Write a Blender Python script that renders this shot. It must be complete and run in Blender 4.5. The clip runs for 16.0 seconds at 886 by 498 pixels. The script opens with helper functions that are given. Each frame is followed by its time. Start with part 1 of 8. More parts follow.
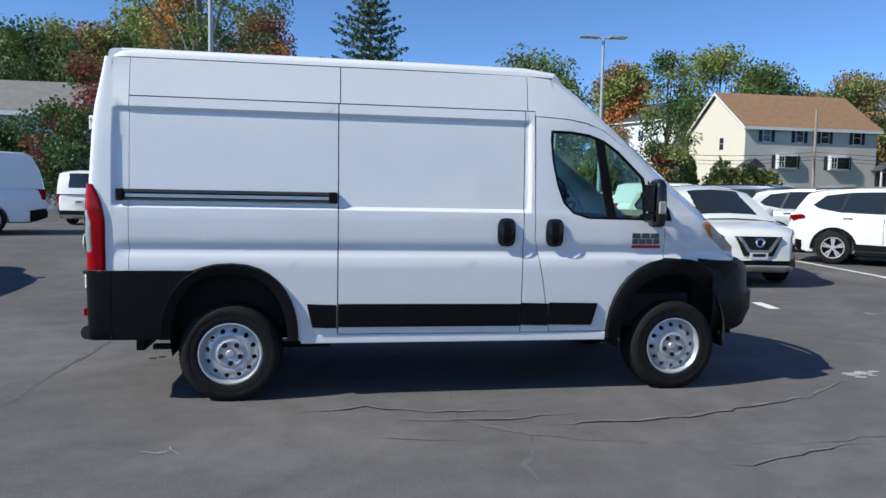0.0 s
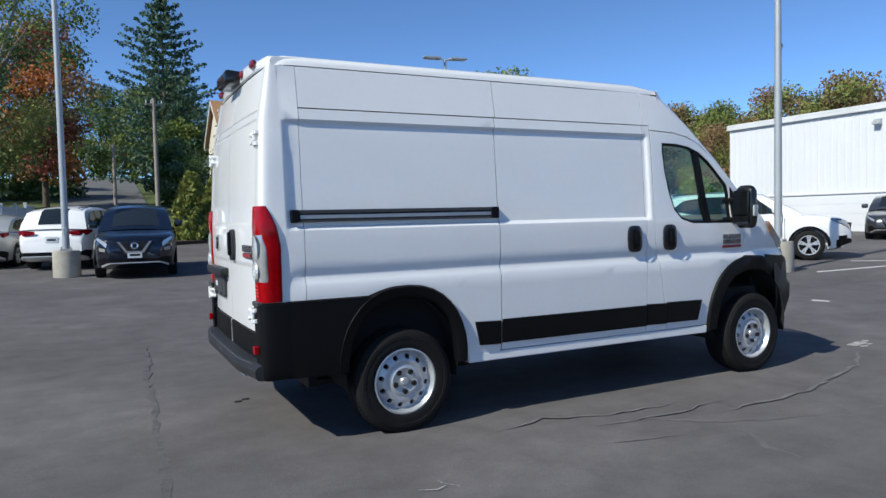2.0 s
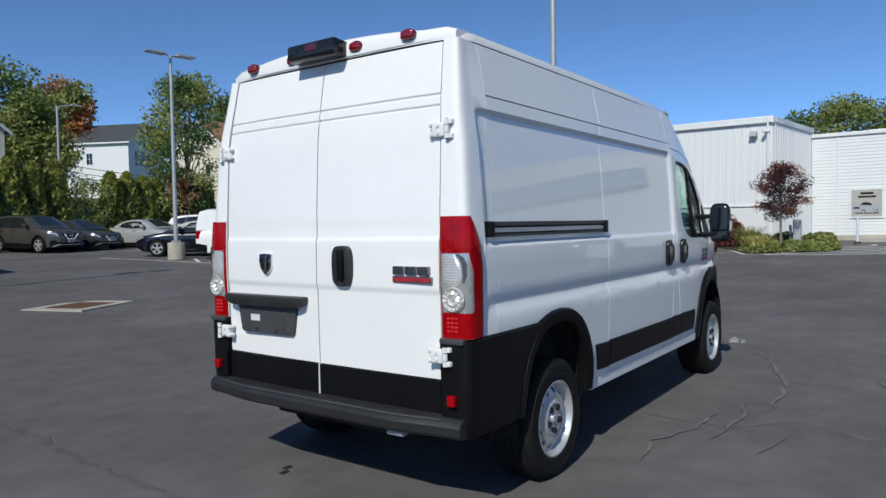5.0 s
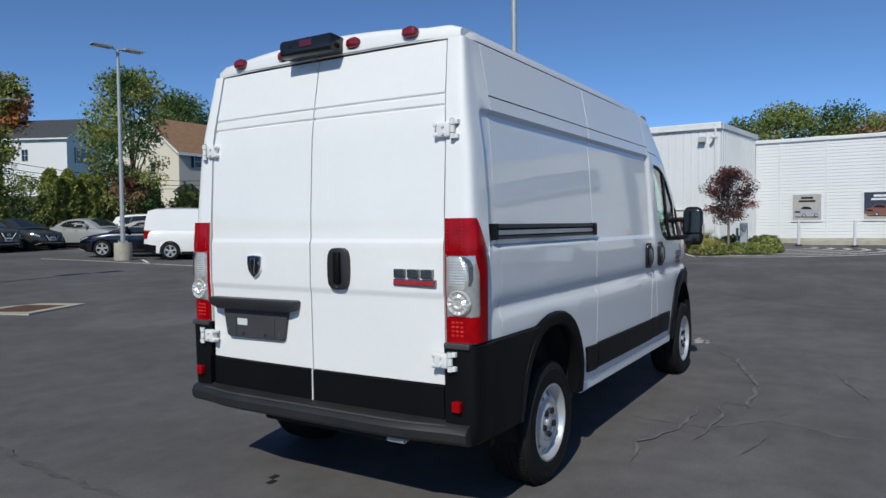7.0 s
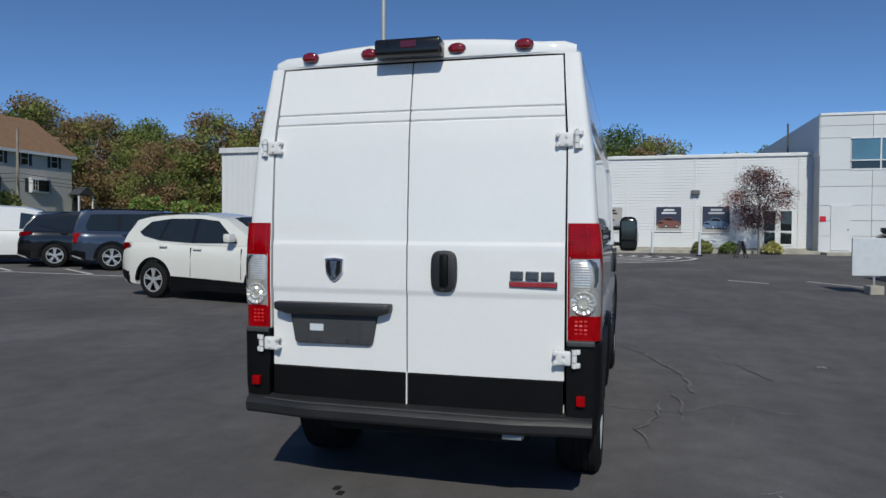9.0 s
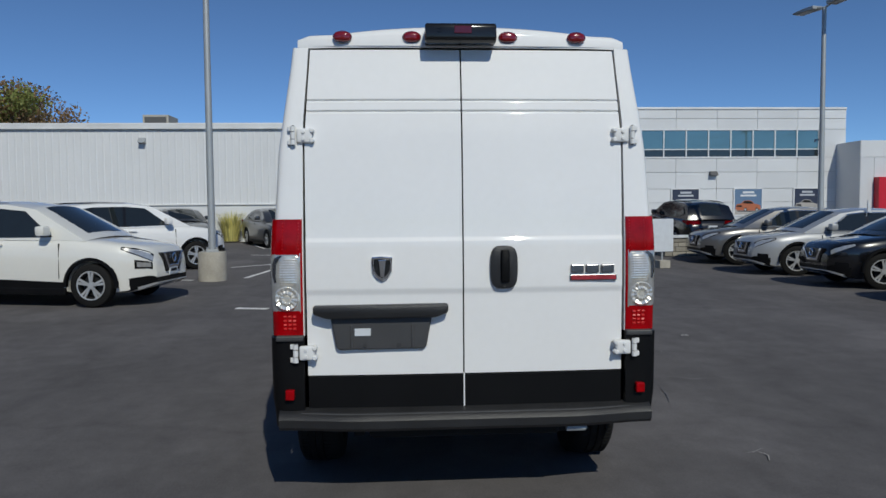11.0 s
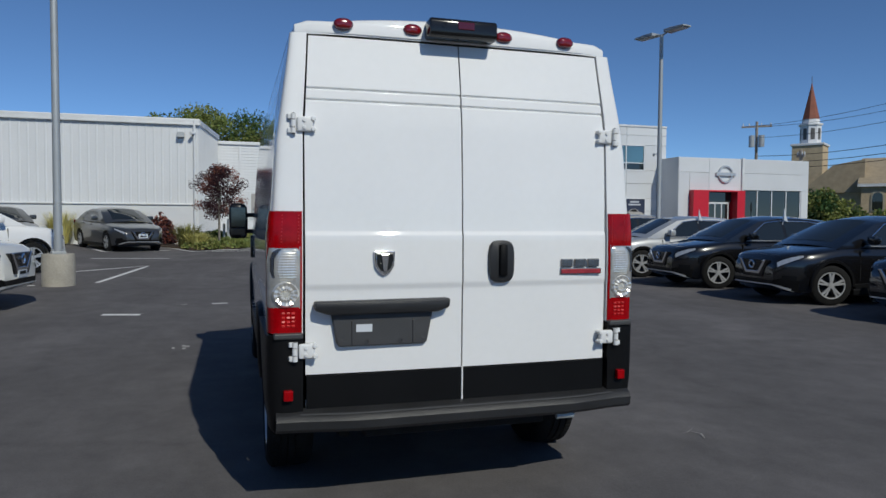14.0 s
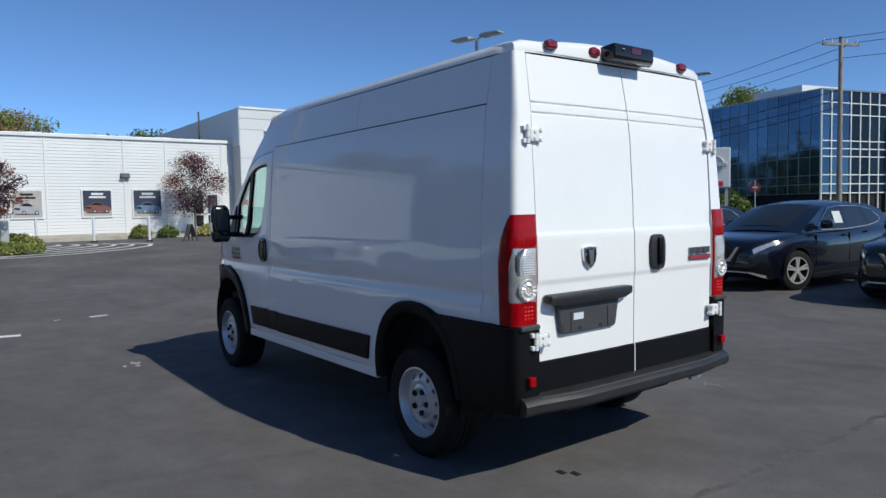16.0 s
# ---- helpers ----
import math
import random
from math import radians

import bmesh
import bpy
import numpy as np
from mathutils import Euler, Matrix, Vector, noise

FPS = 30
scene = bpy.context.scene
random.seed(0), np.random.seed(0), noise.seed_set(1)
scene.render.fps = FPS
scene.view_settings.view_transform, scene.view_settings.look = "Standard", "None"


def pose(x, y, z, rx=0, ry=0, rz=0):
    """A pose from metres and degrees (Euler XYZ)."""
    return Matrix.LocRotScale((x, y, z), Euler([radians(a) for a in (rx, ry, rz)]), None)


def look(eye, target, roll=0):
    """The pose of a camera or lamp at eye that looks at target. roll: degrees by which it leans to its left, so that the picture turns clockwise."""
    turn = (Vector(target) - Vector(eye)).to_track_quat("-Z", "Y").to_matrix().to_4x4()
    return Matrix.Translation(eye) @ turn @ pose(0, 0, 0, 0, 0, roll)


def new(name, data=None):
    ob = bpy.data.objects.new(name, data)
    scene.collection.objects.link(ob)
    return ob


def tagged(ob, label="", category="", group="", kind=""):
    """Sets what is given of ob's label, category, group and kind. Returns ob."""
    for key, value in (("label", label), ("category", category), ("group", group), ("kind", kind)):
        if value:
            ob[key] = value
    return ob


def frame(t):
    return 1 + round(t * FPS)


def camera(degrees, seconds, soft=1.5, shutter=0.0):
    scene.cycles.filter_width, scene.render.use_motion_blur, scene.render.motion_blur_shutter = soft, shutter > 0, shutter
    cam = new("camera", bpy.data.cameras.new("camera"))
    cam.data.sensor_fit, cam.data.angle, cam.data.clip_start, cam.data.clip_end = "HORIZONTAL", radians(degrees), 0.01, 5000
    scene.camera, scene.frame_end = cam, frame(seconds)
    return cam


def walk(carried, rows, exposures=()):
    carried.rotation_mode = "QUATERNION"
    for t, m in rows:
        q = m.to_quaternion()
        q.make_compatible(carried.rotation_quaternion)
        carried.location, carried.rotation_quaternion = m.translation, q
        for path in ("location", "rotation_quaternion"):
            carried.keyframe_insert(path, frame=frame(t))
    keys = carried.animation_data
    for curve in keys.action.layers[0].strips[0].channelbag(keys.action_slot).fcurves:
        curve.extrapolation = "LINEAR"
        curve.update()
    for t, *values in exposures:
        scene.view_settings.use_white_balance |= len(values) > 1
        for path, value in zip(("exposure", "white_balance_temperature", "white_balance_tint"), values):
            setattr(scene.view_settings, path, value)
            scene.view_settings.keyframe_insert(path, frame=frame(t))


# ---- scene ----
cam = camera(65.3, 16.0)
METRES, EYE, TILT, LEAN, TURN = 12.61, 1.485, 0.0, 0.0, -9.6
ROWS = [
    (0.0, 0.0, 0.0, 0.0, 0.07, -4.11, -1.02),
    (0.5, -0.047, -0.007, 0.0008, -3.18, -4.12, -0.31),
    (1.0, -0.1003, 0.0001, -0.0014, -7.34, -3.87, 0.53),
    (1.5, -0.1572, 0.0099, -0.0029, -12.21, -3.28, 1.14),
    (2.0, -0.2111, 0.0307, -0.0024, -17.34, -2.64, 1.34),
    (2.5, -0.2624, 0.0547, -0.0033, -22.54, -2.11, 1.19),
    (3.0, -0.301, 0.0853, -0.0028, -27.93, -1.98, 1.03),
    (3.5, -0.3321, 0.1201, -0.0038, -33.42, -1.95, 0.81),
    (4.0, -0.3574, 0.1544, -0.0009, -38.4, -1.96, 0.72),
    (6.5, -0.3979, 0.2155, 0.0025, -47.87, -1.99, 1.08),
    (7.0, -0.3979, 0.2168, 0.0024, -48.75, -1.95, 0.67),
    (7.5, -0.3981, 0.2216, 0.002, -50.64, -1.84, 0.21),
    (8.0, -0.412, 0.2388, -0.0014, -54.06, -1.56, -0.22),
    (8.5, -0.449, 0.2736, 0.0001, -59.12, -1.46, -0.44),
    (9.0, -0.4737, 0.3196, 0.0019, -65.24, -1.52, -0.28),
    (11.5, -0.4962, 0.4427, 0.0071, -85.68, -3.08, 0.39),
    (12.0, -0.4976, 0.4442, 0.0071, -86.6, -3.07, 0.14),
    (12.5, -0.4979, 0.4456, 0.0069, -87.92, -3.1, -0.06),
    (13.0, -0.4974, 0.4497, 0.0065, -90.09, -2.99, -0.22),
    (13.5, -0.4978, 0.4673, 0.0055, -93.21, -2.78, -0.37),
    (14.0, -0.4946, 0.5017, 0.0024, -97.08, -2.49, -0.32),
    (14.5, -0.494, 0.5509, 0.0018, -101.52, -2.35, -0.01),
    (15.0, -0.4909, 0.6041, 0.0049, -106.45, -2.57, 0.53),
    (15.5, -0.4785, 0.6521, 0.0068, -111.83, -2.94, 1.04),
    (16.0, -0.4663, 0.6945, 0.0082, -117.32, -3.33, 1.13),
]
EXPOSURES = [(t, stops, 6650, 3) for t, stops in ((0.0, 0.76), (1.0, 0.78), (2.0, 0.62), (3.0, 0.38), (4.0, 0.28), (7.0, 0.09), (9.0, -0.14), (12.5, -0.32), (14.5, -0.16), (16.0, 0.24))]
walk(cam, [(t, pose(0.684, -6.121, EYE, TILT, LEAN, TURN) @ pose(METRES * x, METRES * y, METRES * z, 90 + pitch, roll, yaw)) for t, x, y, z, yaw, pitch, roll in ROWS], EXPOSURES)

# ---- sun and sky ----
SUN_FROM = Vector((-1.13, -0.275, 1.0)).normalized()
sun = new("sun", bpy.data.lights.new("sun", "SUN"))
sun.data.energy, sun.data.angle, sun.data.color = 3.1, radians(0.53), (1.0, 0.96, 0.90)
sun.matrix_world = look(SUN_FROM * 60, (0, 0, 0))
world = bpy.data.worlds.new("sky")
scene.world = world
world.use_nodes = True
sky = world.node_tree.nodes.new("ShaderNodeTexSky")
sky.sky_type, sky.sun_disc = "NISHITA", False
sky.sun_elevation, sky.sun_rotation = math.asin(SUN_FROM.z), math.atan2(SUN_FROM.x, SUN_FROM.y)
sky.air_density, sky.dust_density, sky.ozone_density, sky.altitude = 0.72, 0.0, 8.0, 2400
world.node_tree.links.new(sky.outputs[0], world.node_tree.nodes["Background"].inputs[0])
world.node_tree.nodes["Background"].inputs[1].default_value = 0.125


# ---- materials ----
def mat(name, color, rough=0.6, metal=0.0, var=0.12, scale=6.0, bump=0.0, fine=60.0, coat=0.0, isl=0.0, spec=0.5, obj=0.0):
    """A surface with two scales of variation, fine relief, and per-leaf or per-piece variation."""
    m = bpy.data.materials.new(name)
    m.use_nodes = True
    t = m.node_tree
    n, l = t.nodes, t.links
    b = n["Principled BSDF"]
    b.inputs["Roughness"].default_value = rough
    b.inputs["Metallic"].default_value = metal
    b.inputs["Coat Weight"].default_value = coat
    b.inputs["Coat Roughness"].default_value = 0.04
    b.inputs["Specular IOR Level"].default_value = spec
    tc = n.new("ShaderNodeTexCoord")
    big, small = n.new("ShaderNodeTexNoise"), n.new("ShaderNodeTexNoise")
    big.inputs["Scale"].default_value, small.inputs["Scale"].default_value = scale, fine
    big.inputs["Detail"].default_value, small.inputs["Detail"].default_value = 4, 3
    for q in (big, small):
        l.new(tc.outputs["Object"], q.inputs["Vector"])
    add = n.new("ShaderNodeMath")
    add.operation = "MULTIPLY_ADD"
    l.new(small.outputs["Fac"], add.inputs[0])
    add.inputs[1].default_value = 0.5
    l.new(big.outputs["Fac"], add.inputs[2])
    ramp = n.new("ShaderNodeMapRange")
    ramp.inputs["From Min"].default_value, ramp.inputs["From Max"].default_value = 0.4, 1.1
    ramp.inputs["To Min"].default_value, ramp.inputs["To Max"].default_value = 1 - var, 1 + var
    l.new(add.outputs[0], ramp.inputs["Value"])
    last = ramp.outputs["Result"]
    for on, node, out in ((isl, "ShaderNodeNewGeometry", "Random Per Island"), (obj, "ShaderNodeObjectInfo", "Random")):
        if on:
            g, r2, mu = n.new(node), n.new("ShaderNodeMapRange"), n.new("ShaderNodeMath")
            r2.inputs["To Min"].default_value, r2.inputs["To Max"].default_value = 1 - on, 1 + on
            l.new(g.outputs[out], r2.inputs["Value"])
            mu.operation = "MULTIPLY"
            l.new(last, mu.inputs[0])
            l.new(r2.outputs["Result"], mu.inputs[1])
            last = mu.outputs[0]
    mix = n.new("ShaderNodeVectorMath")
    mix.operation = "SCALE"
    mix.inputs[0].default_value = color
    l.new(last, mix.inputs["Scale"])
    l.new(mix.outputs[0], b.inputs["Base Color"])
    if bump:
        bp = n.new("ShaderNodeBump")
        bp.inputs["Strength"].default_value, bp.inputs["Distance"].default_value = bump, 0.01
        l.new(small.outputs["Fac"], bp.inputs["Height"])
        l.new(bp.outputs[0], b.inputs["Normal"])
    return m


def paint(name, color, rough=0.35, metal=0.0, coat=1.0):
    return mat(name, color, rough, metal, var=0.03, scale=1.5, fine=25, coat=coat)


def thin_glass(name, tint):
    """A thin tinted pane: straight-through light and a mirror-like gloss that grows at grazing angles."""
    m = bpy.data.materials.new(name)
    m.use_nodes = True
    n, l = m.node_tree.nodes, m.node_tree.links
    n.remove(n["Principled BSDF"])
    clear, gloss, mix, fres = n.new("ShaderNodeBsdfTransparent"), n.new("ShaderNodeBsdfGlossy"), n.new("ShaderNodeMixShader"), n.new("ShaderNodeLayerWeight")
    clear.inputs["Color"].default_value = (*tint, 1)
    gloss.inputs["Color"].default_value = (1, 1, 1, 1)
    gloss.inputs["Roughness"].default_value = 0.01
    fres.inputs["Blend"].default_value = 0.5
    power, grow = n.new("ShaderNodeMath"), n.new("ShaderNodeMath")
    power.operation, grow.operation = "POWER", "MULTIPLY_ADD"
    power.inputs[1].default_value, grow.inputs[1].default_value, grow.inputs[2].default_value = 5.0, 0.9, 0.07
    l.new(fres.outputs["Facing"], power.inputs[0])
    l.new(power.outputs[0], grow.inputs[0])
    l.new(grow.outputs[0], mix.inputs[0])
    l.new(clear.outputs[0], mix.inputs[1])
    l.new(gloss.outputs[0], mix.inputs[2])
    l.new(mix.outputs[0], n["Material Output"].inputs["Surface"])
    return m


def leaf_mat(name, color, var=0.32):
    color = tuple(1.5 * c for c in color)
    m = mat(name, color, 0.55, var=0.25, scale=0.6, fine=4, isl=var, spec=0.25)
    t = m.node_tree
    b = t.nodes["Principled BSDF"]
    tr, mx = t.nodes.new("ShaderNodeBsdfTranslucent"), t.nodes.new("ShaderNodeMixShader")
    src = b.inputs["Base Color"].links[0].from_socket
    t.links.new(src, tr.inputs["Color"])
    mx.inputs[0].default_value = 0.28
    t.links.new(b.outputs[0], mx.inputs[1])
    t.links.new(tr.outputs[0], mx.inputs[2])
    t.links.new(mx.outputs[0], t.nodes["Material Output"].inputs["Surface"])
    return m


WHITE = paint("white_paint", (0.84, 0.836, 0.825), 0.6)
BLACK_TRIM = mat("black_plastic", (0.0055, 0.0055, 0.006), 0.45, var=0.3, scale=3, bump=0.25, fine=250, spec=0.15)
BLACK_GLOSS = mat("gloss_black", (0.012, 0.012, 0.013), 0.18, var=0.1)
# near-black for dark things, and for shade painted into gaps and insides
DARK = mat("black_and_gap_shade", (0.008, 0.008, 0.008), 0.9)
RUBBER = mat("tyre_rubber", (0.012, 0.0118, 0.0115), 0.75, var=0.35, scale=9, bump=0.5, fine=90, spec=0.2)
STEEL = mat("silver_wheel_paint", (0.58, 0.59, 0.60), 0.36, 0.5, var=0.12, scale=8, fine=70)
CHROME = mat("chrome", (0.82, 0.83, 0.85), 0.08, 1.0, var=0.05)
GALV = mat("galvanised_pole", (0.42, 0.44, 0.45), 0.5, 0.35, var=0.12, scale=2, fine=40)
CONCRETE = mat("concrete", (0.42, 0.39, 0.33), 0.9, var=0.35, scale=2.2, bump=0.6, fine=45)
RED_LENS = mat("red_lens", (0.31, 0.0008, 0.004), 0.12, var=0.4, scale=12, fine=60, coat=0.0, spec=0.25)
CLEAR_LENS = mat("clear_lens", (0.50, 0.50, 0.49), 0.12, 0.45, var=0.25, scale=18, fine=60, coat=1.0)
AMBER = mat("amber_lens", (0.75, 0.22, 0.03), 0.15, var=0.2, scale=20, coat=1.0)
CAR_GLASS = mat("tinted_glass", (0.016, 0.020, 0.021), 0.02, var=0.1, spec=0.75)
MIRROR_GLASS = mat("mirror_glass", (0.07, 0.075, 0.08), 0.06, 0.9, var=0.05)
REFLECTOR = mat("lamp_reflector", (0.80, 0.77, 0.70), 0.22, 0.55, var=0.12, scale=40, fine=120, coat=1.0)
DARK_CHROME = mat("dark_chrome", (0.22, 0.22, 0.23), 0.25, 0.9, var=0.2, scale=40)
LINE = mat("worn_line_paint", (0.72, 0.71, 0.69), 0.85, var=0.28, scale=5, fine=50)


# ---- building blocks ----
def thing(name, label, category, m=None, group="", kind=""):
    ob = tagged(new(name), label, category, group, kind)
    ob.empty_display_size = 0.2
    ob.matrix_basis = m or Matrix()
    return ob


def part(name, bm, material, parent=None, label="", smooth=None):
    """Links a bmesh as one mesh object under a thing or a part."""
    bmesh.ops.recalc_face_normals(bm, faces=bm.faces)
    me = bpy.data.meshes.new(name)
    bm.to_mesh(me)
    bm.free()
    for q in material if isinstance(material, (list, tuple)) else (material,):
        me.materials.append(q)
    if smooth is not None:
        me.shade_smooth()
        me.set_sharp_from_angle(angle=radians(smooth))
    ob = new(name, me)
    ob.parent = parent
    return tagged(ob, label)


def share(ob, name, m, parent):
    """Another object on the same mesh."""
    o = new(name, ob.data)
    o.parent, o.matrix_basis = parent, m
    return o


def box(x0, x1, y0, y1, z0, z1, bevel=0.0, seg=2, bm=None):
    b = bmesh.new()
    bmesh.ops.create_cube(b, size=1)
    bmesh.ops.transform(b, matrix=Matrix.LocRotScale(((x0 + x1) / 2, (y0 + y1) / 2, (z0 + z1) / 2), None, (abs(x1 - x0), abs(y1 - y0), abs(z1 - z0))), verts=b.verts)
    if bevel:
        bmesh.ops.bevel(b, geom=b.edges[:], offset=bevel, segments=seg, profile=0.5, affect="EDGES")
    return join(bm, b)


def join(bm, b):
    if bm is None:
        return b
    me = bpy.data.meshes.new("tmp")
    b.to_mesh(me)
    b.free()
    bm.from_mesh(me)
    bpy.data.meshes.remove(me)
    return bm


def turned(bm, m):
    bmesh.ops.transform(bm, matrix=m, verts=bm.verts)
    return bm


def prism(poly, axis, a, b, bevel=0.0, bm=None, seg=2):
    """Extrudes a polygon given in the two axes other than axis, from a to b along it."""
    q = bmesh.new()
    put = {"x": lambda u, v, w: (w, u, v), "y": lambda u, v, w: (u, w, v), "z": lambda u, v, w: (u, v, w)}[axis]
    f = q.faces.new([q.verts.new(put(u, v, a)) for u, v in poly])
    r = bmesh.ops.extrude_face_region(q, geom=[f])
    d = Vector(put(0, 0, b - a))
    bmesh.ops.translate(q, vec=d, verts=[v for v in r["geom"] if isinstance(v, bmesh.types.BMVert)])
    bmesh.ops.recalc_face_normals(q, faces=q.faces)
    if bevel:
        bmesh.ops.bevel(q, geom=q.edges[:], offset=bevel, segments=seg, profile=0.5, affect="EDGES")
    return join(bm, q)


def tube(p0, p1, r0, r1=None, n=12, bm=None, caps=True):
    p0, p1 = Vector(p0), Vector(p1)
    q = bmesh.new()
    bmesh.ops.create_cone(q, cap_ends=caps, segments=n, radius1=r0, radius2=r0 if r1 is None else r1, depth=(p1 - p0).length)
    m = Matrix.Translation((p0 + p1) / 2) @ (p1 - p0).to_track_quat("Z", "Y").to_matrix().to_4x4()
    return join(bm, turned(q, m))


def pipe(pts, r, n=6):
    """A bent round bar along points, as one skin."""
    pts = [Vector(p) for p in pts]
    rings = []
    for i, p in enumerate(pts):
        d = (pts[min(i + 1, len(pts) - 1)] - pts[max(i - 1, 0)]).normalized()
        side = d.cross(Vector((0.0, 0.3, 1.0))).normalized()
        up = side.cross(d)
        rings.append([p + side * (r * math.cos(2 * math.pi * k / n)) + up * (r * math.sin(2 * math.pi * k / n)) for k in range(n)])
    return loft(rings, closed=True, caps=True)


def lathe(profile, n=32, axis="y", bm=None, closed=False):
    """Turns (radius, offset) pairs round an axis."""
    profile = profile + profile[:1] if closed else profile
    q = bmesh.new()
    rings = []
    for r, a in profile:
        ring = []
        for k in range(n):
            c, s = r * math.cos(2 * math.pi * k / n), r * math.sin(2 * math.pi * k / n)
            ring.append(q.verts.new((c, a, s) if axis == "y" else (c, s, a)))
        rings.append(ring)
    for u, v in zip(rings, rings[1:]):
        for k in range(n):
            q.faces.new((u[k], u[(k + 1) % n], v[(k + 1) % n], v[k]))
    bmesh.ops.remove_doubles(q, verts=q.verts, dist=1e-5)
    return join(bm, q)


def loft(rings, closed=False, caps=False, bm=None):
    """Skins rows of points."""
    q = bmesh.new()
    vs = [[q.verts.new(p) for p in r] for r in rings]
    for u, v in zip(vs, vs[1:]):
        k = len(u)
        for i in range(k if closed else k - 1):
            q.faces.new((u[i], u[(i + 1) % k], v[(i + 1) % k], v[i]))
    if caps:
        q.faces.new(vs[0])
        q.faces.new(vs[-1])
    return join(bm, q)


def cut(bm, cutter):
    """The first solid less the second."""
    obs = []
    for k, b in (("a", bm), ("b", cutter)):
        bmesh.ops.recalc_face_normals(b, faces=b.faces)
        me = bpy.data.meshes.new(k)
        b.to_mesh(me)
        b.free()
        obs.append(new(k, me))
    mod = obs[0].modifiers.new("cut", "BOOLEAN")
    mod.operation, mod.object, mod.solver = "DIFFERENCE", obs[1], "EXACT"
    bpy.context.view_layer.update()
    ev = obs[0].evaluated_get(bpy.context.evaluated_depsgraph_get())
    me = bpy.data.meshes.new_from_object(ev)
    out = bmesh.new()
    out.from_mesh(me)
    for o in obs:
        d = o.data
        bpy.data.objects.remove(o)
        bpy.data.meshes.remove(d)
    bpy.data.meshes.remove(me)
    return out


def lerp(a, b, t):
    return a + (b - a) * t


def curve(pts, x):
    """Reads a smooth height from (x, value) pairs."""
    return float(np.interp(x, [p[0] for p in pts], [p[1] for p in pts]))


def gz(x, y):
    """Height of the ground."""
    ease = lambda a, b, v: max(0.0, min(1.0, (v - a) / (b - a)))
    h = min(0.02 * max(0.0, math.hypot(x - 1.7, y) - 3), 0.62)
    level = ease(3, 8, -y) * (1 - ease(14, 22, x)) * (1 - ease(16, 26, -y))   # level ground under the display row
    h = h * (1 - 0.85 * level) - 0.045 * level - 0.017
    return h + (0.085 + 0.02 * (1 - ease(10, 25, x))) * max(0.0, y - 34) * (1 if y < 110 else 110 / y)

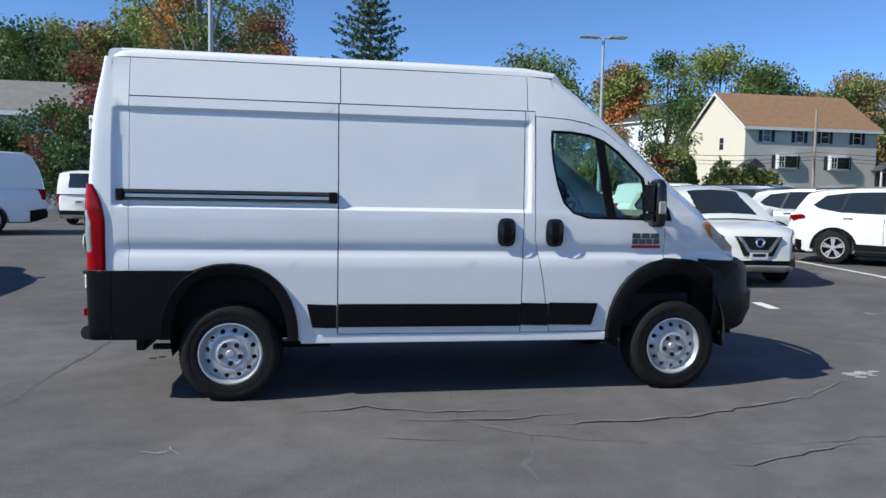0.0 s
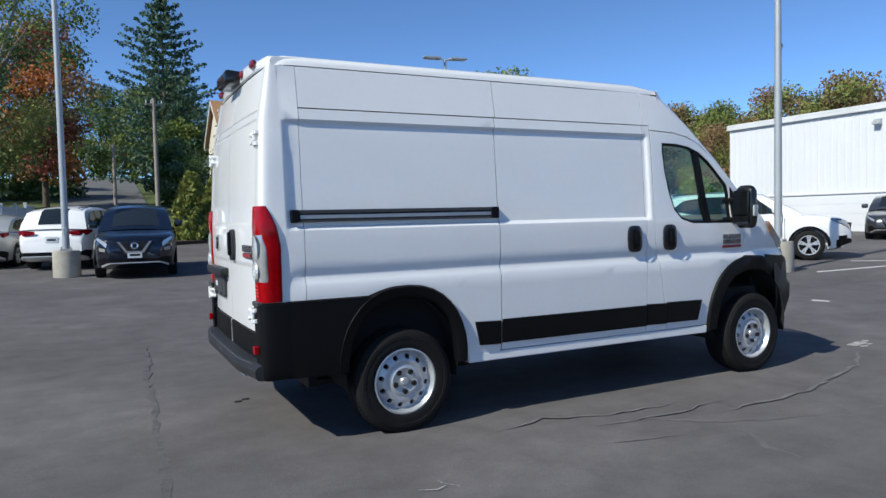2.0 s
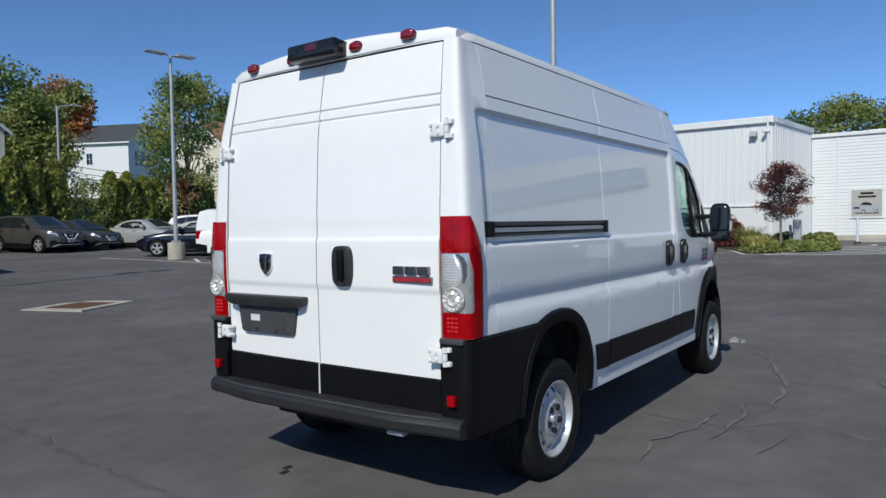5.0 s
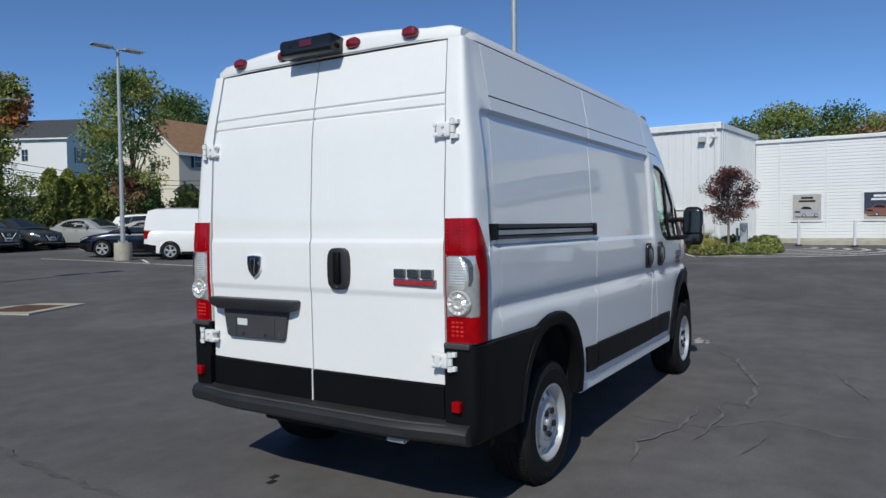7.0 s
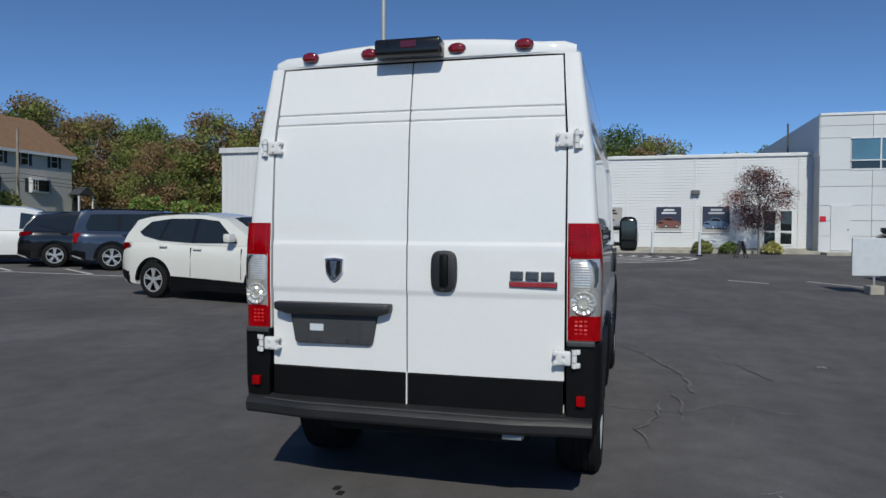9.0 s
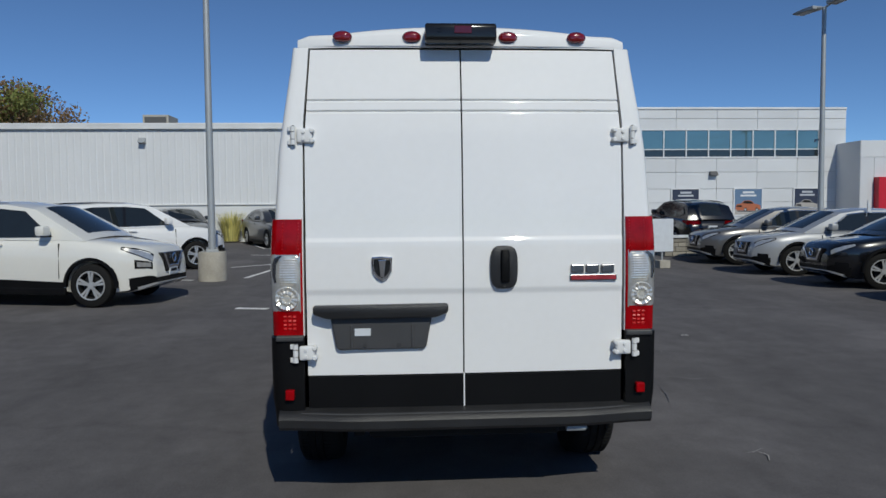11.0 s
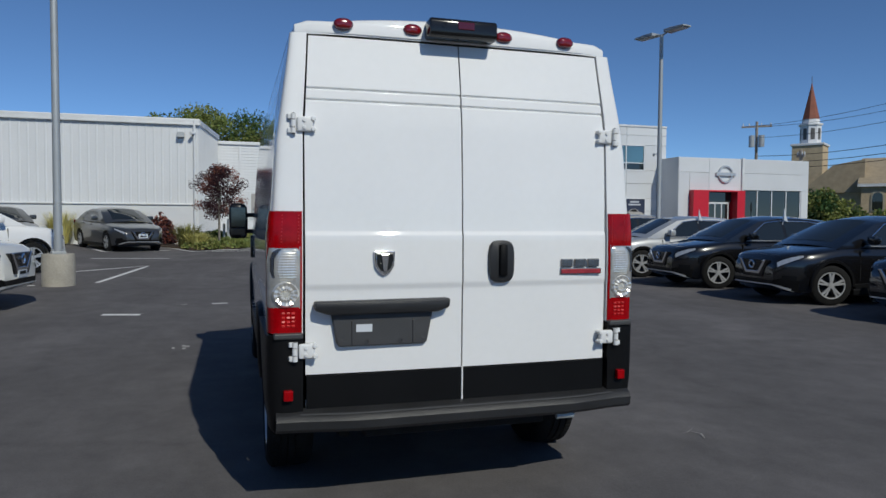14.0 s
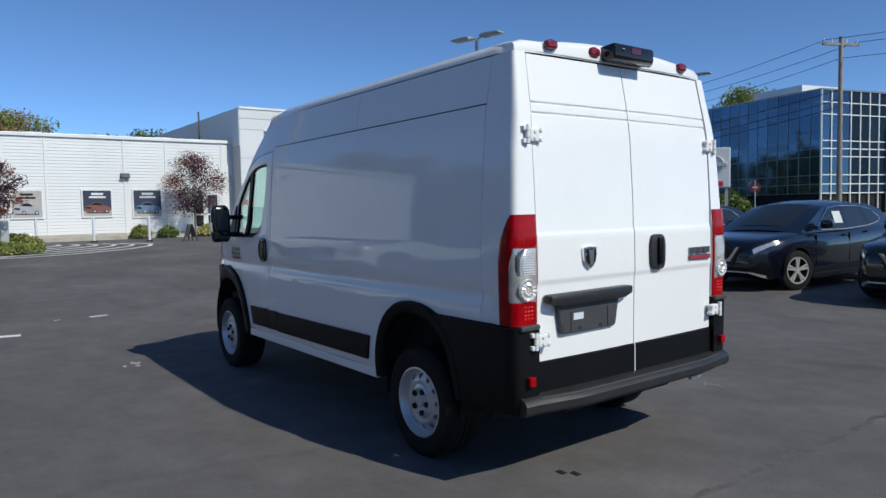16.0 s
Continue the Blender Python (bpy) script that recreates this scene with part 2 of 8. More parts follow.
# ---- ground ----
def asphalt():
    m = mat("asphalt", (0.124, 0.117, 0.118), 0.85, var=0.24, scale=0.45, bump=0.3, fine=110, spec=0.14)
    t = m.node_tree
    n, l = t.nodes, t.links
    b = n["Principled BSDF"]
    src = b.inputs["Base Color"].links[0].from_socket
    tc = n.new("ShaderNodeTexCoord")
    # sealed cracks: thin wandering dark lines
    warp = n.new("ShaderNodeTexNoise")
    warp.inputs["Scale"].default_value, warp.inputs["Detail"].default_value = 0.7, 6
    l.new(tc.outputs["Object"], warp.inputs["Vector"])
    mixv = n.new("ShaderNodeVectorMath")
    mixv.operation = "MULTIPLY_ADD"
    l.new(warp.outputs["Color"], mixv.inputs[0])
    mixv.inputs[1].default_value = (1.6, 1.6, 0)
    l.new(tc.outputs["Object"], mixv.inputs[2])
    vor = n.new("ShaderNodeTexVoronoi")
    vor.feature, vor.inputs["Scale"].default_value = "DISTANCE_TO_EDGE", 0.16
    l.new(mixv.outputs[0], vor.inputs["Vector"])
    crack = n.new("ShaderNodeMapRange")
    crack.inputs["From Min"].default_value, crack.inputs["From Max"].default_value = 0.002, 0.013
    crack.inputs["To Min"].default_value, crack.inputs["To Max"].default_value = 0.92, 1.0
    l.new(vor.outputs["Distance"], crack.inputs["Value"])
    # pale scuffs and dusty patches
    dust = n.new("ShaderNodeTexNoise")
    dust.inputs["Scale"].default_value, dust.inputs["Detail"].default_value, dust.inputs["Distortion"].default_value = 0.45, 7, 1.2
    l.new(tc.outputs["Object"], dust.inputs["Vector"])
    dr = n.new("ShaderNodeMapRange")
    dr.inputs["From Min"].default_value, dr.inputs["From Max"].default_value = 0.50, 0.80
    dr.inputs["To Min"].default_value, dr.inputs["To Max"].default_value = 0.98, 1.28
    l.new(dust.outputs["Fac"], dr.inputs["Value"])
    mu = n.new("ShaderNodeMath")
    mu.operation = "MULTIPLY"
    l.new(crack.outputs[0], mu.inputs[0])
    l.new(dr.outputs[0], mu.inputs[1])
    # mottled patches, stone grain and smears drawn out along the driving lanes
    for scale, detail, lo, hi, squeeze in ((3.2, 9, 0.86, 1.14, (1, 1, 1)), (75.0, 2, 0.92, 1.09, (1, 1, 1)), (1.3, 6, 0.93, 1.09, (0.25, 1.6, 1))):
        mp, nz, rg, m2 = n.new("ShaderNodeMapping"), n.new("ShaderNodeTexNoise"), n.new("ShaderNodeMapRange"), n.new("ShaderNodeMath")
        mp.inputs["Scale"].default_value = squeeze
        l.new(tc.outputs["Object"], mp.inputs["Vector"])
        l.new(mp.outputs[0], nz.inputs["Vector"])
        nz.inputs["Scale"].default_value, nz.inputs["Detail"].default_value, nz.inputs["Roughness"].default_value = scale, detail, 0.65
        rg.inputs["From Min"].default_value, rg.inputs["From Max"].default_value = 0.3, 0.7
        rg.inputs["To Min"].default_value, rg.inputs["To Max"].default_value = lo, hi
        l.new(nz.outputs["Fac"], rg.inputs["Value"])
        m2.operation = "MULTIPLY"
        l.new(mu.outputs[0], m2.inputs[0])
        l.new(rg.outputs[0], m2.inputs[1])
        mu = m2
    sc = n.new("ShaderNodeVectorMath")
    sc.operation = "SCALE"
    l.new(src, sc.inputs[0])
    l.new(mu.outputs[0], sc.inputs["Scale"])
    l.new(sc.outputs[0], b.inputs["Base Color"])
    return m


def axis_steps(near, far, fine, coarse):
    a = [k * fine for k in range(int(near / fine) + 1)]
    while a[-1] < far:
        a.append(a[-1] + max(coarse, a[-1] * 0.18))
    return [-v for v in reversed(a[1:])] + a


def build_ground():
    xs = axis_steps(60, 1500, 2.0, 4.0)
    rows = [[(x, y, gz(x, y)) for x in xs] for y in xs]
    b = loft(rows)
    for f in b.faces:
        c = f.calc_center_median()
        lot = -60 < c.x < 70 and -40 < c.y < 33
        f.material_index = 0 if lot else 1
    grass = mat("grass", (0.075, 0.10, 0.028), 0.95, var=0.4, scale=0.5, bump=0.8, fine=30)
    g = part("ground", b, [asphalt(), grass], None, smooth=60)
    tagged(g, "worn grey asphalt parking lot with sealed cracks and dusty patches", "ground", kind="structure")


build_ground()

# ---- dealership buildings ----
SIDING = mat("white_metal_siding", (0.70, 0.71, 0.72), 0.5, var=0.06, scale=0.5, fine=12)
WALL_WHITE = mat("white_wall", (0.69, 0.70, 0.71), 0.7, var=0.06, scale=0.6, fine=14)
PANEL_GREY = mat("pale_grey_panel", (0.68, 0.69, 0.70), 0.45, 0.05, var=0.05, scale=0.7, obj=0.05)
CAP = mat("roof_cap_metal", (0.72, 0.72, 0.71), 0.5, 0.2, var=0.15, scale=1.0)
RED_PANEL = mat("red_panel", (0.58, 0.012, 0.03), 0.4, var=0.06)
ROOF_GRAVEL = mat("flat_roof", (0.25, 0.25, 0.24), 0.9)
TEAL_GLASS = mat("teal_window_glass", (0.16, 0.27, 0.28), 0.03, 0.55, var=0.2, scale=0.5, spec=1.0)
JOINT = mat("grey_joint", (0.50, 0.51, 0.52), 0.8)
STOREFRONT = mat("dim_lower_pane", (0.02, 0.028, 0.03), 0.03, var=0.2, spec=0.8)
WIN_FRAME = mat("white_window_frame", (0.72, 0.73, 0.74), 0.5)
VENT = mat("dark_vent", (0.10, 0.10, 0.10), 0.6)
BANNER = [mat("banner_grey", (0.40, 0.38, 0.36), 0.6), mat("banner_navy", (0.025, 0.035, 0.07), 0.5), mat("banner_blue", (0.12, 0.2, 0.32), 0.5), mat("banner_light", (0.5, 0.52, 0.56), 0.5), mat("banner_dusky_red", (0.20, 0.075, 0.06), 0.5)]
CAR_ORANGE = mat("banner_orange", (0.42, 0.13, 0.06), 0.5)


def window_unit(parent, x, y, z, w, h, face, glass_mat=None, cols=1, rows=1, frame=0.07, out=0.03, shutters=None, name="window"):
    """A framed window on a wall. face: unit vector out of the wall."""
    f = Vector((*face, 0)).normalized()
    u = Vector((-f.y, f.x, 0))
    m = Matrix.Translation((x, y, z)) @ Matrix(((u.x, f.x, 0, 0), (u.y, f.y, 0, 0), (0, 0, 1, 0), (0, 0, 0, 1)))
    inner = [(-w / 2, -h / 2), (w / 2, -h / 2), (w / 2, h / 2), (-w / 2, h / 2)]
    outer = [(u2 + math.copysign(frame, u2), v2 + math.copysign(frame, v2)) for u2, v2 in inner]
    rings = [[(u2, yy, v2) for u2, v2 in lp] for lp, yy in ((inner, -0.05), (inner, out), (outer, out), (outer, -0.05), (inner, -0.05))]
    win = part(name, turned(loft([[r[k % 4] for k in range(5)] for r in rings]), m), WIN_FRAME, parent, "white window frame")
    for k in range(1, cols):
        part("muntin", turned(box(-w / 2 + w * k / cols - 0.02, -w / 2 + w * k / cols + 0.02, -0.05, out - 0.004, -h / 2, h / 2), m), WIN_FRAME, win)
    for k in range(1, rows):
        part("muntin", turned(box(-w / 2, w / 2, -0.05, out - 0.008, -h / 2 + h * k / rows - 0.02, -h / 2 + h * k / rows + 0.02), m), WIN_FRAME, win)
    part("pane", turned(box(-w / 2, w / 2, -0.04, out - 0.02, -h / 2, h / 2), m), glass_mat or CAR_GLASS, win, "dark reflecting pane")
    if shutters:
        for s in (-1, 1):
            part("shutter", turned(box(s * (w / 2 + frame + 0.02), s * (w / 2 + frame + 0.36), -0.03, out, -h / 2 - 0.05, h / 2 + 0.05), m), shutters, win, "dark louvred shutter")
    return win


def poster(parent, x, y0, y1, z0, z1, back, body, title):
    """A framed wall banner with a plain car shape and title bars."""
    p = part("wall_banner", box(x - 0.03, x + 0.01, y0, y1, z0, z1), back, parent, "printed banner with a car picture")
    w, h = y1 - y0, z1 - z0
    flat = lambda pts, o, m: part("banner_print", prism([(y1 - w * a, z0 + h * b) for a, b in pts], "x", x - o, x - 0.02), m, p)
    flat([(0.0, 0.0), (1.0, 0.0), (1.0, 0.24), (0.6, 0.28), (0.0, 0.22)], 0.033, BANNER[0])
    flat([(0.04, 0.22), (0.10, 0.17), (0.90, 0.15), (0.96, 0.22), (0.96, 0.33), (0.88, 0.39), (0.74, 0.42), (0.63, 0.53), (0.52, 0.56), (0.36, 0.55), (0.24, 0.44), (0.09, 0.40), (0.04, 0.32)], 0.036, body)
    flat([(0.28, 0.44), (0.70, 0.42), (0.61, 0.51), (0.51, 0.535), (0.38, 0.53)], 0.040, DARK)
    flat([(0.06, 0.31), (0.28, 0.29), (0.26, 0.36), (0.10, 0.37)], 0.040, DARK)
    flat([(0.08, 0.16), (0.92, 0.14), (0.88, 0.11), (0.14, 0.12)], 0.038, DARK)
    for a in (0.40, 0.82):
        flat([(a + 0.06 * math.cos(t), 0.19 + 0.075 * math.sin(t)) for t in [k * math.pi / 6 for k in range(12)]], 0.042, DARK)
        flat([(a + 0.036 * math.cos(t), 0.19 + 0.045 * math.sin(t)) for t in [k * math.pi / 5 for k in range(10)]], 0.044, BANNER[3])
    part("title_bar", box(x - 0.036, x - 0.02, lerp(y1, y0, 0.3), lerp(y1, y0, 0.72), z0 + h * 0.83, z0 + h * 0.91), title, p)
    part("title_bar", box(x - 0.036, x - 0.02, lerp(y1, y0, 0.22), lerp(y1, y0, 0.80), z0 + h * 0.71, z0 + h * 0.78), title, p)
    q = box(x - 0.045, x + 0.0, y0 - 0.06, y1 + 0.06, z1, z1 + 0.06)
    box(x - 0.045, x, y0 - 0.06, y1 + 0.06, z0 - 0.06, z0, bm=q)
    box(x - 0.045, x, y0 - 0.06, y0, z0, z1, bm=q)
    box(x - 0.045, x, y1, y1 + 0.06, z0, z1, bm=q)
    part("banner_frame", q, WIN_FRAME, p)


def main_hall():
    b = thing("dealership_hall", "white ribbed metal hall with a flat roof", "building", kind="structure")
    x0, y0, y1, z1 = 26.2, 2.65, 18.7, 5.55
    foot = [(x0, y1), (x0, y0), (31.6, 2.0), (46, 2.0), (46, y1)]
    part("wall", prism(foot, "z", 0.0, z1 - 0.1), WALL_WHITE, b)
    ribs = None
    y = y0 + 0.15
    while y < y1:
        ribs = prism([(x0 + 0.002, y - 0.05), (x0 + 0.002, y + 0.05), (x0 - 0.012, y + 0.02), (x0 - 0.012, y - 0.02)], "z", 2.10, z1 - 0.15, bm=ribs)
        y += 0.305
    part("siding", ribs, SIDING, b)
    part("ledge", box(x0 - 0.07, x0 + 0.01, y0 - 0.03, y1, 2.03, 2.09, 0.01), CAP, b)
    for z in (0.75, 1.2, 1.62):
        part("lower_course", box(x0 - 0.012, x0 + 0.01, y0, y1, z, z + 0.40), WALL_WHITE, b)
    part("parapet_cap", box(x0 - 0.12, x0 + 0.3, y0 - 0.1, y1 + 0.1, z1 - 0.2, z1 + 0.04, 0.03), CAP, b)
    part("gutter_shadow_strip", box(x0 - 0.14, x0 - 0.1, y0 - 0.1, y1 + 0.1, z1 - 0.22, z1 - 0.16), CAP, b)
    part("roof", prism([(x0 + 0.3, y1), (x0 + 0.3, y0), (31.6, 2.05), (46, 2.05), (46, y1)], "z", z1 - 0.1, z1 - 0.02), ROOF_GRAVEL, b)
    part("side_parapet_cap", prism([(x0 + 0.3, y0 + 0.2), (x0 + 0.3, y0 - 0.12), (31.7, 1.9), (31.7, 2.2)], "z", z1 - 0.18, z1 + 0.03), CAP, b)
    part("downpipe", tube((x0 - 0.09, y0 + 0.12, 0.5), (x0 - 0.09, y0 + 0.12, z1), 0.05), WALL_WHITE, b)
    side = None
    x = x0 + 0.1
    while x < 31.5:
        ys = lerp(y0, 2.0, (x - x0) / (31.6 - x0))
        side = prism([(x - 0.10, ys + 0.014), (x + 0.10, ys - 0.010), (x + 0.06, ys - 0.055), (x - 0.06, ys - 0.045)], "z", 0.6, z1 - 0.15, bm=side)
        x += 0.3
    part("side_siding", side, SIDING, b)
    for yy, zz in ((3.3, 4.94), (11.5, 4.86)):
        part("wall_lamp", prism([(x0 - 0.30, zz - 0.12), (x0, zz - 0.16), (x0, zz + 0.10), (x0 - 0.10, zz + 0.10)], "y", yy - 0.14, yy + 0.14, 0.02), GALV, b, "grey wall lamp")
    part("camera", tube((x0 - 0.05, y0 + 0.1, 5.0), (x0 - 0.35, y0 + 0.25, 4.95), 0.07, n=10), WALL_WHITE, b, "white security camera")
    hv = thing("rooftop_unit", "beige rooftop air-conditioning unit", "air conditioner")
    part("casing", box(29, 30.4, 11.3, 12.5, z1 - 0.05, 6.35, 0.02), mat("beige_metal", (0.42, 0.40, 0.35), 0.6, var=0.15), hv)
    part("grille", box(28.98, 29.0, 11.4, 12.4, z1 + 0.1, 6.25), VENT, hv)


def wing():
    b = thing("dealership_wing", "low wing with horizontal white lap siding", "building", kind="structure")
    x0, y0, y1, z1 = 31.6, -9.45, 1.98, 5.25
    part("wall", box(x0, 46, y0, y1, 0, z1 - 0.1), WALL_WHITE, b)
    board = part("lap_board", prism([(x0 + 0.002, 0.75), (x0 - 0.016, 0.758), (x0 - 0.004, 0.89), (x0 + 0.002, 0.89)], "y", y0, y1 - 0.02), SIDING, b, "white lap siding board")
    k = 1
    while 0.75 + 0.145 * k < z1 - 0.2:
        share(board, "lap_board", Matrix.Translation((0, 0, 0.145 * k)), b)
        k += 1
    for y in (0.95, -0.95, -4.2, -6.1, -8.85):
        part("batten", box(x0 - 0.04, x0, y - 0.05, y + 0.05, 0.6, z1 - 0.1, 0.005), SIDING, b)
    part("parapet_cap", box(x0 - 0.1, x0 + 0.3, y0, y1, z1 - 0.12, z1 + 0.04, 0.02), CAP, b)
    part("roof", box(x0 + 0.3, 46, y0, y1, z1 - 0.1, z1 - 0.03), ROOF_GRAVEL, b)
    for yy in (-0.6, -3.3, -6.3):
        q = lathe([(0.0, z1 + 0.20), (0.5, z1 + 0.15), (0.75, z1 - 0.05)], 16, "z")
        part("roof_dome", turned(q, Matrix.Translation((32.8, yy, 0))), WALL_WHITE, b, "low white skylight dome", smooth=60)
    part("footing", box(x0 - 0.08, x0, y0, y1, 0.3, 0.74), CONCRETE, b)
    poster(b, x0 - 0.03, -0.74, 0.41, 1.55, 2.72, BANNER[0], SILVER_P, DARK)
    poster(b, x0 - 0.03, -3.57, -2.38, 1.56, 2.74, BANNER[1], BANNER[4], WIN_FRAME)
    poster(b, x0 - 0.03, -5.8, -4.55, 1.5, 2.75, BANNER[1], BANNER[2], BANNER[3])
    part("wall_lamp", prism([(x0 - 0.28, 3.36), (x0, 3.32), (x0, 3.56), (x0 - 0.1, 3.56)], "y", -4.42, -4.02, 0.02), VENT, b)
    for ya, yb in ((-7.28, -7.9), (-8.0, -8.62)):
        d = part("glass_door", box(x0 - 0.05, x0 + 0.01, yb, ya, 0.86, 2.6), WIN_FRAME, b, "white framed glass door")
        for za, zb in ((0.95, 1.5), (1.58, 2.52)):
            part("pane", box(x0 - 0.06, x0 - 0.02, yb + 0.07, ya - 0.07, za, zb), CAR_GLASS, d)
    part("door_sticker", turned(lathe([(0.0, -0.01), (0.10, -0.008), (0.11, 0.0)], 14), Matrix.Translation((x0 - 0.062, -7.58, 1.95)) @ Matrix.Rotation(radians(90), 4, "Z")), WIN_FRAME, b)
    part("kerb", box(x0 - 1.6, x0, y0, y1 - 2.0, 0.3, 0.66), CONCRETE, b)


def office_block():
    b = thing("dealership_office", "pale grey panelled two-storey office block", "building", kind="structure")
    x0, y0, y1, z1 = 30.5, -22.8, -9.45, 6.88
    part("wall", box(x0 + 0.06, 46, y0, y1, 0, z1 - 0.02), JOINT, b)
    ys = [y1, -11.6, -13.75, -15.9, -18.05, -20.2, y0]
    zs = [0.5, 1.35, 2.05, 2.75, 3.6, 4.35, 5.8, 6.35, z1]
    for i in range(6):
        for j in range(8):
            ya, yb = ys[i], ys[i + 1]
            if j == 5:
                ya, yb = min(ya, -10.75) if i == 0 else ya, max(yb, -21.35) if i == 5 else yb
                if i == 0:
                    part("panel", box(x0, x0 + 0.07, -10.70, ys[0] - 0.012, zs[j] + 0.012, zs[j + 1] - 0.012), PANEL_GREY, b)
                if i == 5:
                    part("panel", box(x0, x0 + 0.07, y0 + 0.012, -21.40, zs[j] + 0.012, zs[j + 1] - 0.012), PANEL_GREY, b)
                continue
            part("panel", box(x0, x0 + 0.07, yb + 0.010, ya - 0.010, zs[j] + 0.010, zs[j + 1] - 0.010), PANEL_GREY, b)
    ws = thing("window_band", "long teal upper window band in white frames", "window", kind="structure")
    k, n = 0, 9
    for k in range(n):
        ya, yb = lerp(-10.75, -21.35, k / n), lerp(-10.75, -21.35, (k + 1) / n)
        for za, zb in ((4.40, 4.75), (4.80, 5.75)):
            part("pane", box(x0 + 0.03, x0 + 0.06, yb + 0.03, ya - 0.03, za, zb), TEAL_GLASS if za > 4.5 else STOREFRONT, ws, "teal reflecting glass")
        part("mullion", box(x0 - 0.01, x0 + 0.055, yb - 0.03, yb + 0.03, 4.36, 5.79), WIN_FRAME, ws)
    part("transom", box(x0 - 0.012, x0 + 0.05, -21.38, -10.72, 4.75, 4.80), WIN_FRAME, ws)
    part("head", box(x0 - 0.02, x0 + 0.055, -21.40, -10.70, 5.75, 5.82), WIN_FRAME, ws)
    part("sill", box(x0 - 0.03, x0 + 0.055, -21.40, -10.70, 4.33, 4.40), WIN_FRAME, ws)
    part("side_panel", box(x0 + 0.01, 45.9, y1, y1 + 0.03, 5.0, z1), PANEL_GREY, b)
    part("parapet_cap", box(x0 - 0.05, x0 + 0.3, y0, y1, z1 - 0.06, z1 + 0.05, 0.01), CAP, b)
    d = part("service_door", box(x0 - 0.04, x0 + 0.02, -10.75, -9.95, 0.7, 2.72), PANEL_GREY, b, "plain grey steel door")
    part("door_handle", box(x0 - 0.07, x0 - 0.03, -10.70, -10.62, 1.6, 1.68, 0.01), GALV, d)
    part("door_frame", box(x0 - 0.03, x0 + 0.02, -10.83, -9.87, 2.72, 2.80), WIN_FRAME, d)
    poster(b, x0 - 0.02, -14.95, -13.55, 1.45, 2.72, BANNER[1], RED_PANEL, BANNER[3])
    poster(b, x0 - 0.02, -18.3, -16.85, 1.4, 2.72, BANNER[2], CAR_ORANGE, WIN_FRAME)
    poster(b, x0 - 0.02, -21.4, -20.05, 1.45, 2.72, BANNER[1], BANNER[0], BANNER[3])
    part("wall_lamp", prism([(x0 - 0.28, 3.44), (x0, 3.40), (x0, 3.64), (x0 - 0.1, 3.64)], "y", -15.9, -15.5, 0.02), VENT, b)
    part("notice", box(x0 - 0.02, x0 + 0.005, -9.75, -9.5, 2.0, 2.25), RED_PANEL, b, "small red notice")
    part("mast", tube((36, -9.2, 5.2), (36, -9.2, 7.3), 0.05), VENT, b)
    part("kerb", box(x0 - 1.5, x0, y0, y1, 0.3, 0.62), CONCRETE, b)


def ring_logo(parent, m, r):
    """A plain ring crossed by a bar."""
    q = lathe([(r * 0.74, -0.03), (r * 0.80, -0.07), (r * 0.94, -0.07), (r, -0.03), (r, 0.02), (r * 0.74, 0.02)], 36, closed=True)
    part("emblem_ring", turned(q, m), STEEL, parent, "chrome ring emblem")
    part("emblem_bar", turned(box(-r * 1.25, r * 1.25, -0.09, 0.0, -r * 0.20, r * 0.20, 0.02), m), STEEL, parent, "chrome bar across the ring")


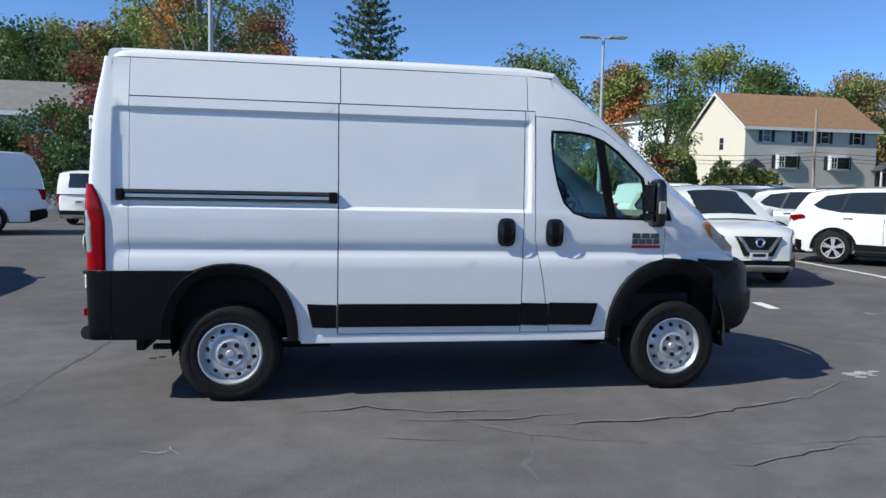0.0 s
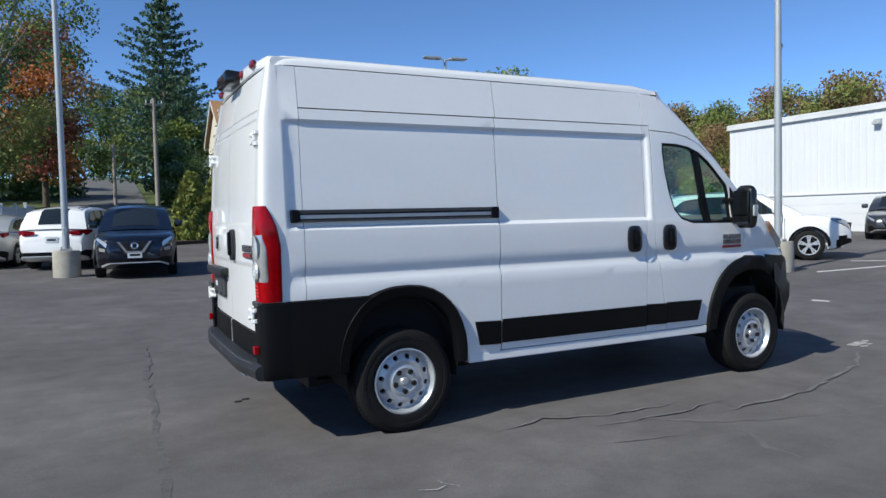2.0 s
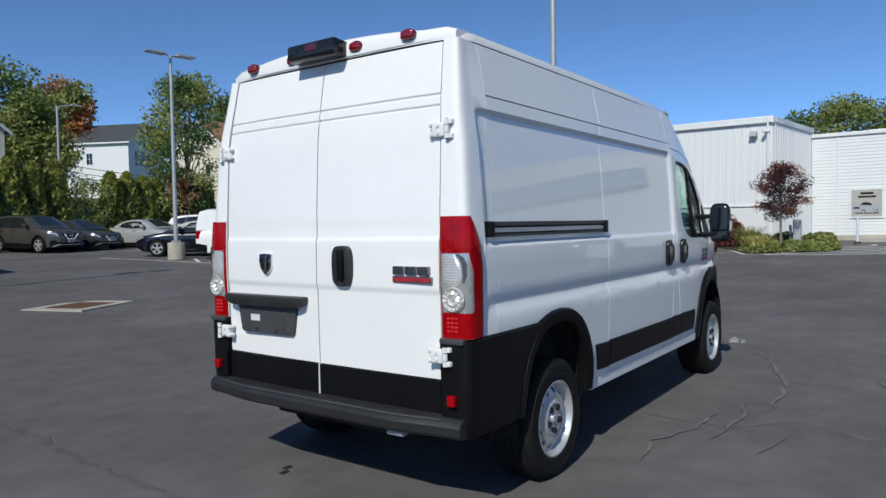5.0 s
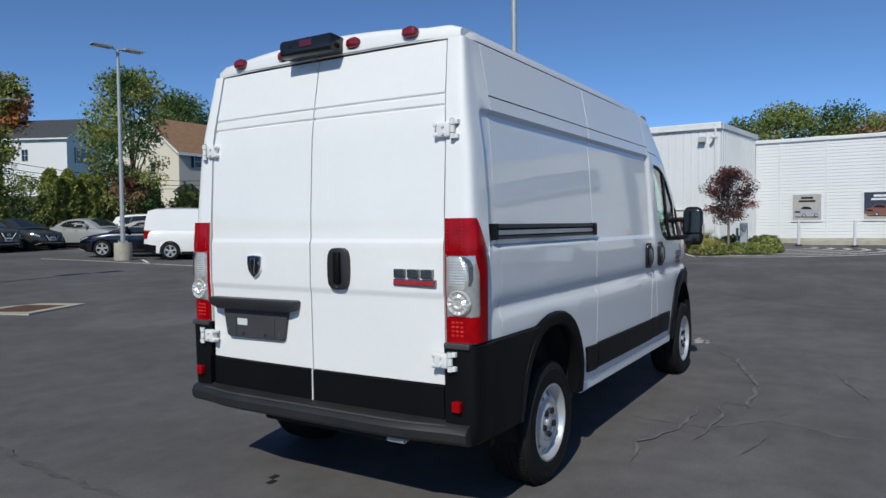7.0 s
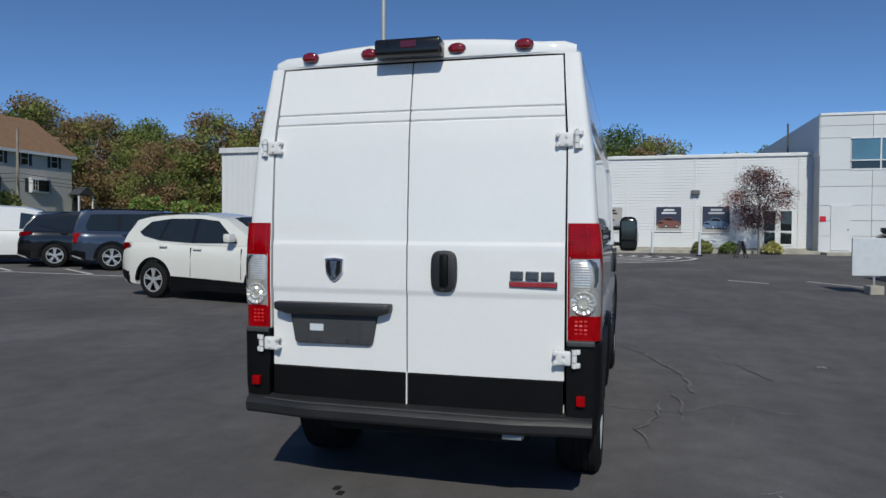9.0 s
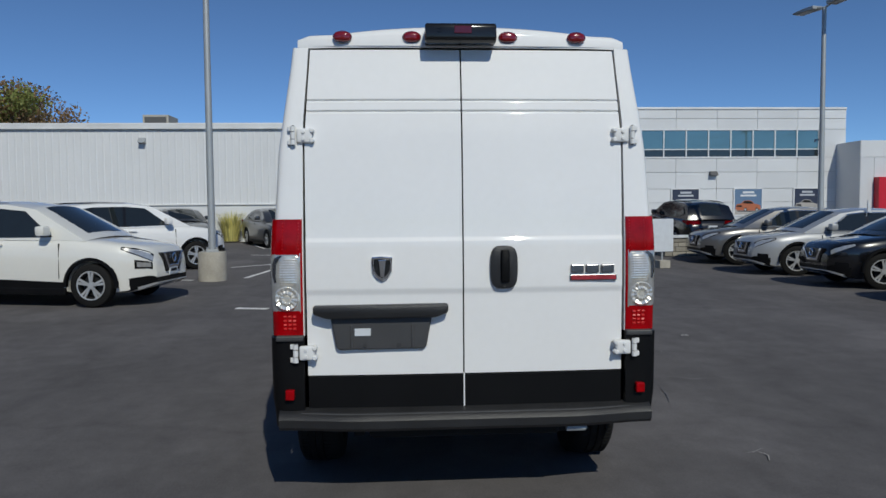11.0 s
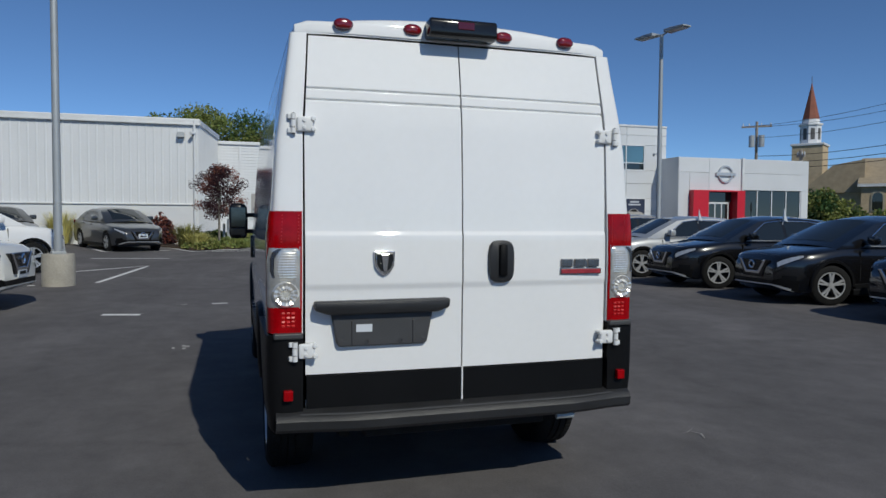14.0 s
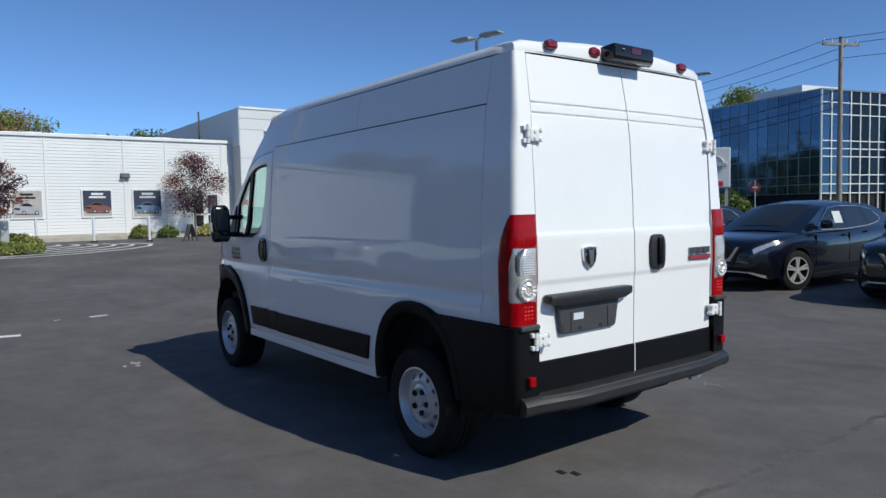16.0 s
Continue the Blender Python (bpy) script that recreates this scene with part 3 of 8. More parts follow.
def showroom():
    b = thing("dealership_showroom", "pale grey showroom with a red entrance portal", "building", kind="structure")
    x0, y0, y1, z1 = 28.6, -31.2, -22.3, 5.02
    part("back_wall", box(x0 + 4, 46, y0, y1, 0, z1 - 0.1), PANEL_GREY, b)
    part("roof", box(x0, 46, y0, y1, z1 - 0.15, z1), PANEL_GREY, b)
    part("floor_slab", box(x0, x0 + 4, y0, y1, 0.2, 0.5), CONCRETE, b)
    part("side_wall", box(x0, x0 + 4, y1 - 0.2, y1, 0, z1 - 0.15), PANEL_GREY, b)
    part("side_wall", box(x0, x0 + 4, y0, y0 + 0.5, 0, z1 - 0.15), PANEL_GREY, b)
    for ya, yb, za, zb in ((y1 - 0.01, -23.02, 0.3, 4.2), (y1 - 0.01, -24.3, 4.2, z1 - 0.02), (-24.3, -26.55, 3.2, z1 - 0.02), (-23.02, -24.3, 3.2, 4.2), (-26.62, -31.2, 3.25, 4.2), (-26.62, -31.2, 4.2, z1 - 0.02), (-30.7, -31.2, 0.3, 3.25)):
        part("panel", box(x0 - 0.02, x0 + 0.15, yb + 0.008, ya - 0.008, za + 0.008, zb - 0.008), PANEL_GREY, b)
    part("pilaster", box(x0 - 0.12, x0 + 0.1, -26.58, -26.45, 0.3, z1 + 0.03), CAP, b)
    po = thing("entrance_portal", "bright red entrance portal with glass doors", "entrance", kind="structure")
    for ya, yb in ((-23.02, -24.02), (-25.92, -26.44)):
        part("portal_leg", box(x0 - 0.4, x0 + 0.3, yb, ya, 0.3, 3.2, 0.01), RED_PANEL, po, "red portal leg")
    part("portal_head", box(x0 - 0.4, x0 + 0.3, -25.92, -24.02, 3.12, 3.2, 0.01), RED_PANEL, po)
    for k in range(4):
        ya, yb = lerp(-23.97, -25.73, k / 4), lerp(-23.97, -25.73, (k + 1) / 4)
        d = part("door_frame", box(x0 + 0.1, x0 + 0.16, yb, yb + 0.06, 0.5, 2.5, bm=box(x0 + 0.1, x0 + 0.16, yb, ya, 2.45, 2.55)), WIN_FRAME, po)
        part("pane", box(x0 + 0.12, x0 + 0.14, yb + 0.06, ya, 0.55, 2.45), CAR_GLASS, d)
    part("transom_pane", box(x0 + 0.12, x0 + 0.14, -25.92, -24.02, 2.55, 3.12), CAR_GLASS, po)
    win = thing("showroom_window", "tall dark showroom windows in slim frames", "window", kind="structure")
    for k in range(4):
        ya, yb = lerp(-26.64, -30.7, k / 4), lerp(-26.64, -30.7, (k + 1) / 4)
        part("pane", box(x0 + 0.05, x0 + 0.08, yb + 0.05, ya, 0.5, 3.22), CAR_GLASS, win, "dark glass")
        part("mullion", box(x0 + 0.02, x0 + 0.1, yb, yb + 0.06, 0.4, 3.24), WIN_FRAME, win)
    ring_logo(b, Matrix.Translation((x0 - 0.05, -25.35, 4.12)) @ Matrix.Rotation(radians(-90), 4, "Z"), 0.52)
    part("kerb", box(x0 - 1.5, x0, y0, y1, 0.3, 0.56), CONCRETE, b)


SILVER_P = mat("banner_silver", (0.35, 0.36, 0.4), 0.5)
main_hall(), wing(), office_block(), showroom()

# ---- houses, church, glass office ----
CREAM = mat("cream_clapboard", (0.71, 0.66, 0.56), 0.8, var=0.05)
TAUPE_WALL = mat("taupe_clapboard", (0.56, 0.52, 0.47), 0.8, var=0.05)
HOUSE_WHITE = mat("white_clapboard", (0.72, 0.73, 0.75), 0.8, var=0.04)
ROOF_BROWN = mat("brown_shingles", (0.27, 0.155, 0.085), 0.9, var=0.22, scale=2, fine=20)
ROOF_TAN = mat("tan_shingles", (0.33, 0.18, 0.085), 0.9, var=0.2, scale=2, fine=20)
ROOF_GREY = mat("grey_shingles", (0.055, 0.06, 0.068), 0.9, var=0.25, scale=2, fine=20)
ROOF_MID = mat("weathered_grey_shingles", (0.19, 0.18, 0.17), 0.9, var=0.2, scale=2, fine=20)
SHUTTER = mat("dark_shutters", (0.02, 0.022, 0.03), 0.6)
ROOF_CHURCH = mat("tan_church_shingles", (0.36, 0.29, 0.20), 0.9, var=0.2, scale=2, fine=20)
BRICK = mat("tan_brick", (0.52, 0.41, 0.27), 0.9, var=0.2, scale=3, fine=30)
COPPER = mat("rust_red_spire", (0.26, 0.085, 0.05), 0.7, var=0.2, scale=2)


def gabled(b, m, w, d, zb, ze, zr, wall, roof, gable_wall=None, over=0.35, thick=0.18):
    """House body: w wide with the ridge across it, d deep; origin at one front corner, x along the front, y inwards."""
    part("wall", turned(box(0, w, 0, d, zb, ze), m), wall, b)
    for x in (0, w):
        part("gable", turned(prism([(0, ze), (d, ze), (d / 2, zr - thick)], "x", x - 0.01, x + (0.12 if x == 0 else -0.12)), m), gable_wall or wall, b)
    for s in (0, 1):
        y0, y1 = (-over, d / 2) if s == 0 else (d + over, d / 2)
        k = over * (zr - ze) / (d / 2)
        part("roof", turned(prism([(y0, ze - k), (y1, zr), (y1, zr + thick), (y0, ze - k + thick)], "x", -over, w + over), m), roof, b)
        part("fascia", turned(box(-over, w + over, y0 - 0.02, y0 + 0.04, ze - k - 0.12, ze - k + 0.16), m), WIN_FRAME, b)
    for x in (-over, w + over):
        for s in (0, 1):
            y0, y1 = (-over, d / 2) if s == 0 else (d + over, d / 2)
            k = over * (zr - ze) / (d / 2)
            part("rake_board", turned(prism([(y0, ze - k - 0.1), (y1, zr - 0.1), (y1, zr + thick * 0.8), (y0, ze - k + thick * 0.8)], "x", x - 0.03, x + 0.03), m), WIN_FRAME, b)


# taupe townhouse
th = thing("townhouse", "taupe townhouse with a brown shingle roof and shuttered windows", "house")
gabled(th, Matrix.Translation((38.6, 52.5, 0)), 13.7, 10.0, 0.5, 8.75, 12.3, TAUPE_WALL, ROOF_BROWN)
part("west_wall", box(38.56, 38.6, 52.5, 62.5, 0.5, 8.75), CREAM, th)
part("west_gable", prism([(52.5, 8.75), (62.5, 8.75), (57.5, 12.05)], "x", 38.55, 38.59), CREAM, th)
for x in (40.74, 44.1, 46.75, 50.15):
    window_unit(th, x, 52.5, 7.95, 0.75, 1.15, (0, -1), shutters=SHUTTER, rows=2)
for x in (42.78, 48.2):
    bay = part("bay", box(x - 1.02, x + 1.02, 52.15, 52.55, 4.85, 6.2, 0.02), WIN_FRAME, th, "white box bay window")
    part("pane", box(x - 0.30, x + 0.95, 52.12, 52.2, 5.0, 6.05), CAR_GLASS, bay)
    window_unit(th, x - 0.63, 52.14, 5.53, 0.5, 0.95, (0, -1), rows=2, cols=2)
    for s in (-1, 1):
        part("shutter", box(x + s * 1.08, x + s * 1.42, 52.45, 52.52, 4.9, 6.15), SHUTTER, bay)
window_unit(th, 38.55, 56.3, 7.35, 0.7, 1.15, (-1, 0), rows=2)
for x in (42.3, 47.8):
    part("garage_door", box(x - 1.4, x + 1.4, 52.42, 52.52, 1.6, 3.3), WIN_FRAME, th, "white garage door")
for x in (38.9, 52.9):
    part("porch_roof", prism([(x - 1.1, 4.9), (x + 1.1, 4.9), (x, 5.7)], "y", 51.2, 52.6), ROOF_GREY, th)
    for s in (-1, 1):
        part("porch_post", box(x + s * 0.9 - 0.07, x + s * 0.9 + 0.07, 51.3, 51.44, 1.8, 4.9), WIN_FRAME, th)
    part("porch_steps", box(x - 1.0, x + 1.0, 51.0, 52.5, 1.2, 2.6, 0.03), CONCRETE, th)
    part("porch_door", box(x - 0.45, x + 0.45, 52.40, 52.5, 2.6, 4.7), SHUTTER, th)

# cream gabled house
gh = thing("house", "cream house with an orange-brown roof and a bay window", "house")
gabled(gh, Matrix.Translation((7.75, 51.5, 0)), 8.35, 8.0, 1.0, 8.3, 11.5, CREAM, ROOF_TAN)
gabled(gh, Matrix.Translation((9.2, 57.5, 0)) @ Matrix.Rotation(radians(-90), 4, "Z"), 7.6, 8.4, 1.0, 8.6, 11.75, CREAM, ROOF_TAN)
fy = 49.88
window_unit(gh, 13.2, fy, 9.75, 0.75, 1.15, (0, -1), rows=2)
part("bay_wall", prism([(11.7, fy + 0.05), (12.1, fy - 0.7), (14.1, fy - 0.7), (14.5, fy + 0.05)], "z", 1.0, 8.2), CREAM, gh)
part("bay_roof", loft([[(11.5, fy, 8.2), (12.0, fy - 0.85, 8.2), (14.2, fy - 0.85, 8.2), (14.7, fy, 8.2)], [(12.2, fy, 8.85), (12.5, fy - 0.1, 8.85), (13.7, fy - 0.1, 8.85), (14.0, fy, 8.85)]]), ROOF_TAN, gh)
for x in (12.55, 13.6):
    window_unit(gh, x, fy - 0.70, 7.35, 0.75, 1.2, (0, -1), rows=2)
window_unit(gh, 14.32, fy - 0.30, 7.35, 0.4, 1.2, (0.88, -0.47), rows=2)
for yy, zz in ((54.0, 7.2), (56.5, 7.2), (54.0, 10.0)):
    window_unit(gh, 7.74, yy, zz, 0.7, 1.2, (-1, 0), rows=2)

# white house on the rise
wh = thing("house", "white two-storey house with a dark grey roof", "house")
wm = Matrix.Translation((70.9, 127.0, 0)) @ Matrix.Rotation(math.atan2(0.43, 0.90), 4, "Z")
side = wm @ Matrix.Translation((0, 17, 0)) @ Matrix.Rotation(radians(-90), 4, "Z")
gabled(wh, side, 17.0, 12.0, 4.0, 19.2, 23.2, HOUSE_WHITE, ROOF_GREY, over=0.6)
for yy, zz in ((8.6, 15.8),):
    p = wm @ Vector((0, yy, zz))
    window_unit(wh, p.x, p.y, p.z, 1.3, 2.2, (-0.90, -0.43), rows=2, cols=2, frame=0.15)
p = wm @ Vector((4.6, 0, 15.9))
window_unit(wh, p.x, p.y, p.z, 3.6, 2.9, (0.43, -0.90), frame=0.2, shutters=SHUTTER)

# grey-roofed house behind the rust trees
lh = thing("house", "pale house with a weathered grey roof behind trees", "house")
gabled(lh, Matrix.Translation((-26.0, 40.0, 0)), 11.2, 8.0, 0.8, 6.4, 8.6, mat("pale_grey_clapboard", (0.5, 0.5, 0.5), 0.8), ROOF_MID)
window_unit(lh, -16.4, 40.0, 4.6, 0.9, 1.2, (0, -1), rows=2)
# pale houses up the hill road
for x, y, w, zz, lb in ((9.0, 92.0, 9.0, 5.5, "pale grey house far up the hill road"), (66.0, 66.0, 12.0, 4.0, "white house among the hill trees")):
    fh = thing("house", lb, "house")
    gabled(fh, Matrix.Translation((x, y, 0)), w, 8.0, zz - 3, zz + 5.0, zz + 7.6, HOUSE_WHITE, ROOF_MID)
    for k in range(3):
        window_unit(fh, x + w * (0.2 + 0.3 * k), y, zz + 3.6, 0.8, 1.2, (0, -1), rows=2)

# church
ch = thing("church", "tan brick church with a red-brown spire over a white lantern", "church")
cm = Matrix.Translation((49.1, -57.8, 0)) @ Matrix(((-0.773, 0.635, 0, 0), (-0.635, -0.773, 0, 0), (0, 0, 1, 0), (0, 0, 0, 1)))
gabled(ch, cm, 18.0, 13.0, 0.5, 5.15, 8.0, BRICK, ROOF_CHURCH, over=0.3)
for k in range(6):
    x = 1.4 + 2.1 * k
    arch_pts = [(x - 0.42, 2.6), (x + 0.42, 2.6), (x + 0.42, 3.9)] + [(x + 0.42 * math.cos(t), 3.9 + 0.45 * math.sin(t)) for t in [math.pi * j / 8 for j in range(1, 8)]] + [(x - 0.42, 3.9)]
    fr = [((u - x) * 1.35 + x, (v - 3.3) * 1.16 + 3.3) for u, v in arch_pts]
    w = part("arched_window", turned(prism(fr, "y", -0.06, 0.04), cm), mat("pale_stone", (0.45, 0.4, 0.3), 0.8) if k == 0 else bpy.data.materials["pale_stone"], ch)
    part("pane", turned(prism(arch_pts, "y", -0.09, 0.0), cm), CAR_GLASS, w)
part("transept", turned(box(-4.6, 0.0, 1.5, 10, 0.5, 4.6), cm), BRICK, ch)
part("transept_roof", turned(prism([(-5.6, 4.4), (0.2, 4.4), (0.2, 7.7), (-2.6, 7.2)], "y", 1.2, 10), cm), ROOF_CHURCH, ch)
tw = Matrix.Translation((56.0, -58.2, 0)) @ Matrix.Rotation(radians(35), 4, "Z")
part("tower", turned(box(-1.5, 1.5, -1.5, 1.5, 0.5, 9.6, 0.05), tw), BRICK, ch)
part("tower_cornice", turned(box(-1.62, 1.62, -1.62, 1.62, 9.5, 9.75, 0.04), tw), WIN_FRAME, ch)
part("lantern", turned(lathe([(1.05, 9.7), (1.05, 11.7), (1.2, 11.75), (1.2, 11.9), (0.9, 12.0), (0.85, 12.4), (0.0, 12.4)], 8, "z"), tw), HOUSE_WHITE, ch, "white eight-sided lantern")
for k in range(8):
    a = math.pi / 4 * k + math.pi / 8
    part("louvre", turned(box(0.94, 0.99, -0.2, 0.2, 10.2, 11.4), tw @ Matrix.Rotation(a, 4, "Z")), VENT, ch)
part("spire", turned(lathe([(0.85, 12.4), (0.0, 16.4)], 8, "z"), tw), COPPER, ch, "red-brown pointed spire")
part("finial", turned(tube((0, 0, 16.3), (0, 0, 17.0), 0.03), tw), VENT, ch)

# glass office
go = thing("glass_office", "dark blue glass office block with pale mullions", "building")
BLUE_GLASS = mat("blue_mirror_glass", (0.055, 0.10, 0.16), 0.04, 0.75, var=0.2, scale=0.15, obj=0.25)
c0, c1 = Vector((21.2, -51.1, 0)), Vector((38.3, -55.2, 0))
u = (c1 - c0).normalized()
v = Vector((u.y, -u.x, 0))
# near-black block gives the unlit inside behind the panes as colour
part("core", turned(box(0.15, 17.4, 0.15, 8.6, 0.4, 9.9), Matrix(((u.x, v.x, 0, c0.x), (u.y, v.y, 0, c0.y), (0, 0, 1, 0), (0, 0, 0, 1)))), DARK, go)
gm = Matrix(((u.x, v.x, 0, c0.x), (u.y, v.y, 0, c0.y), (0, 0, 1, 0), (0, 0, 0, 1)))
ROWS_Z = [2.2, 2.9, 3.6, 5.0, 5.6, 6.2, 8.2, 9.1, 10.0]
MULL = mat("grey_mullion", (0.25, 0.28, 0.30), 0.4, 0.5)
for k in range(17):
    for j in range(8):
        part("pane", turned(box(k + 0.02, k + 0.98, 0.06, 0.10, ROWS_Z[j] + 0.02, ROWS_Z[j + 1] - 0.02), gm), BLUE_GLASS, go)
    part("mullion", turned(box(k - 0.02, k + 0.02, 0.02, 0.1, 2.2, 10.0), gm), MULL, go)
for z in ROWS_Z:
    part("transom", turned(box(0, 17, 0.03, 0.1, z - 0.02, z + 0.02), gm), MULL, go)
for k in range(8):
    w0 = k * 1.08
    for j in range(8):
        part("pane", turned(box(0.06, 0.10, w0 + 0.05, w0 + 1.03, ROWS_Z[j] + 0.04, ROWS_Z[j + 1] - 0.04), gm), BLUE_GLASS, go)
        part("transom", turned(box(0.0, 0.1, w0, w0 + 1.08, ROWS_Z[j] - 0.04, ROWS_Z[j] + 0.04), gm), WIN_FRAME, go)
    part("mullion", turned(box(-0.02, 0.1, w0 - 0.05, w0 + 0.05, 0.6, 10.05), gm), WIN_FRAME, go)
part("parapet", turned(box(-0.03, 17.6, 0.0, 8.7, 10.0, 10.12), gm), MULL, go)
part("penthouse", turned(box(5, 10, 4, 9, 10.1, 11.4), gm), WALL_WHITE, go)
part("rear_wing", turned(box(-4.5, 0.2, 9.5, 22, 0.4, 11.4), gm), WALL_WHITE, go)


# ---- lot lamps, poles, wires and signs ----
def lamp_post(x, y, h, yaw, label, base=True, z=None, sensor=False):
    z = gz(x, y) if z is None else z
    b = thing("street_lamp", label, "lamp", pose(x, y, z, 0, 0, yaw), "lot lamps")
    if base:
        q = lathe([(0.0, -0.1), (0.30, -0.1), (0.31, 0.05), (0.305, 0.60), (0.29, 0.64), (0.0, 0.64)], 28, "z")
        part("concrete_base", q, CONCRETE, b, "rough cast concrete footing", smooth=40)
    z0 = 0.64 if base else -0.1
    part("base_plate", box(-0.13, 0.13, -0.13, 0.13, z0, z0 + 0.05, 0.006), GALV, b)
    q = None
    for sx in (-0.1, 0.1):
        for sy in (-0.1, 0.1):
            q = tube((sx, sy, z0 + 0.04), (sx, sy, z0 + 0.10), 0.014, n=6, bm=q)
    part("anchor_bolt", q, GALV, b)
    part("pole", tube((0, 0, z0 + 0.04), (0, 0, h), 0.082, 0.055, 14), GALV, b, smooth=40)
    part("handhole_cover", box(-0.04, 0.04, -0.088, -0.07, z0 + 0.4, z0 + 0.55, 0.004), GALV, b)
    if sensor:
        part("sensor_arm", tube((0, 0, h * 0.5), (0.24, 0, h * 0.5), 0.014, n=8, bm=tube((0.22, 0, h * 0.5 - 0.06), (0.22, 0, h * 0.5 + 0.02), 0.03, n=10)), GALV, b)
    for s in (-1, 1):
        head = part("lamp_head", prism([(s * 0.22, h + 0.0), (s * 0.95, h + 0.03), (s * 0.95, h + 0.075), (s * 0.50, h + 0.10), (s * 0.22, h + 0.09)], "y", -0.17, 0.17, 0.012), GALV, b, "flat grey lamp head")
        part("lens", box(s * 0.45, s * 0.88, -0.12, 0.12, h + 0.0, h + 0.022), PLATE, head)
        part("arm", tube((0, 0, h - 0.03), (s * 0.28, 0, h + 0.05), 0.028, n=8), GALV, b)
    return b


PLATE = mat("plate_white", (0.62, 0.65, 0.68), 0.5, var=0.1)
lamp_post(11.12, 4.58, 9.6, 20, "tall grey lot lamp on a round concrete footing", sensor=True)
lamp_post(11.6, 20.7, 7.65, -8, "tall grey lot lamp with two flat heads", sensor=True)
lamp_post(-2.45, 13.85, 9.0, 0, "tall grey lot lamp on a stout concrete footing")
lamp_post(13.75, -11.07, 7.07, 13, "grey lot lamp behind the display row", base=False, sensor=True)
lamp_post(15.3, -25.2, 7.0, 14, "grey lot lamp near the street", base=False)

WOOD_POLE = mat("weathered_pole", (0.30, 0.26, 0.22), 0.95, var=0.3, scale=3, bump=0.6)


def utility_pole(x, y, h, yaw, label, z=None, arm=1.1):
    z = gz(x, y) if z is None else z
    b = thing("utility_pole", label, "utility pole", pose(x, y, z, 0, 0, yaw))
    part("pole", tube((0, 0, -0.3), (0, 0, h), 0.15, 0.10, 10), WOOD_POLE, b, smooth=50)
    if arm:
        part("crossarm", box(-arm, arm, -0.06, 0.06, h - 0.45, h - 0.32), WOOD_POLE, b)
        for k in (-0.9, -0.3, 0.5, 0.9):
            part("insulator", tube((arm * k, 0, h - 0.32), (arm * k, 0, h - 0.12), 0.04, 0.03, 8), PLATE, b)
    return b


utility_pole(13.0, -35.1, 9.5, 65, "tall wooden utility pole with a crossarm", z=0.6)
up = utility_pole(41.0, -38.2, 8.7, 50, "wooden utility pole with transformers near the church", z=0.6)
for k in (-1, 1):
    part("transformer", tube((0.35 * k, 0.2, 6.7), (0.35 * k, 0.2, 7.6), 0.22, n=12), GALV, up, "grey transformer can")
utility_pole(1.8, 40.3, 7.8, 10, "wooden utility pole beside the hill road", arm=0.5)
utility_pole(44.6, 51.0, 8.2, 0, "brown utility pole before the townhouse", arm=0)
utility_pole(-0.2, 52.0, 5.0, 0, "thin pole on the hill lawn", arm=0)
utility_pole(29.5, -31.5, 5.2, 0, "slim pole beside the showroom", z=0.6, arm=0.3)
so = thing("street_lamp", "single-armed grey street lamp behind the hedge", "lamp", pose(15.3, 37.4, gz(15.3, 37.4)))
part("pole", tube((0, 0, -0.2), (0, 0, 7.6), 0.09, 0.06, 10), GALV, so)
part("arm", tube((0, 0, 7.55), (0.8, 0, 7.75), 0.04, n=8), GALV, so)
part("lamp_head", box(0.75, 1.35, -0.1, 0.1, 7.68, 7.80, 0.03), GALV, so)


def wire(a, c, sag, r=0.014, name="overhead_wire", label="thin black overhead wire"):
    a, c = Vector(a), Vector(c)
    n = 14
    pts = [a.lerp(c, k / n) - Vector((0, 0, sag * 4 * (k / n) * (1 - k / n))) for k in range(n + 1)]
    d = (c - a).cross(Vector((0, 0, 1))).normalized() * r
    rings = [[p + d, p + Vector((0, 0, r)), p - d, p - Vector((0, 0, r))] for p in pts]
    tagged(part(name, loft(rings, closed=True, caps=True), DARK), label, "wire", "overhead wires")


for dz, o in ((0.0, 0.9), (-0.05, -0.9), (-0.9, 0.0)):
    wire((13.0 + o * 0.4, -35.1 + o, 9.9 + dz), (41.0 + o * 0.6, -38.2 + o * 0.7, 8.95 + dz), 0.9)
    wire((13.0 + o * 0.4, -35.1 + o, 9.9 + dz), (-22.0, -37.0 + o, 11.2 + dz), 0.9)
for z0, z1 in ((7.4, 6.6), (6.9, 6.1), (6.5, 5.7)):
    wire((13.0, -35.1, z0), (41.0, -38.2, z1), 0.8, 0.02)
for z0 in (6.4, 6.0, 5.7):
    wire((44.6, 51.0, z0), (15.3, 40.5, z0 - 0.6), 0.7, 0.02)
    wire((44.6, 51.0, z0), (74.0, 44.0, z0 + 0.4), 0.7, 0.02)

pm = Matrix.Translation((13.85, -24.85, 0)) @ Matrix.Rotation(math.atan2(0.67, 1.07), 4, "Z")
ps = thing("pylon_sign", "grey dealership sign box on two legs", "sign")
part("sign_box", turned(box(-0.66, 0.66, -0.2, 0.2, 2.28, 4.05, 0.04), pm), PANEL_GREY, ps)
part("sign_strip", turned(box(-0.36, 0.36, 0.195, 0.22, 2.36, 2.56), pm), RED_PANEL, ps, "red strip")
ring_logo(ps, pm @ Matrix.Translation((0, 0.2, 3.30)) @ Matrix.Rotation(math.pi, 4, "Z"), 0.42)
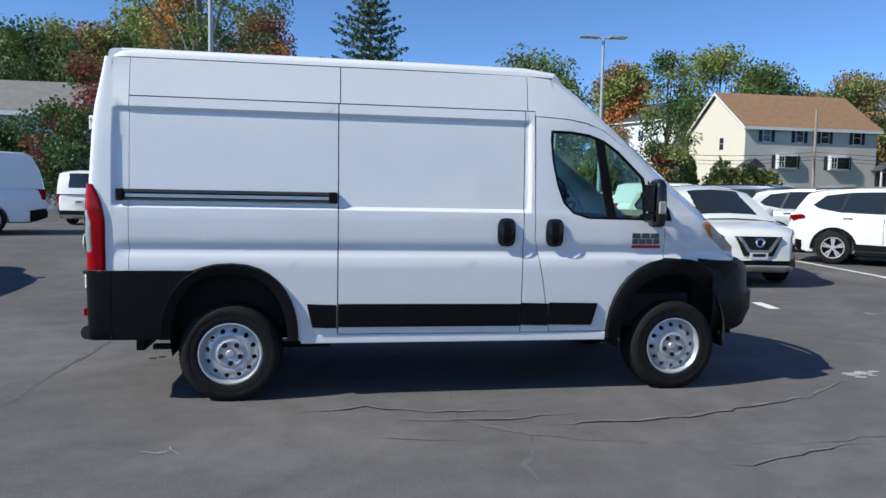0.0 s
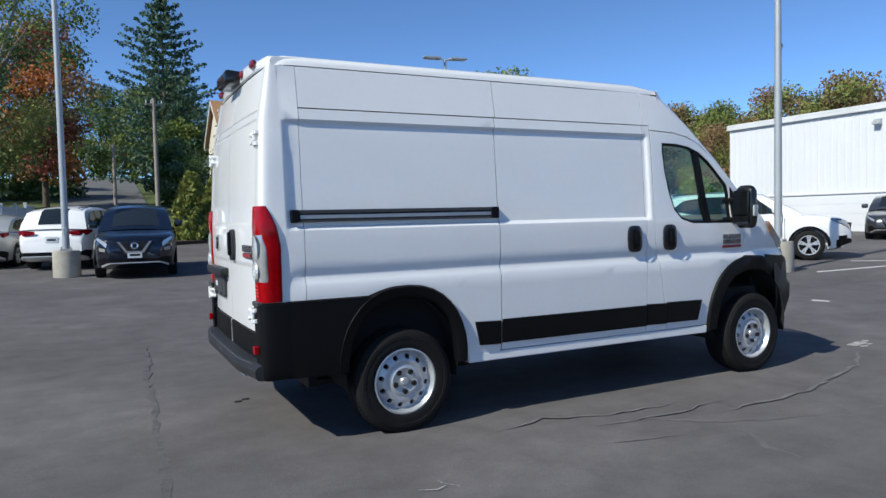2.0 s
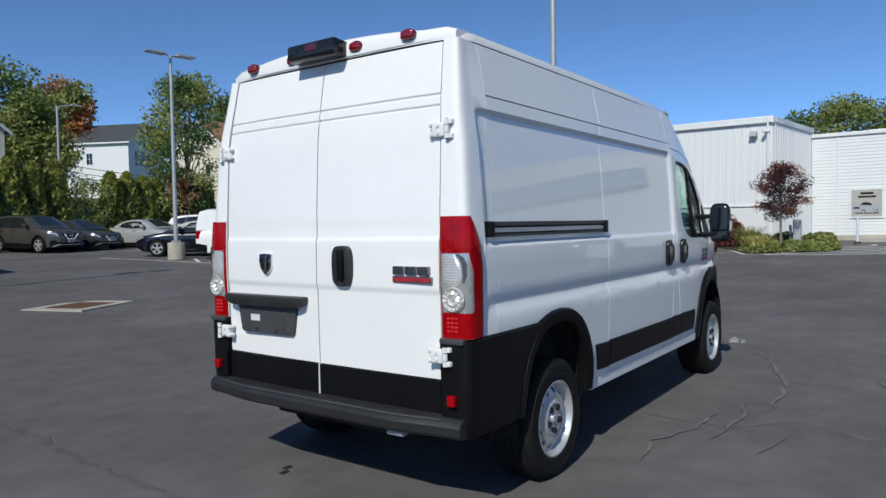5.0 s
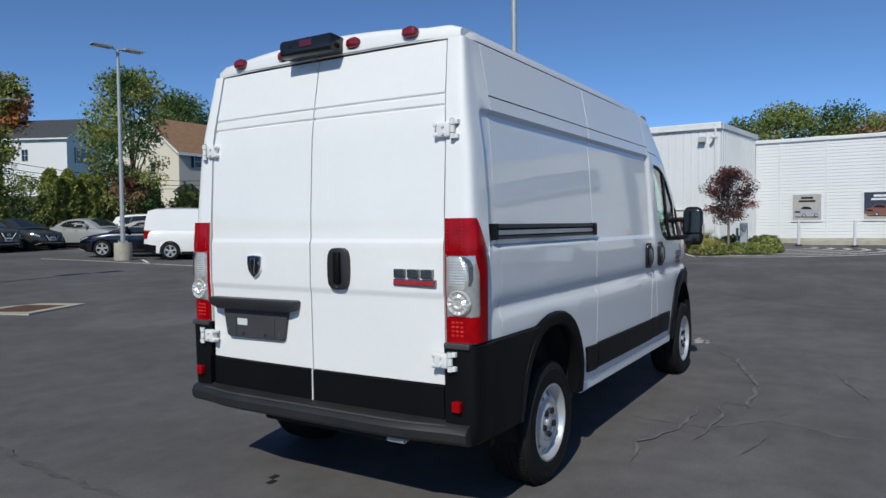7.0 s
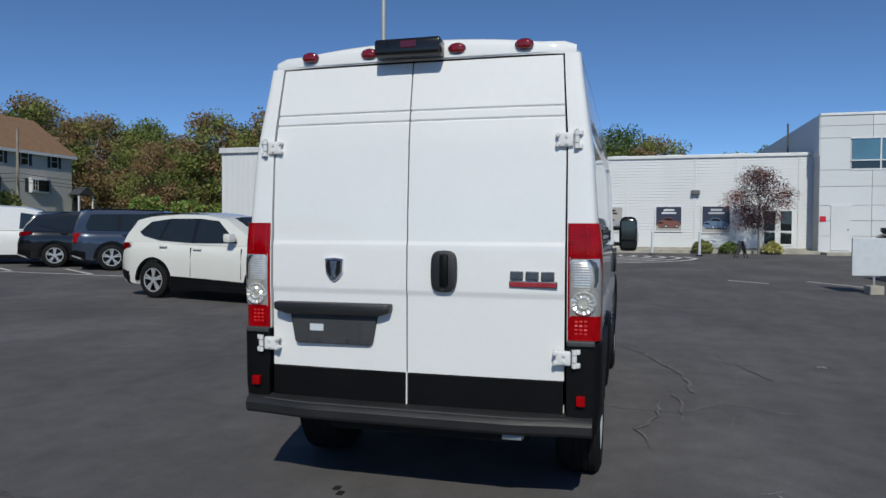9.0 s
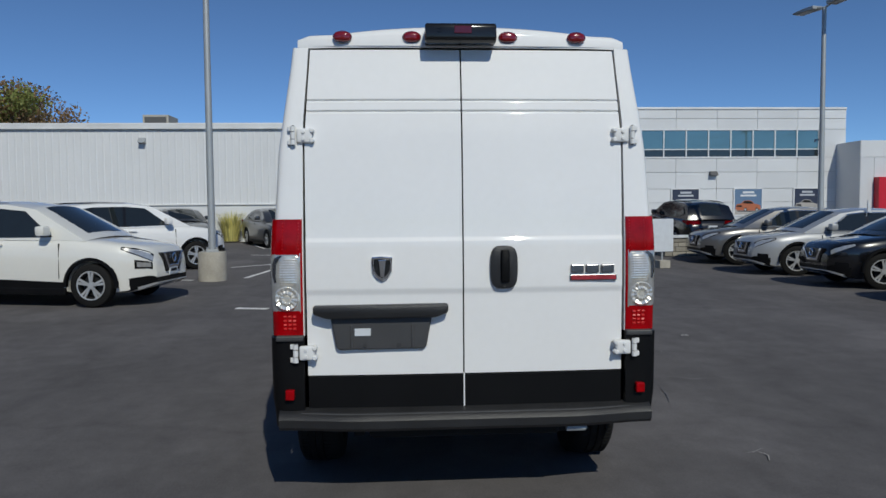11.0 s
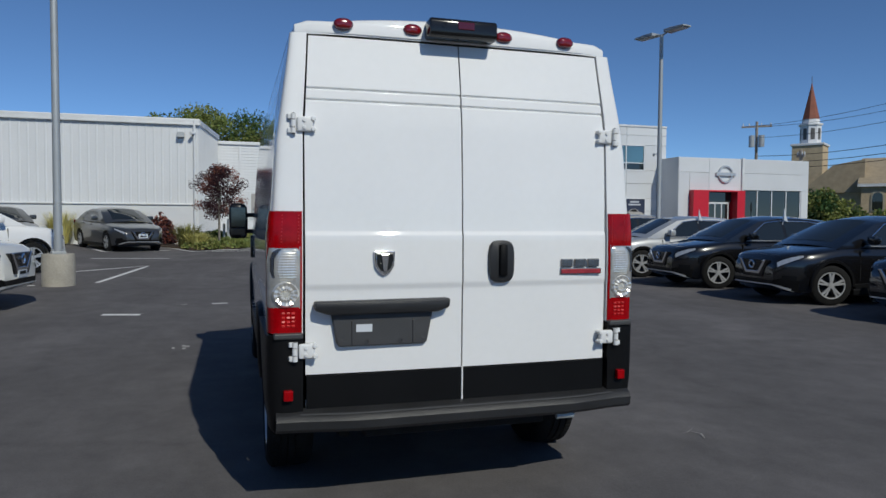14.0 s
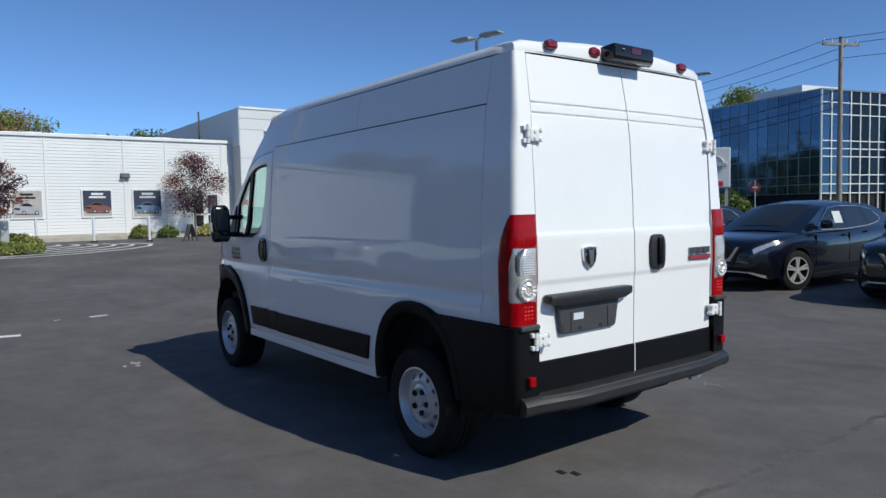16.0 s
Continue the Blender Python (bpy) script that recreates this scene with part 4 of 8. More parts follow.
for s in (-1, 1):
    part("leg", turned(box(s * 0.5 - 0.07, s * 0.5 + 0.07, -0.1, 0.1, 0.3, 2.3), pm), GALV, ps)
st = thing("stop_sign", "red octagonal road sign on a thin post", "sign")
sm = Matrix.Translation((18.2, -36.2, 0)) @ Matrix.Rotation(radians(120), 4, "Z")
part("face", turned(prism([(0.31 * math.cos(t), 2.5 + 0.31 * math.sin(t)) for t in [math.pi / 8 + math.pi / 4 * k for k in range(8)]], "x", -0.02, 0.02), sm), mat("sign_red", (0.16, 0.02, 0.025), 0.6), st)
part("lettering_bar", turned(box(0.02, 0.026, -0.16, 0.16, 2.46, 2.54), sm), PLATE, st)
part("post", turned(tube((0, 0, 0.3), (0, 0, 2.9), 0.03), sm), GALV, st)


# ---- painted lines, marks, drain, island ----
def draped(points, width, name="lot_line", material=LINE, lift=0.006, label="worn white parking line", kind="structure"):
    pts = []
    for (xa, ya), (xb, yb) in zip(points, points[1:]):
        n = max(2, int(math.hypot(xb - xa, yb - ya) / 0.6))
        pts += [(lerp(xa, xb, k / n), lerp(ya, yb, k / n)) for k in range(n)]
    pts.append(points[-1])
    rows = []
    for i, (x, y) in enumerate(pts):
        a, c = pts[max(i - 1, 0)], pts[min(i + 1, len(pts) - 1)]
        d = Vector((c[0] - a[0], c[1] - a[1])).normalized() * width / 2
        rows.append([(x + d.y * s, y - d.x * s, gz(x + d.y * s, y - d.x * s) + lift + (0 if abs(s) < 1 else 0)) for s in (-1, 1)])
    tagged(part(name, loft(rows), material), label, "line", kind=kind)


for pts in ([(26.0, 7.2), (21.5, 5.5), (21.95, 3.4)], [(25.1, 4.2), (21.3, 2.6), (22.7, 0.6)], [(18.35, 5.3), (18.2, 3.1)], [(14.1, 4.9), (15.6, 3.4), (11.5, 3.95)], [(11.2, 5.5), (11.1, 5.0)],
            [(10.4, 24.0), (10.7, 21.9), (11.13, 14.4), (11.26, 12.1), (11.57, 8.25), (11.24, 5.4)], [(12.1, 20.3), (11.2, 18.7)], [(12.3, 17.7), (11.35, 16.0)], [(12.6, 15.3), (11.4, 13.25)], [(12.6, 12.2), (11.5, 10.4)],
            [(15.7, -3.75), (15.35, -4.7)], [(16.6, -5.9), (15.6, -7.4)]):
    draped(pts, 0.11)
arc = [(21.4, 2.0), (21.6, 0.6), (22.2, -0.9), (23.2, -2.4), (24.4, -3.4), (25.6, -3.8), (26.8, -3.4)]
for k in range(6):
    draped([(lerp(x, 28.4, 0.13 * k), lerp(y, 0.8, 0.13 * k)) for x, y in arc], 0.17)
draped([(6.95, 3.09), (6.86, 2.55)], 0.16, label="short worn white mark")
draped([(7.95, 1.3), (7.9, 1.55)], 0.10, label="short worn white mark")
PALE = mat("pale_scuff", (0.40, 0.39, 0.37), 0.9, var=0.5, scale=14, fine=60)
rc = np.random.default_rng(9)
for cx, cy, r0 in ((4.24, 1.8, 0.14), (4.02, -3.24, 0.08), (7.9, 2.02, 0.09), (5.35, -0.75, 0.22)):
    q = bmesh.new()
    for k in range(7):
        a0, rr = rc.uniform(0, 6.28), r0 * rc.uniform(0.2, 1)
        px, py, s = cx + rr * math.cos(a0), cy + rr * math.sin(a0), r0 * rc.uniform(0.2, 0.5)
        q.faces.new([q.verts.new((px + s * math.cos(t) * rc.uniform(0.6, 1.2), py + s * 0.5 * math.sin(t) * rc.uniform(0.6, 1.2), gz(px, py) + 0.005)) for t in [k2 * 1.05 for k2 in range(6)]])
    tagged(part("paint_chip", q, PALE), "pale paint flakes stuck to the asphalt", "mark", kind="structure")
q = None
for cx, cy in ((-0.87, 0.45), (-0.80, 0.50)):
    q = box(cx - 0.03, cx + 0.03, cy - 0.02, cy + 0.02, gz(cx, cy), gz(cx, cy) + 0.012, 0.004, bm=q)
tagged(part("debris", q, DARK), "small dark scrap lying on the asphalt", "debris")

CRACK = mat("sealed_crack", (0.094, 0.089, 0.090), 0.9, var=0.5, scale=9, fine=60)
FAINT_CRACK = mat("faint_crack", (0.121, 0.114, 0.115), 0.9, var=0.3, scale=9, fine=60)
SCUFF = mat("pale_tyre_scuff", (0.148, 0.141, 0.143), 0.9, var=0.5, scale=6, fine=50)


def wander(points, width, material, name, label, seed, lift):
    """A thin wandering mark on the ground, of uneven width."""
    r = np.random.default_rng(seed)
    pts = []
    for (xa, ya), (xb, yb) in zip(points, points[1:]):
        n = max(3, int(math.hypot(xb - xa, yb - ya) / 0.12))
        pts += [(lerp(xa, xb, k / n), lerp(ya, yb, k / n)) for k in range(n)]
    rows = []
    for i, (x, y) in enumerate(pts):
        a, c = pts[max(i - 1, 0)], pts[min(i + 1, len(pts) - 1)]
        d = Vector((c[0] - a[0], c[1] - a[1])).normalized()
        x, y = x + r.normal(0, 0.018), y + r.normal(0, 0.018)
        w = width * r.uniform(0.25, 1.0) * min(1.0, 0.15 + i / 4, 0.15 + (len(pts) - 1 - i) / 4)
        rows.append([(x + d.y * q * w, y - d.x * q * w, gz(x, y) + lift) for q in (-0.5, 0.5)])
    tagged(part(name, loft(rows), material), label, "mark", kind="structure")


for k, (pts, w) in enumerate((
        ([(1.64, -0.88), (1.56, -1.54), (1.8, -1.78), (1.98, -1.93), (2.28, -2.03), (2.84, -2.18)], 0.06), ([(1.98, -1.93), (1.86, -2.43), (1.77, -2.86)], 0.09), ([(2.38, -1.36), (2.3, -2.0)], 0.02),
        ([(-1.36, 3.46), (-1.46, 1.67), (-1.52, -0.01), (-1.56, -1.08), (-1.58, -1.74), (-1.6, -2.9)], 0.07), ([(2.84, -2.18), (3.6, -2.3), (4.6, -2.2), (5.4, -2.5)], 0.05), ([(3.05, -3.0), (3.4, -3.35)], 0.09))):
    wander(pts, w, CRACK if k == 3 else FAINT_CRACK, "sealed_crack", "dark wandering crack in the asphalt", 300 + k, 0.009 if k == 3 else 0.003)
wander([(-0.39, -2.0), (-0.08, -1.99)], 0.034, PALE, "pale_scratch", "thin pale scratch in the asphalt", 340, 0.013)
wander([(-0.25, -1.88), (-0.14, -2.14)], 0.03, PALE, "pale_scratch", "thin pale scratch in the asphalt", 341, 0.013)
for k, (pts, w) in enumerate((
        ([(0.45, -1.33), (0.96, -1.24), (1.53, -1.42), (2.27, -1.39)], 0.035), ([(1.2, -1.55), (1.9, -1.62), (2.6, -1.5)], 0.03), ([(2.2, -1.75), (3.2, -1.7), (4.4, -1.35), (5.2, -0.9)], 0.05), ([(1.0, -1.9), (1.7, -2.05)], 0.03), ([(3.0, -2.6), (4.2, -2.3)], 0.035))):
    wander(pts, w, SCUFF, "tyre_scuff", "faint pale tyre scuff on the asphalt", 320 + k, 0.010)

dm = pose(2.70, 10.1, gz(2.7, 10.1), 0, 0, 25)
dr = thing("storm_drain", "rectangular iron drain grate in a concrete collar", "drain", dm, kind="structure")
q = None
for x0, x1, y0, y1 in ((-0.75, 0.75, -0.62, -0.42), (-0.75, 0.75, 0.42, 0.62), (-0.75, -0.52, -0.42, 0.42), (0.52, 0.75, -0.42, 0.42)):
    q = box(x0, x1, y0, y1, -0.05, 0.014, bm=q)
part("collar", q, CONCRETE, dr)
# no hollow here: a black slab paints the shade below the slats
part("pit", box(-0.52, 0.52, -0.42, 0.42, -0.05, 0.004), DARK, dr)
RUST = mat("rusty_iron", (0.12, 0.06, 0.035), 0.85, 0.2, var=0.3, scale=8)
bar0 = None
for k in range(12):
    x = -0.48 + 0.087 * k
    if bar0 is None:
        bar0 = part("grate_slat", box(-0.02, 0.02, -0.42, 0.42, 0.0, 0.012), RUST, dr)
        bar0.matrix_basis = Matrix.Translation((x, 0, 0))
    else:
        share(bar0, "grate_slat", Matrix.Translation((x, 0, 0)), dr)

MULCH = mat("dark_mulch", (0.055, 0.035, 0.022), 0.95, var=0.4, scale=6, bump=0.9, fine=40)
bed = prism([(22.0, 2.7), (22.6, 1.2), (24.5, 0.2), (27.0, 0.2), (30.5, 1.2), (31.5, 1.95), (26.15, 2.6), (26.15, 8.8), (25.55, 8.6), (25.55, 4.6), (23.6, 3.6)], "z", 0.2, 0.43, 0.05)
tagged(part("planting_bed", bed, MULCH), "raised mulch bed along the white hall", "planting bed", kind="structure")
bed = prism([(1.0, 27.5), (6.0, 30.0), (8.0, 31.6), (21.0, 33.8), (25.0, 35.2), (25.0, 38.5), (6.0, 35.0), (0.0, 30.0)], "z", 0.2, 0.66, 0.04)
tagged(part("hedge_bed", bed, MULCH), "strip of brown mulch under the hedge", "planting bed", kind="structure")
HILL_ROAD = mat("sunlit_road", (0.13, 0.13, 0.13), 0.9, var=0.12, scale=0.4, fine=30)
draped([(-2.2, 33.4), (-1.6, 40.0), (-0.8, 56.0), (0.0, 85.0), (0.4, 106.0)], 6.2, "hill_road", HILL_ROAD, 0.08, "pale asphalt road climbing the hill")
for k, (x, y) in enumerate(((28.3, -0.1), (27.8, -2.1), (26.7, -4.0))):
    b = thing("bollard", "slim white plastic bollard", "bollard", pose(x, y, gz(x, y) + 0.05), "bollards")
    part("post", tube((0, 0, 0), (0, 0, 1.02), 0.055, 0.05, 12, bm=lathe([(0.05, 1.02), (0.03, 1.06), (0.0, 1.07)], 12, "z")), PLATE, b, smooth=50)
    part("foot", lathe([(0.0, 0.05), (0.12, 0.05), (0.16, 0.0)], 14, "z"), BLACK_TRIM, b)
b = thing("a_frame_sign", "small black folding pavement sign", "sign", pose(26.46, -5.6, gz(26.46, -5.6), 0, 0, 10) @ Matrix.Scale(0.8, 4))
for s in (-1, 1):
    m = Matrix.Translation((0, s * 0.27, 0)) @ Matrix.Rotation(s * 0.28, 4, "X")
    board = part("board", turned(box(-0.26, 0.26, -0.010, 0.010, 0.22, 0.92, 0.004), m), VENT, b)
    for e in (-0.24, 0.24):
        part("leg", turned(box(e - 0.02, e + 0.02, -0.015, 0.015, 0.0, 0.95, 0.003), m), BLACK_TRIM, b)
b = thing("utility_box", "grey steel utility cabinet in the planting bed", "cabinet", pose(23.7, 1.35, 0.49))
part("cabinet", box(-0.12, 0.12, -0.13, 0.13, 0, 1.0, 0.03), GALV, b)
part("cabinet_post", tube((0.1, 0.24, 0), (0.1, 0.24, 0.8), 0.05, n=10), GALV, b)
# stone planter wall and a display board
STONE = mat("stacked_stone", (0.30, 0.28, 0.24), 0.9, var=0.25, scale=4, bump=0.6, obj=0.25)
wl = thing("stone_wall", "low stacked stone wall with a pale cap", "wall", pose(17.7, -8.13, gz(17.7, -8.13), 0, 0, -82))
part("wall_core", box(0.02, 2.48, -0.22, 0.22, 0, 0.60), DARK, wl)
for j in range(4):
    x = 0.0
    while x < 2.45:
        w = min(0.28 + 0.2 * ((j * 7 + int(x * 10)) % 3) / 2, 2.5 - x)
        part("stone", box(x + 0.006, x + w - 0.006, -0.25, 0.25, 0.15 * j + 0.005, 0.15 * j + 0.145, 0.012, 1), STONE, wl)
        x += w
part("cap_stone", box(-0.05, 2.55, -0.30, 0.30, 0.60, 0.68, 0.01), PLATE, wl)
b = thing("display_board", "white display board on a post in a concrete foot", "sign", pose(14.0, -6.67, gz(14.0, -6.67), 0, 0, 10))
part("board", box(-0.03, 0.03, -0.42, 0.42, 0.45, 1.35, 0.01), PLATE, b)
part("post", tube((0.02, -0.1, 0), (0.02, -0.1, 0.5), 0.03), GALV, b)
part("foot", box(-0.16, 0.16, -0.26, 0.06, 0, 0.22, 0.02), CONCRETE, b)
# white vinyl fence by the hill road
fn = thing("fence", "white vinyl fence with posts and panels", "fence")
pts = [(-15.0, 28.8), (-12.4, 29.0), (-9.8, 29.2), (-7.4, 29.4), (-5.3, 29.6), (-5.0, 32.4), (-4.8, 35.2), (-4.6, 38.0)]
for (xa, ya), (xb, yb) in zip(pts, pts[1:]):
    a = math.atan2(yb - ya, xb - xa)
    l = math.hypot(xb - xa, yb - ya)
    m = Matrix.Translation((xa, ya, gz(xa, ya))) @ Matrix.Rotation(a, 4, "Z")
    part("post", turned(box(-0.07, 0.07, -0.07, 0.07, 0, 1.95, 0.01), m), PLATE, fn)
    pan = part("panel", turned(box(0.07, l - 0.07, -0.02, 0.02, 0.1, 1.7), m), PLATE, fn)
    for z in (0.15, 1.7):
        part("rail", turned(box(0.05, l - 0.05, -0.04, 0.04, z, z + 0.12), m), PLATE, pan)
bn = thing("bench", "dark bench on the roadside lawn", "bench", pose(1.5, 43.0, gz(1.5, 43.0), 0, 0, 0))
part("seat", box(-0.7, 0.7, -0.22, 0.22, 0.42, 0.48), DARK, bn)
part("back", box(-0.7, 0.7, 0.2, 0.25, 0.5, 0.9), DARK, bn)
for s in (-1, 1):
    part("leg", box(s * 0.6 - 0.04, s * 0.6 + 0.04, -0.2, 0.25, 0, 0.45), DARK, bn)

# ---- parked cars ----
def wheel_mesh(r, w, rim, spokes):
    """Tyre, rim and brake of a car wheel; the axle lies along y, the outer face at -y."""
    tyre = lathe([(rim, -w * 0.42), (rim + 0.012, -w / 2), (r - 0.05, -w / 2), (r - 0.012, -w * 0.42), (r, -w * 0.25), (r, w * 0.25), (r - 0.03, w / 2), (rim, w / 2)], 28)
    barrel = lathe([(rim + 0.004, -w * 0.46), (rim - 0.02, -w * 0.45), (rim - 0.035, -w * 0.3), (rim - 0.04, w * 0.3), (rim, w * 0.4)], 28)
    rm = lathe([(rim + 0.006, -w * 0.45), (rim + 0.002, -w * 0.475), (rim - 0.016, -w * 0.465), (rim - 0.02, -w * 0.44)], 28)
    for k in range(spokes):
        a = 2 * math.pi * k / spokes
        for da in (-0.16, 0.16):
            s = prism([(-0.014, 0.03), (0.014, 0.03), (0.022, rim - 0.010), (-0.018, rim - 0.010)], "y", -w * 0.455, -w * 0.34)
            join(rm, turned(s, Matrix.Rotation(a + da * 0.9, 4, "Y")))
    lathe([(0.0, -w * 0.47), (0.055, -w * 0.46), (0.065, -w * 0.28), (0.0, -w * 0.2)], 16, bm=rm)
    disc = lathe([(0.0, -w * 0.08), (rim * 0.72, -w * 0.08), (rim * 0.72, 0.0), (0.0, 0.02)], 20)
    return tyre, rm, disc, barrel


CAR_SPECS = {
    # length, width, height, wheelbase, front overhang, tyre radius, profile of the lower top edge, cabin path, side windows
    "crossover": dict(L=4.65, W=1.84, H=1.69, wb=2.70, fo=0.95, r=0.36, clear=0.22,
        deck=[(0, 0.72), (0.06, 0.92), (0.25, 1.0), (1.15, 1.12), (2.4, 1.10), (3.9, 1.13), (4.45, 1.12), (4.58, 1.02), (4.65, 0.8)],
        cab=[(1.05, 1.09), (1.50, 1.34), (1.98, 1.60), (2.5, 1.675), (3.2, 1.68), (3.9, 1.63), (4.22, 1.56), (4.42, 1.28), (4.50, 1.10)],
        wins=[[(1.62, 1.15), (2.16, 1.57), (2.62, 1.61), (2.66, 1.13)], [(2.73, 1.13), (2.70, 1.61), (3.35, 1.60), (3.52, 1.16)], [(3.58, 1.17), (3.42, 1.59), (3.85, 1.53), (4.10, 1.32), (3.98, 1.25)]],
        rails=True),
    "low_crossover": dict(L=4.75, W=1.88, H=1.60, wb=2.76, fo=0.98, r=0.37, clear=0.20,
        deck=[(0, 0.68), (0.06, 0.86), (0.25, 0.94), (1.2, 1.07), (2.4, 1.06), (3.9, 1.12), (4.5, 1.10), (4.68, 1.0), (4.75, 0.8)],
        cab=[(1.10, 1.04), (1.58, 1.28), (2.10, 1.52), (2.6, 1.59), (3.2, 1.59), (3.9, 1.53), (4.28, 1.45), (4.50, 1.24), (4.60, 1.08)],
        wins=[[(1.70, 1.10), (2.26, 1.48), (2.68, 1.525), (2.72, 1.09)], [(2.79, 1.09), (2.76, 1.525), (3.42, 1.51), (3.58, 1.13)], [(3.64, 1.14), (3.48, 1.50), (3.92, 1.43), (4.16, 1.27), (4.04, 1.20)]],
        rails=False),
    "boxy": dict(L=4.80, W=1.87, H=1.80, wb=2.85, fo=0.90, r=0.38, clear=0.26,
        deck=[(0, 0.75), (0.05, 0.98), (0.2, 1.06), (1.2, 1.14), (2.4, 1.12), (4.6, 1.14), (4.74, 1.1), (4.8, 0.85)],
        cab=[(1.15, 1.12), (1.55, 1.40), (1.92, 1.68), (2.4, 1.76), (3.3, 1.78), (4.2, 1.77), (4.55, 1.70), (4.68, 1.36), (4.74, 1.10)],
        wins=[[(1.66, 1.18), (2.06, 1.62), (2.60, 1.67), (2.64, 1.16)], [(2.72, 1.16), (2.70, 1.67), (3.44, 1.67), (3.50, 1.16)], [(3.62, 1.17), (3.60, 1.66), (4.30, 1.65), (4.44, 1.30), (4.40, 1.18)]],
        rails=True),
    "sedan": dict(L=4.64, W=1.81, H=1.45, wb=2.70, fo=0.92, r=0.33, clear=0.18,
        deck=[(0, 0.58), (0.06, 0.74), (0.3, 0.82), (1.25, 0.98), (2.4, 0.97), (3.7, 1.02), (4.5, 1.04), (4.6, 0.98), (4.64, 0.72)],
        cab=[(1.15, 0.96), (1.62, 1.20), (2.05, 1.385), (2.5, 1.44), (3.0, 1.43), (3.5, 1.34), (3.95, 1.14), (4.10, 1.02)],
        wins=[[(1.75, 1.02), (2.20, 1.34), (2.60, 1.37), (2.64, 1.01)], [(2.71, 1.01), (2.68, 1.37), (3.15, 1.34), (3.42, 1.05)], [(3.46, 1.06), (3.24, 1.32), (3.44, 1.26), (3.66, 1.12)]],
        rails=False),
    "van": dict(L=4.73, W=1.73, H=1.86, wb=2.92, fo=0.86, r=0.32, clear=0.20,
        deck=[(0, 0.66), (0.05, 0.88), (0.2, 0.98), (0.85, 1.12), (2.0, 1.08), (4.6, 1.10), (4.7, 1.05), (4.73, 0.8)],
        cab=[(0.75, 1.08), (1.20, 1.42), (1.62, 1.72), (2.1, 1.82), (3.2, 1.85), (4.3, 1.84), (4.56, 1.78), (4.66, 1.4), (4.70, 1.08)],
        wins=[[(1.28, 1.16), (1.72, 1.60), (2.16, 1.66), (2.20, 1.13)]],
        rails=False),
    "high_van": dict(L=6.10, W=2.02, H=2.28, wb=3.70, fo=1.0, r=0.39, clear=0.30,
        deck=[(0, 0.9), (0.05, 1.15), (0.25, 1.25), (1.35, 1.38), (3.0, 1.30), (5.9, 1.3), (6.05, 1.25), (6.1, 0.9)],
        cab=[(1.3, 1.32), (1.75, 1.75), (2.2, 2.05), (2.7, 2.20), (3.5, 2.27), (5.5, 2.27), (5.72, 2.20), (5.92, 1.8), (6.02, 1.28)],
        wins=[[(1.85, 1.45), (2.25, 1.85), (2.75, 1.90), (2.78, 1.40)]],
        rails=False),
}


def car_section(sp, x):
    """Half width at x, rounded in plan at both ends."""
    L, W = sp["L"], sp["W"]
    f = 1 - (0.40 if "van" not in sp.get("kind", "") else 0.26) * max(0, 1 - x / 0.72) ** 2.1 - 0.20 * max(0, 1 - (L - x) / 0.45) ** 2.2
    return W / 2 * f


FLANK = [(0.0, 0.93), (0.06, 0.95), (0.25, 0.985), (0.52, 0.995), (0.66, 1.0), (0.80, 0.985), (0.93, 0.955), (1.0, 0.90)]
LINER_DARK = mat("dark_wheel_inner", (0.02, 0.02, 0.021), 0.5, 0.3)


def on_flank(sp, x, f, s, off):
    """A point on the body side at x from the nose, at a share f of its height, lifted off the sheet."""
    e = min(x, sp["L"] - x)
    bot = sp["clear"] + 0.16 * max(0, 1 - e / 0.5) ** 1.5
    top = max(curve(sp["deck"], x), bot + 0.2)
    ahead = off * max(0.25, 1 - e / 0.5) * (-1 if x < sp["L"] / 2 else 1)
    return (x + ahead, s * (car_section(sp, x) * curve(FLANK, f) + off), bot + (top - bot) * f)


def wrap(sp, f0, f1, reach, off, tail=False):
    """A band wrapped round the nose or the tail."""
    L = sp["L"]
    rows = []
    for s in (-1, 1):
        part_rows = []
        for k in range(7):
            e = reach * (1 - k / 6) ** 1.4
            x = L - e if tail else e
            part_rows.append([on_flank(sp, x, f, s, -0.03 if k == 0 else off) for f in (f0, lerp(f0, f1, 0.5), f1)])
        rows += part_rows if s < 0 else part_rows[::-1]
    return loft(rows)


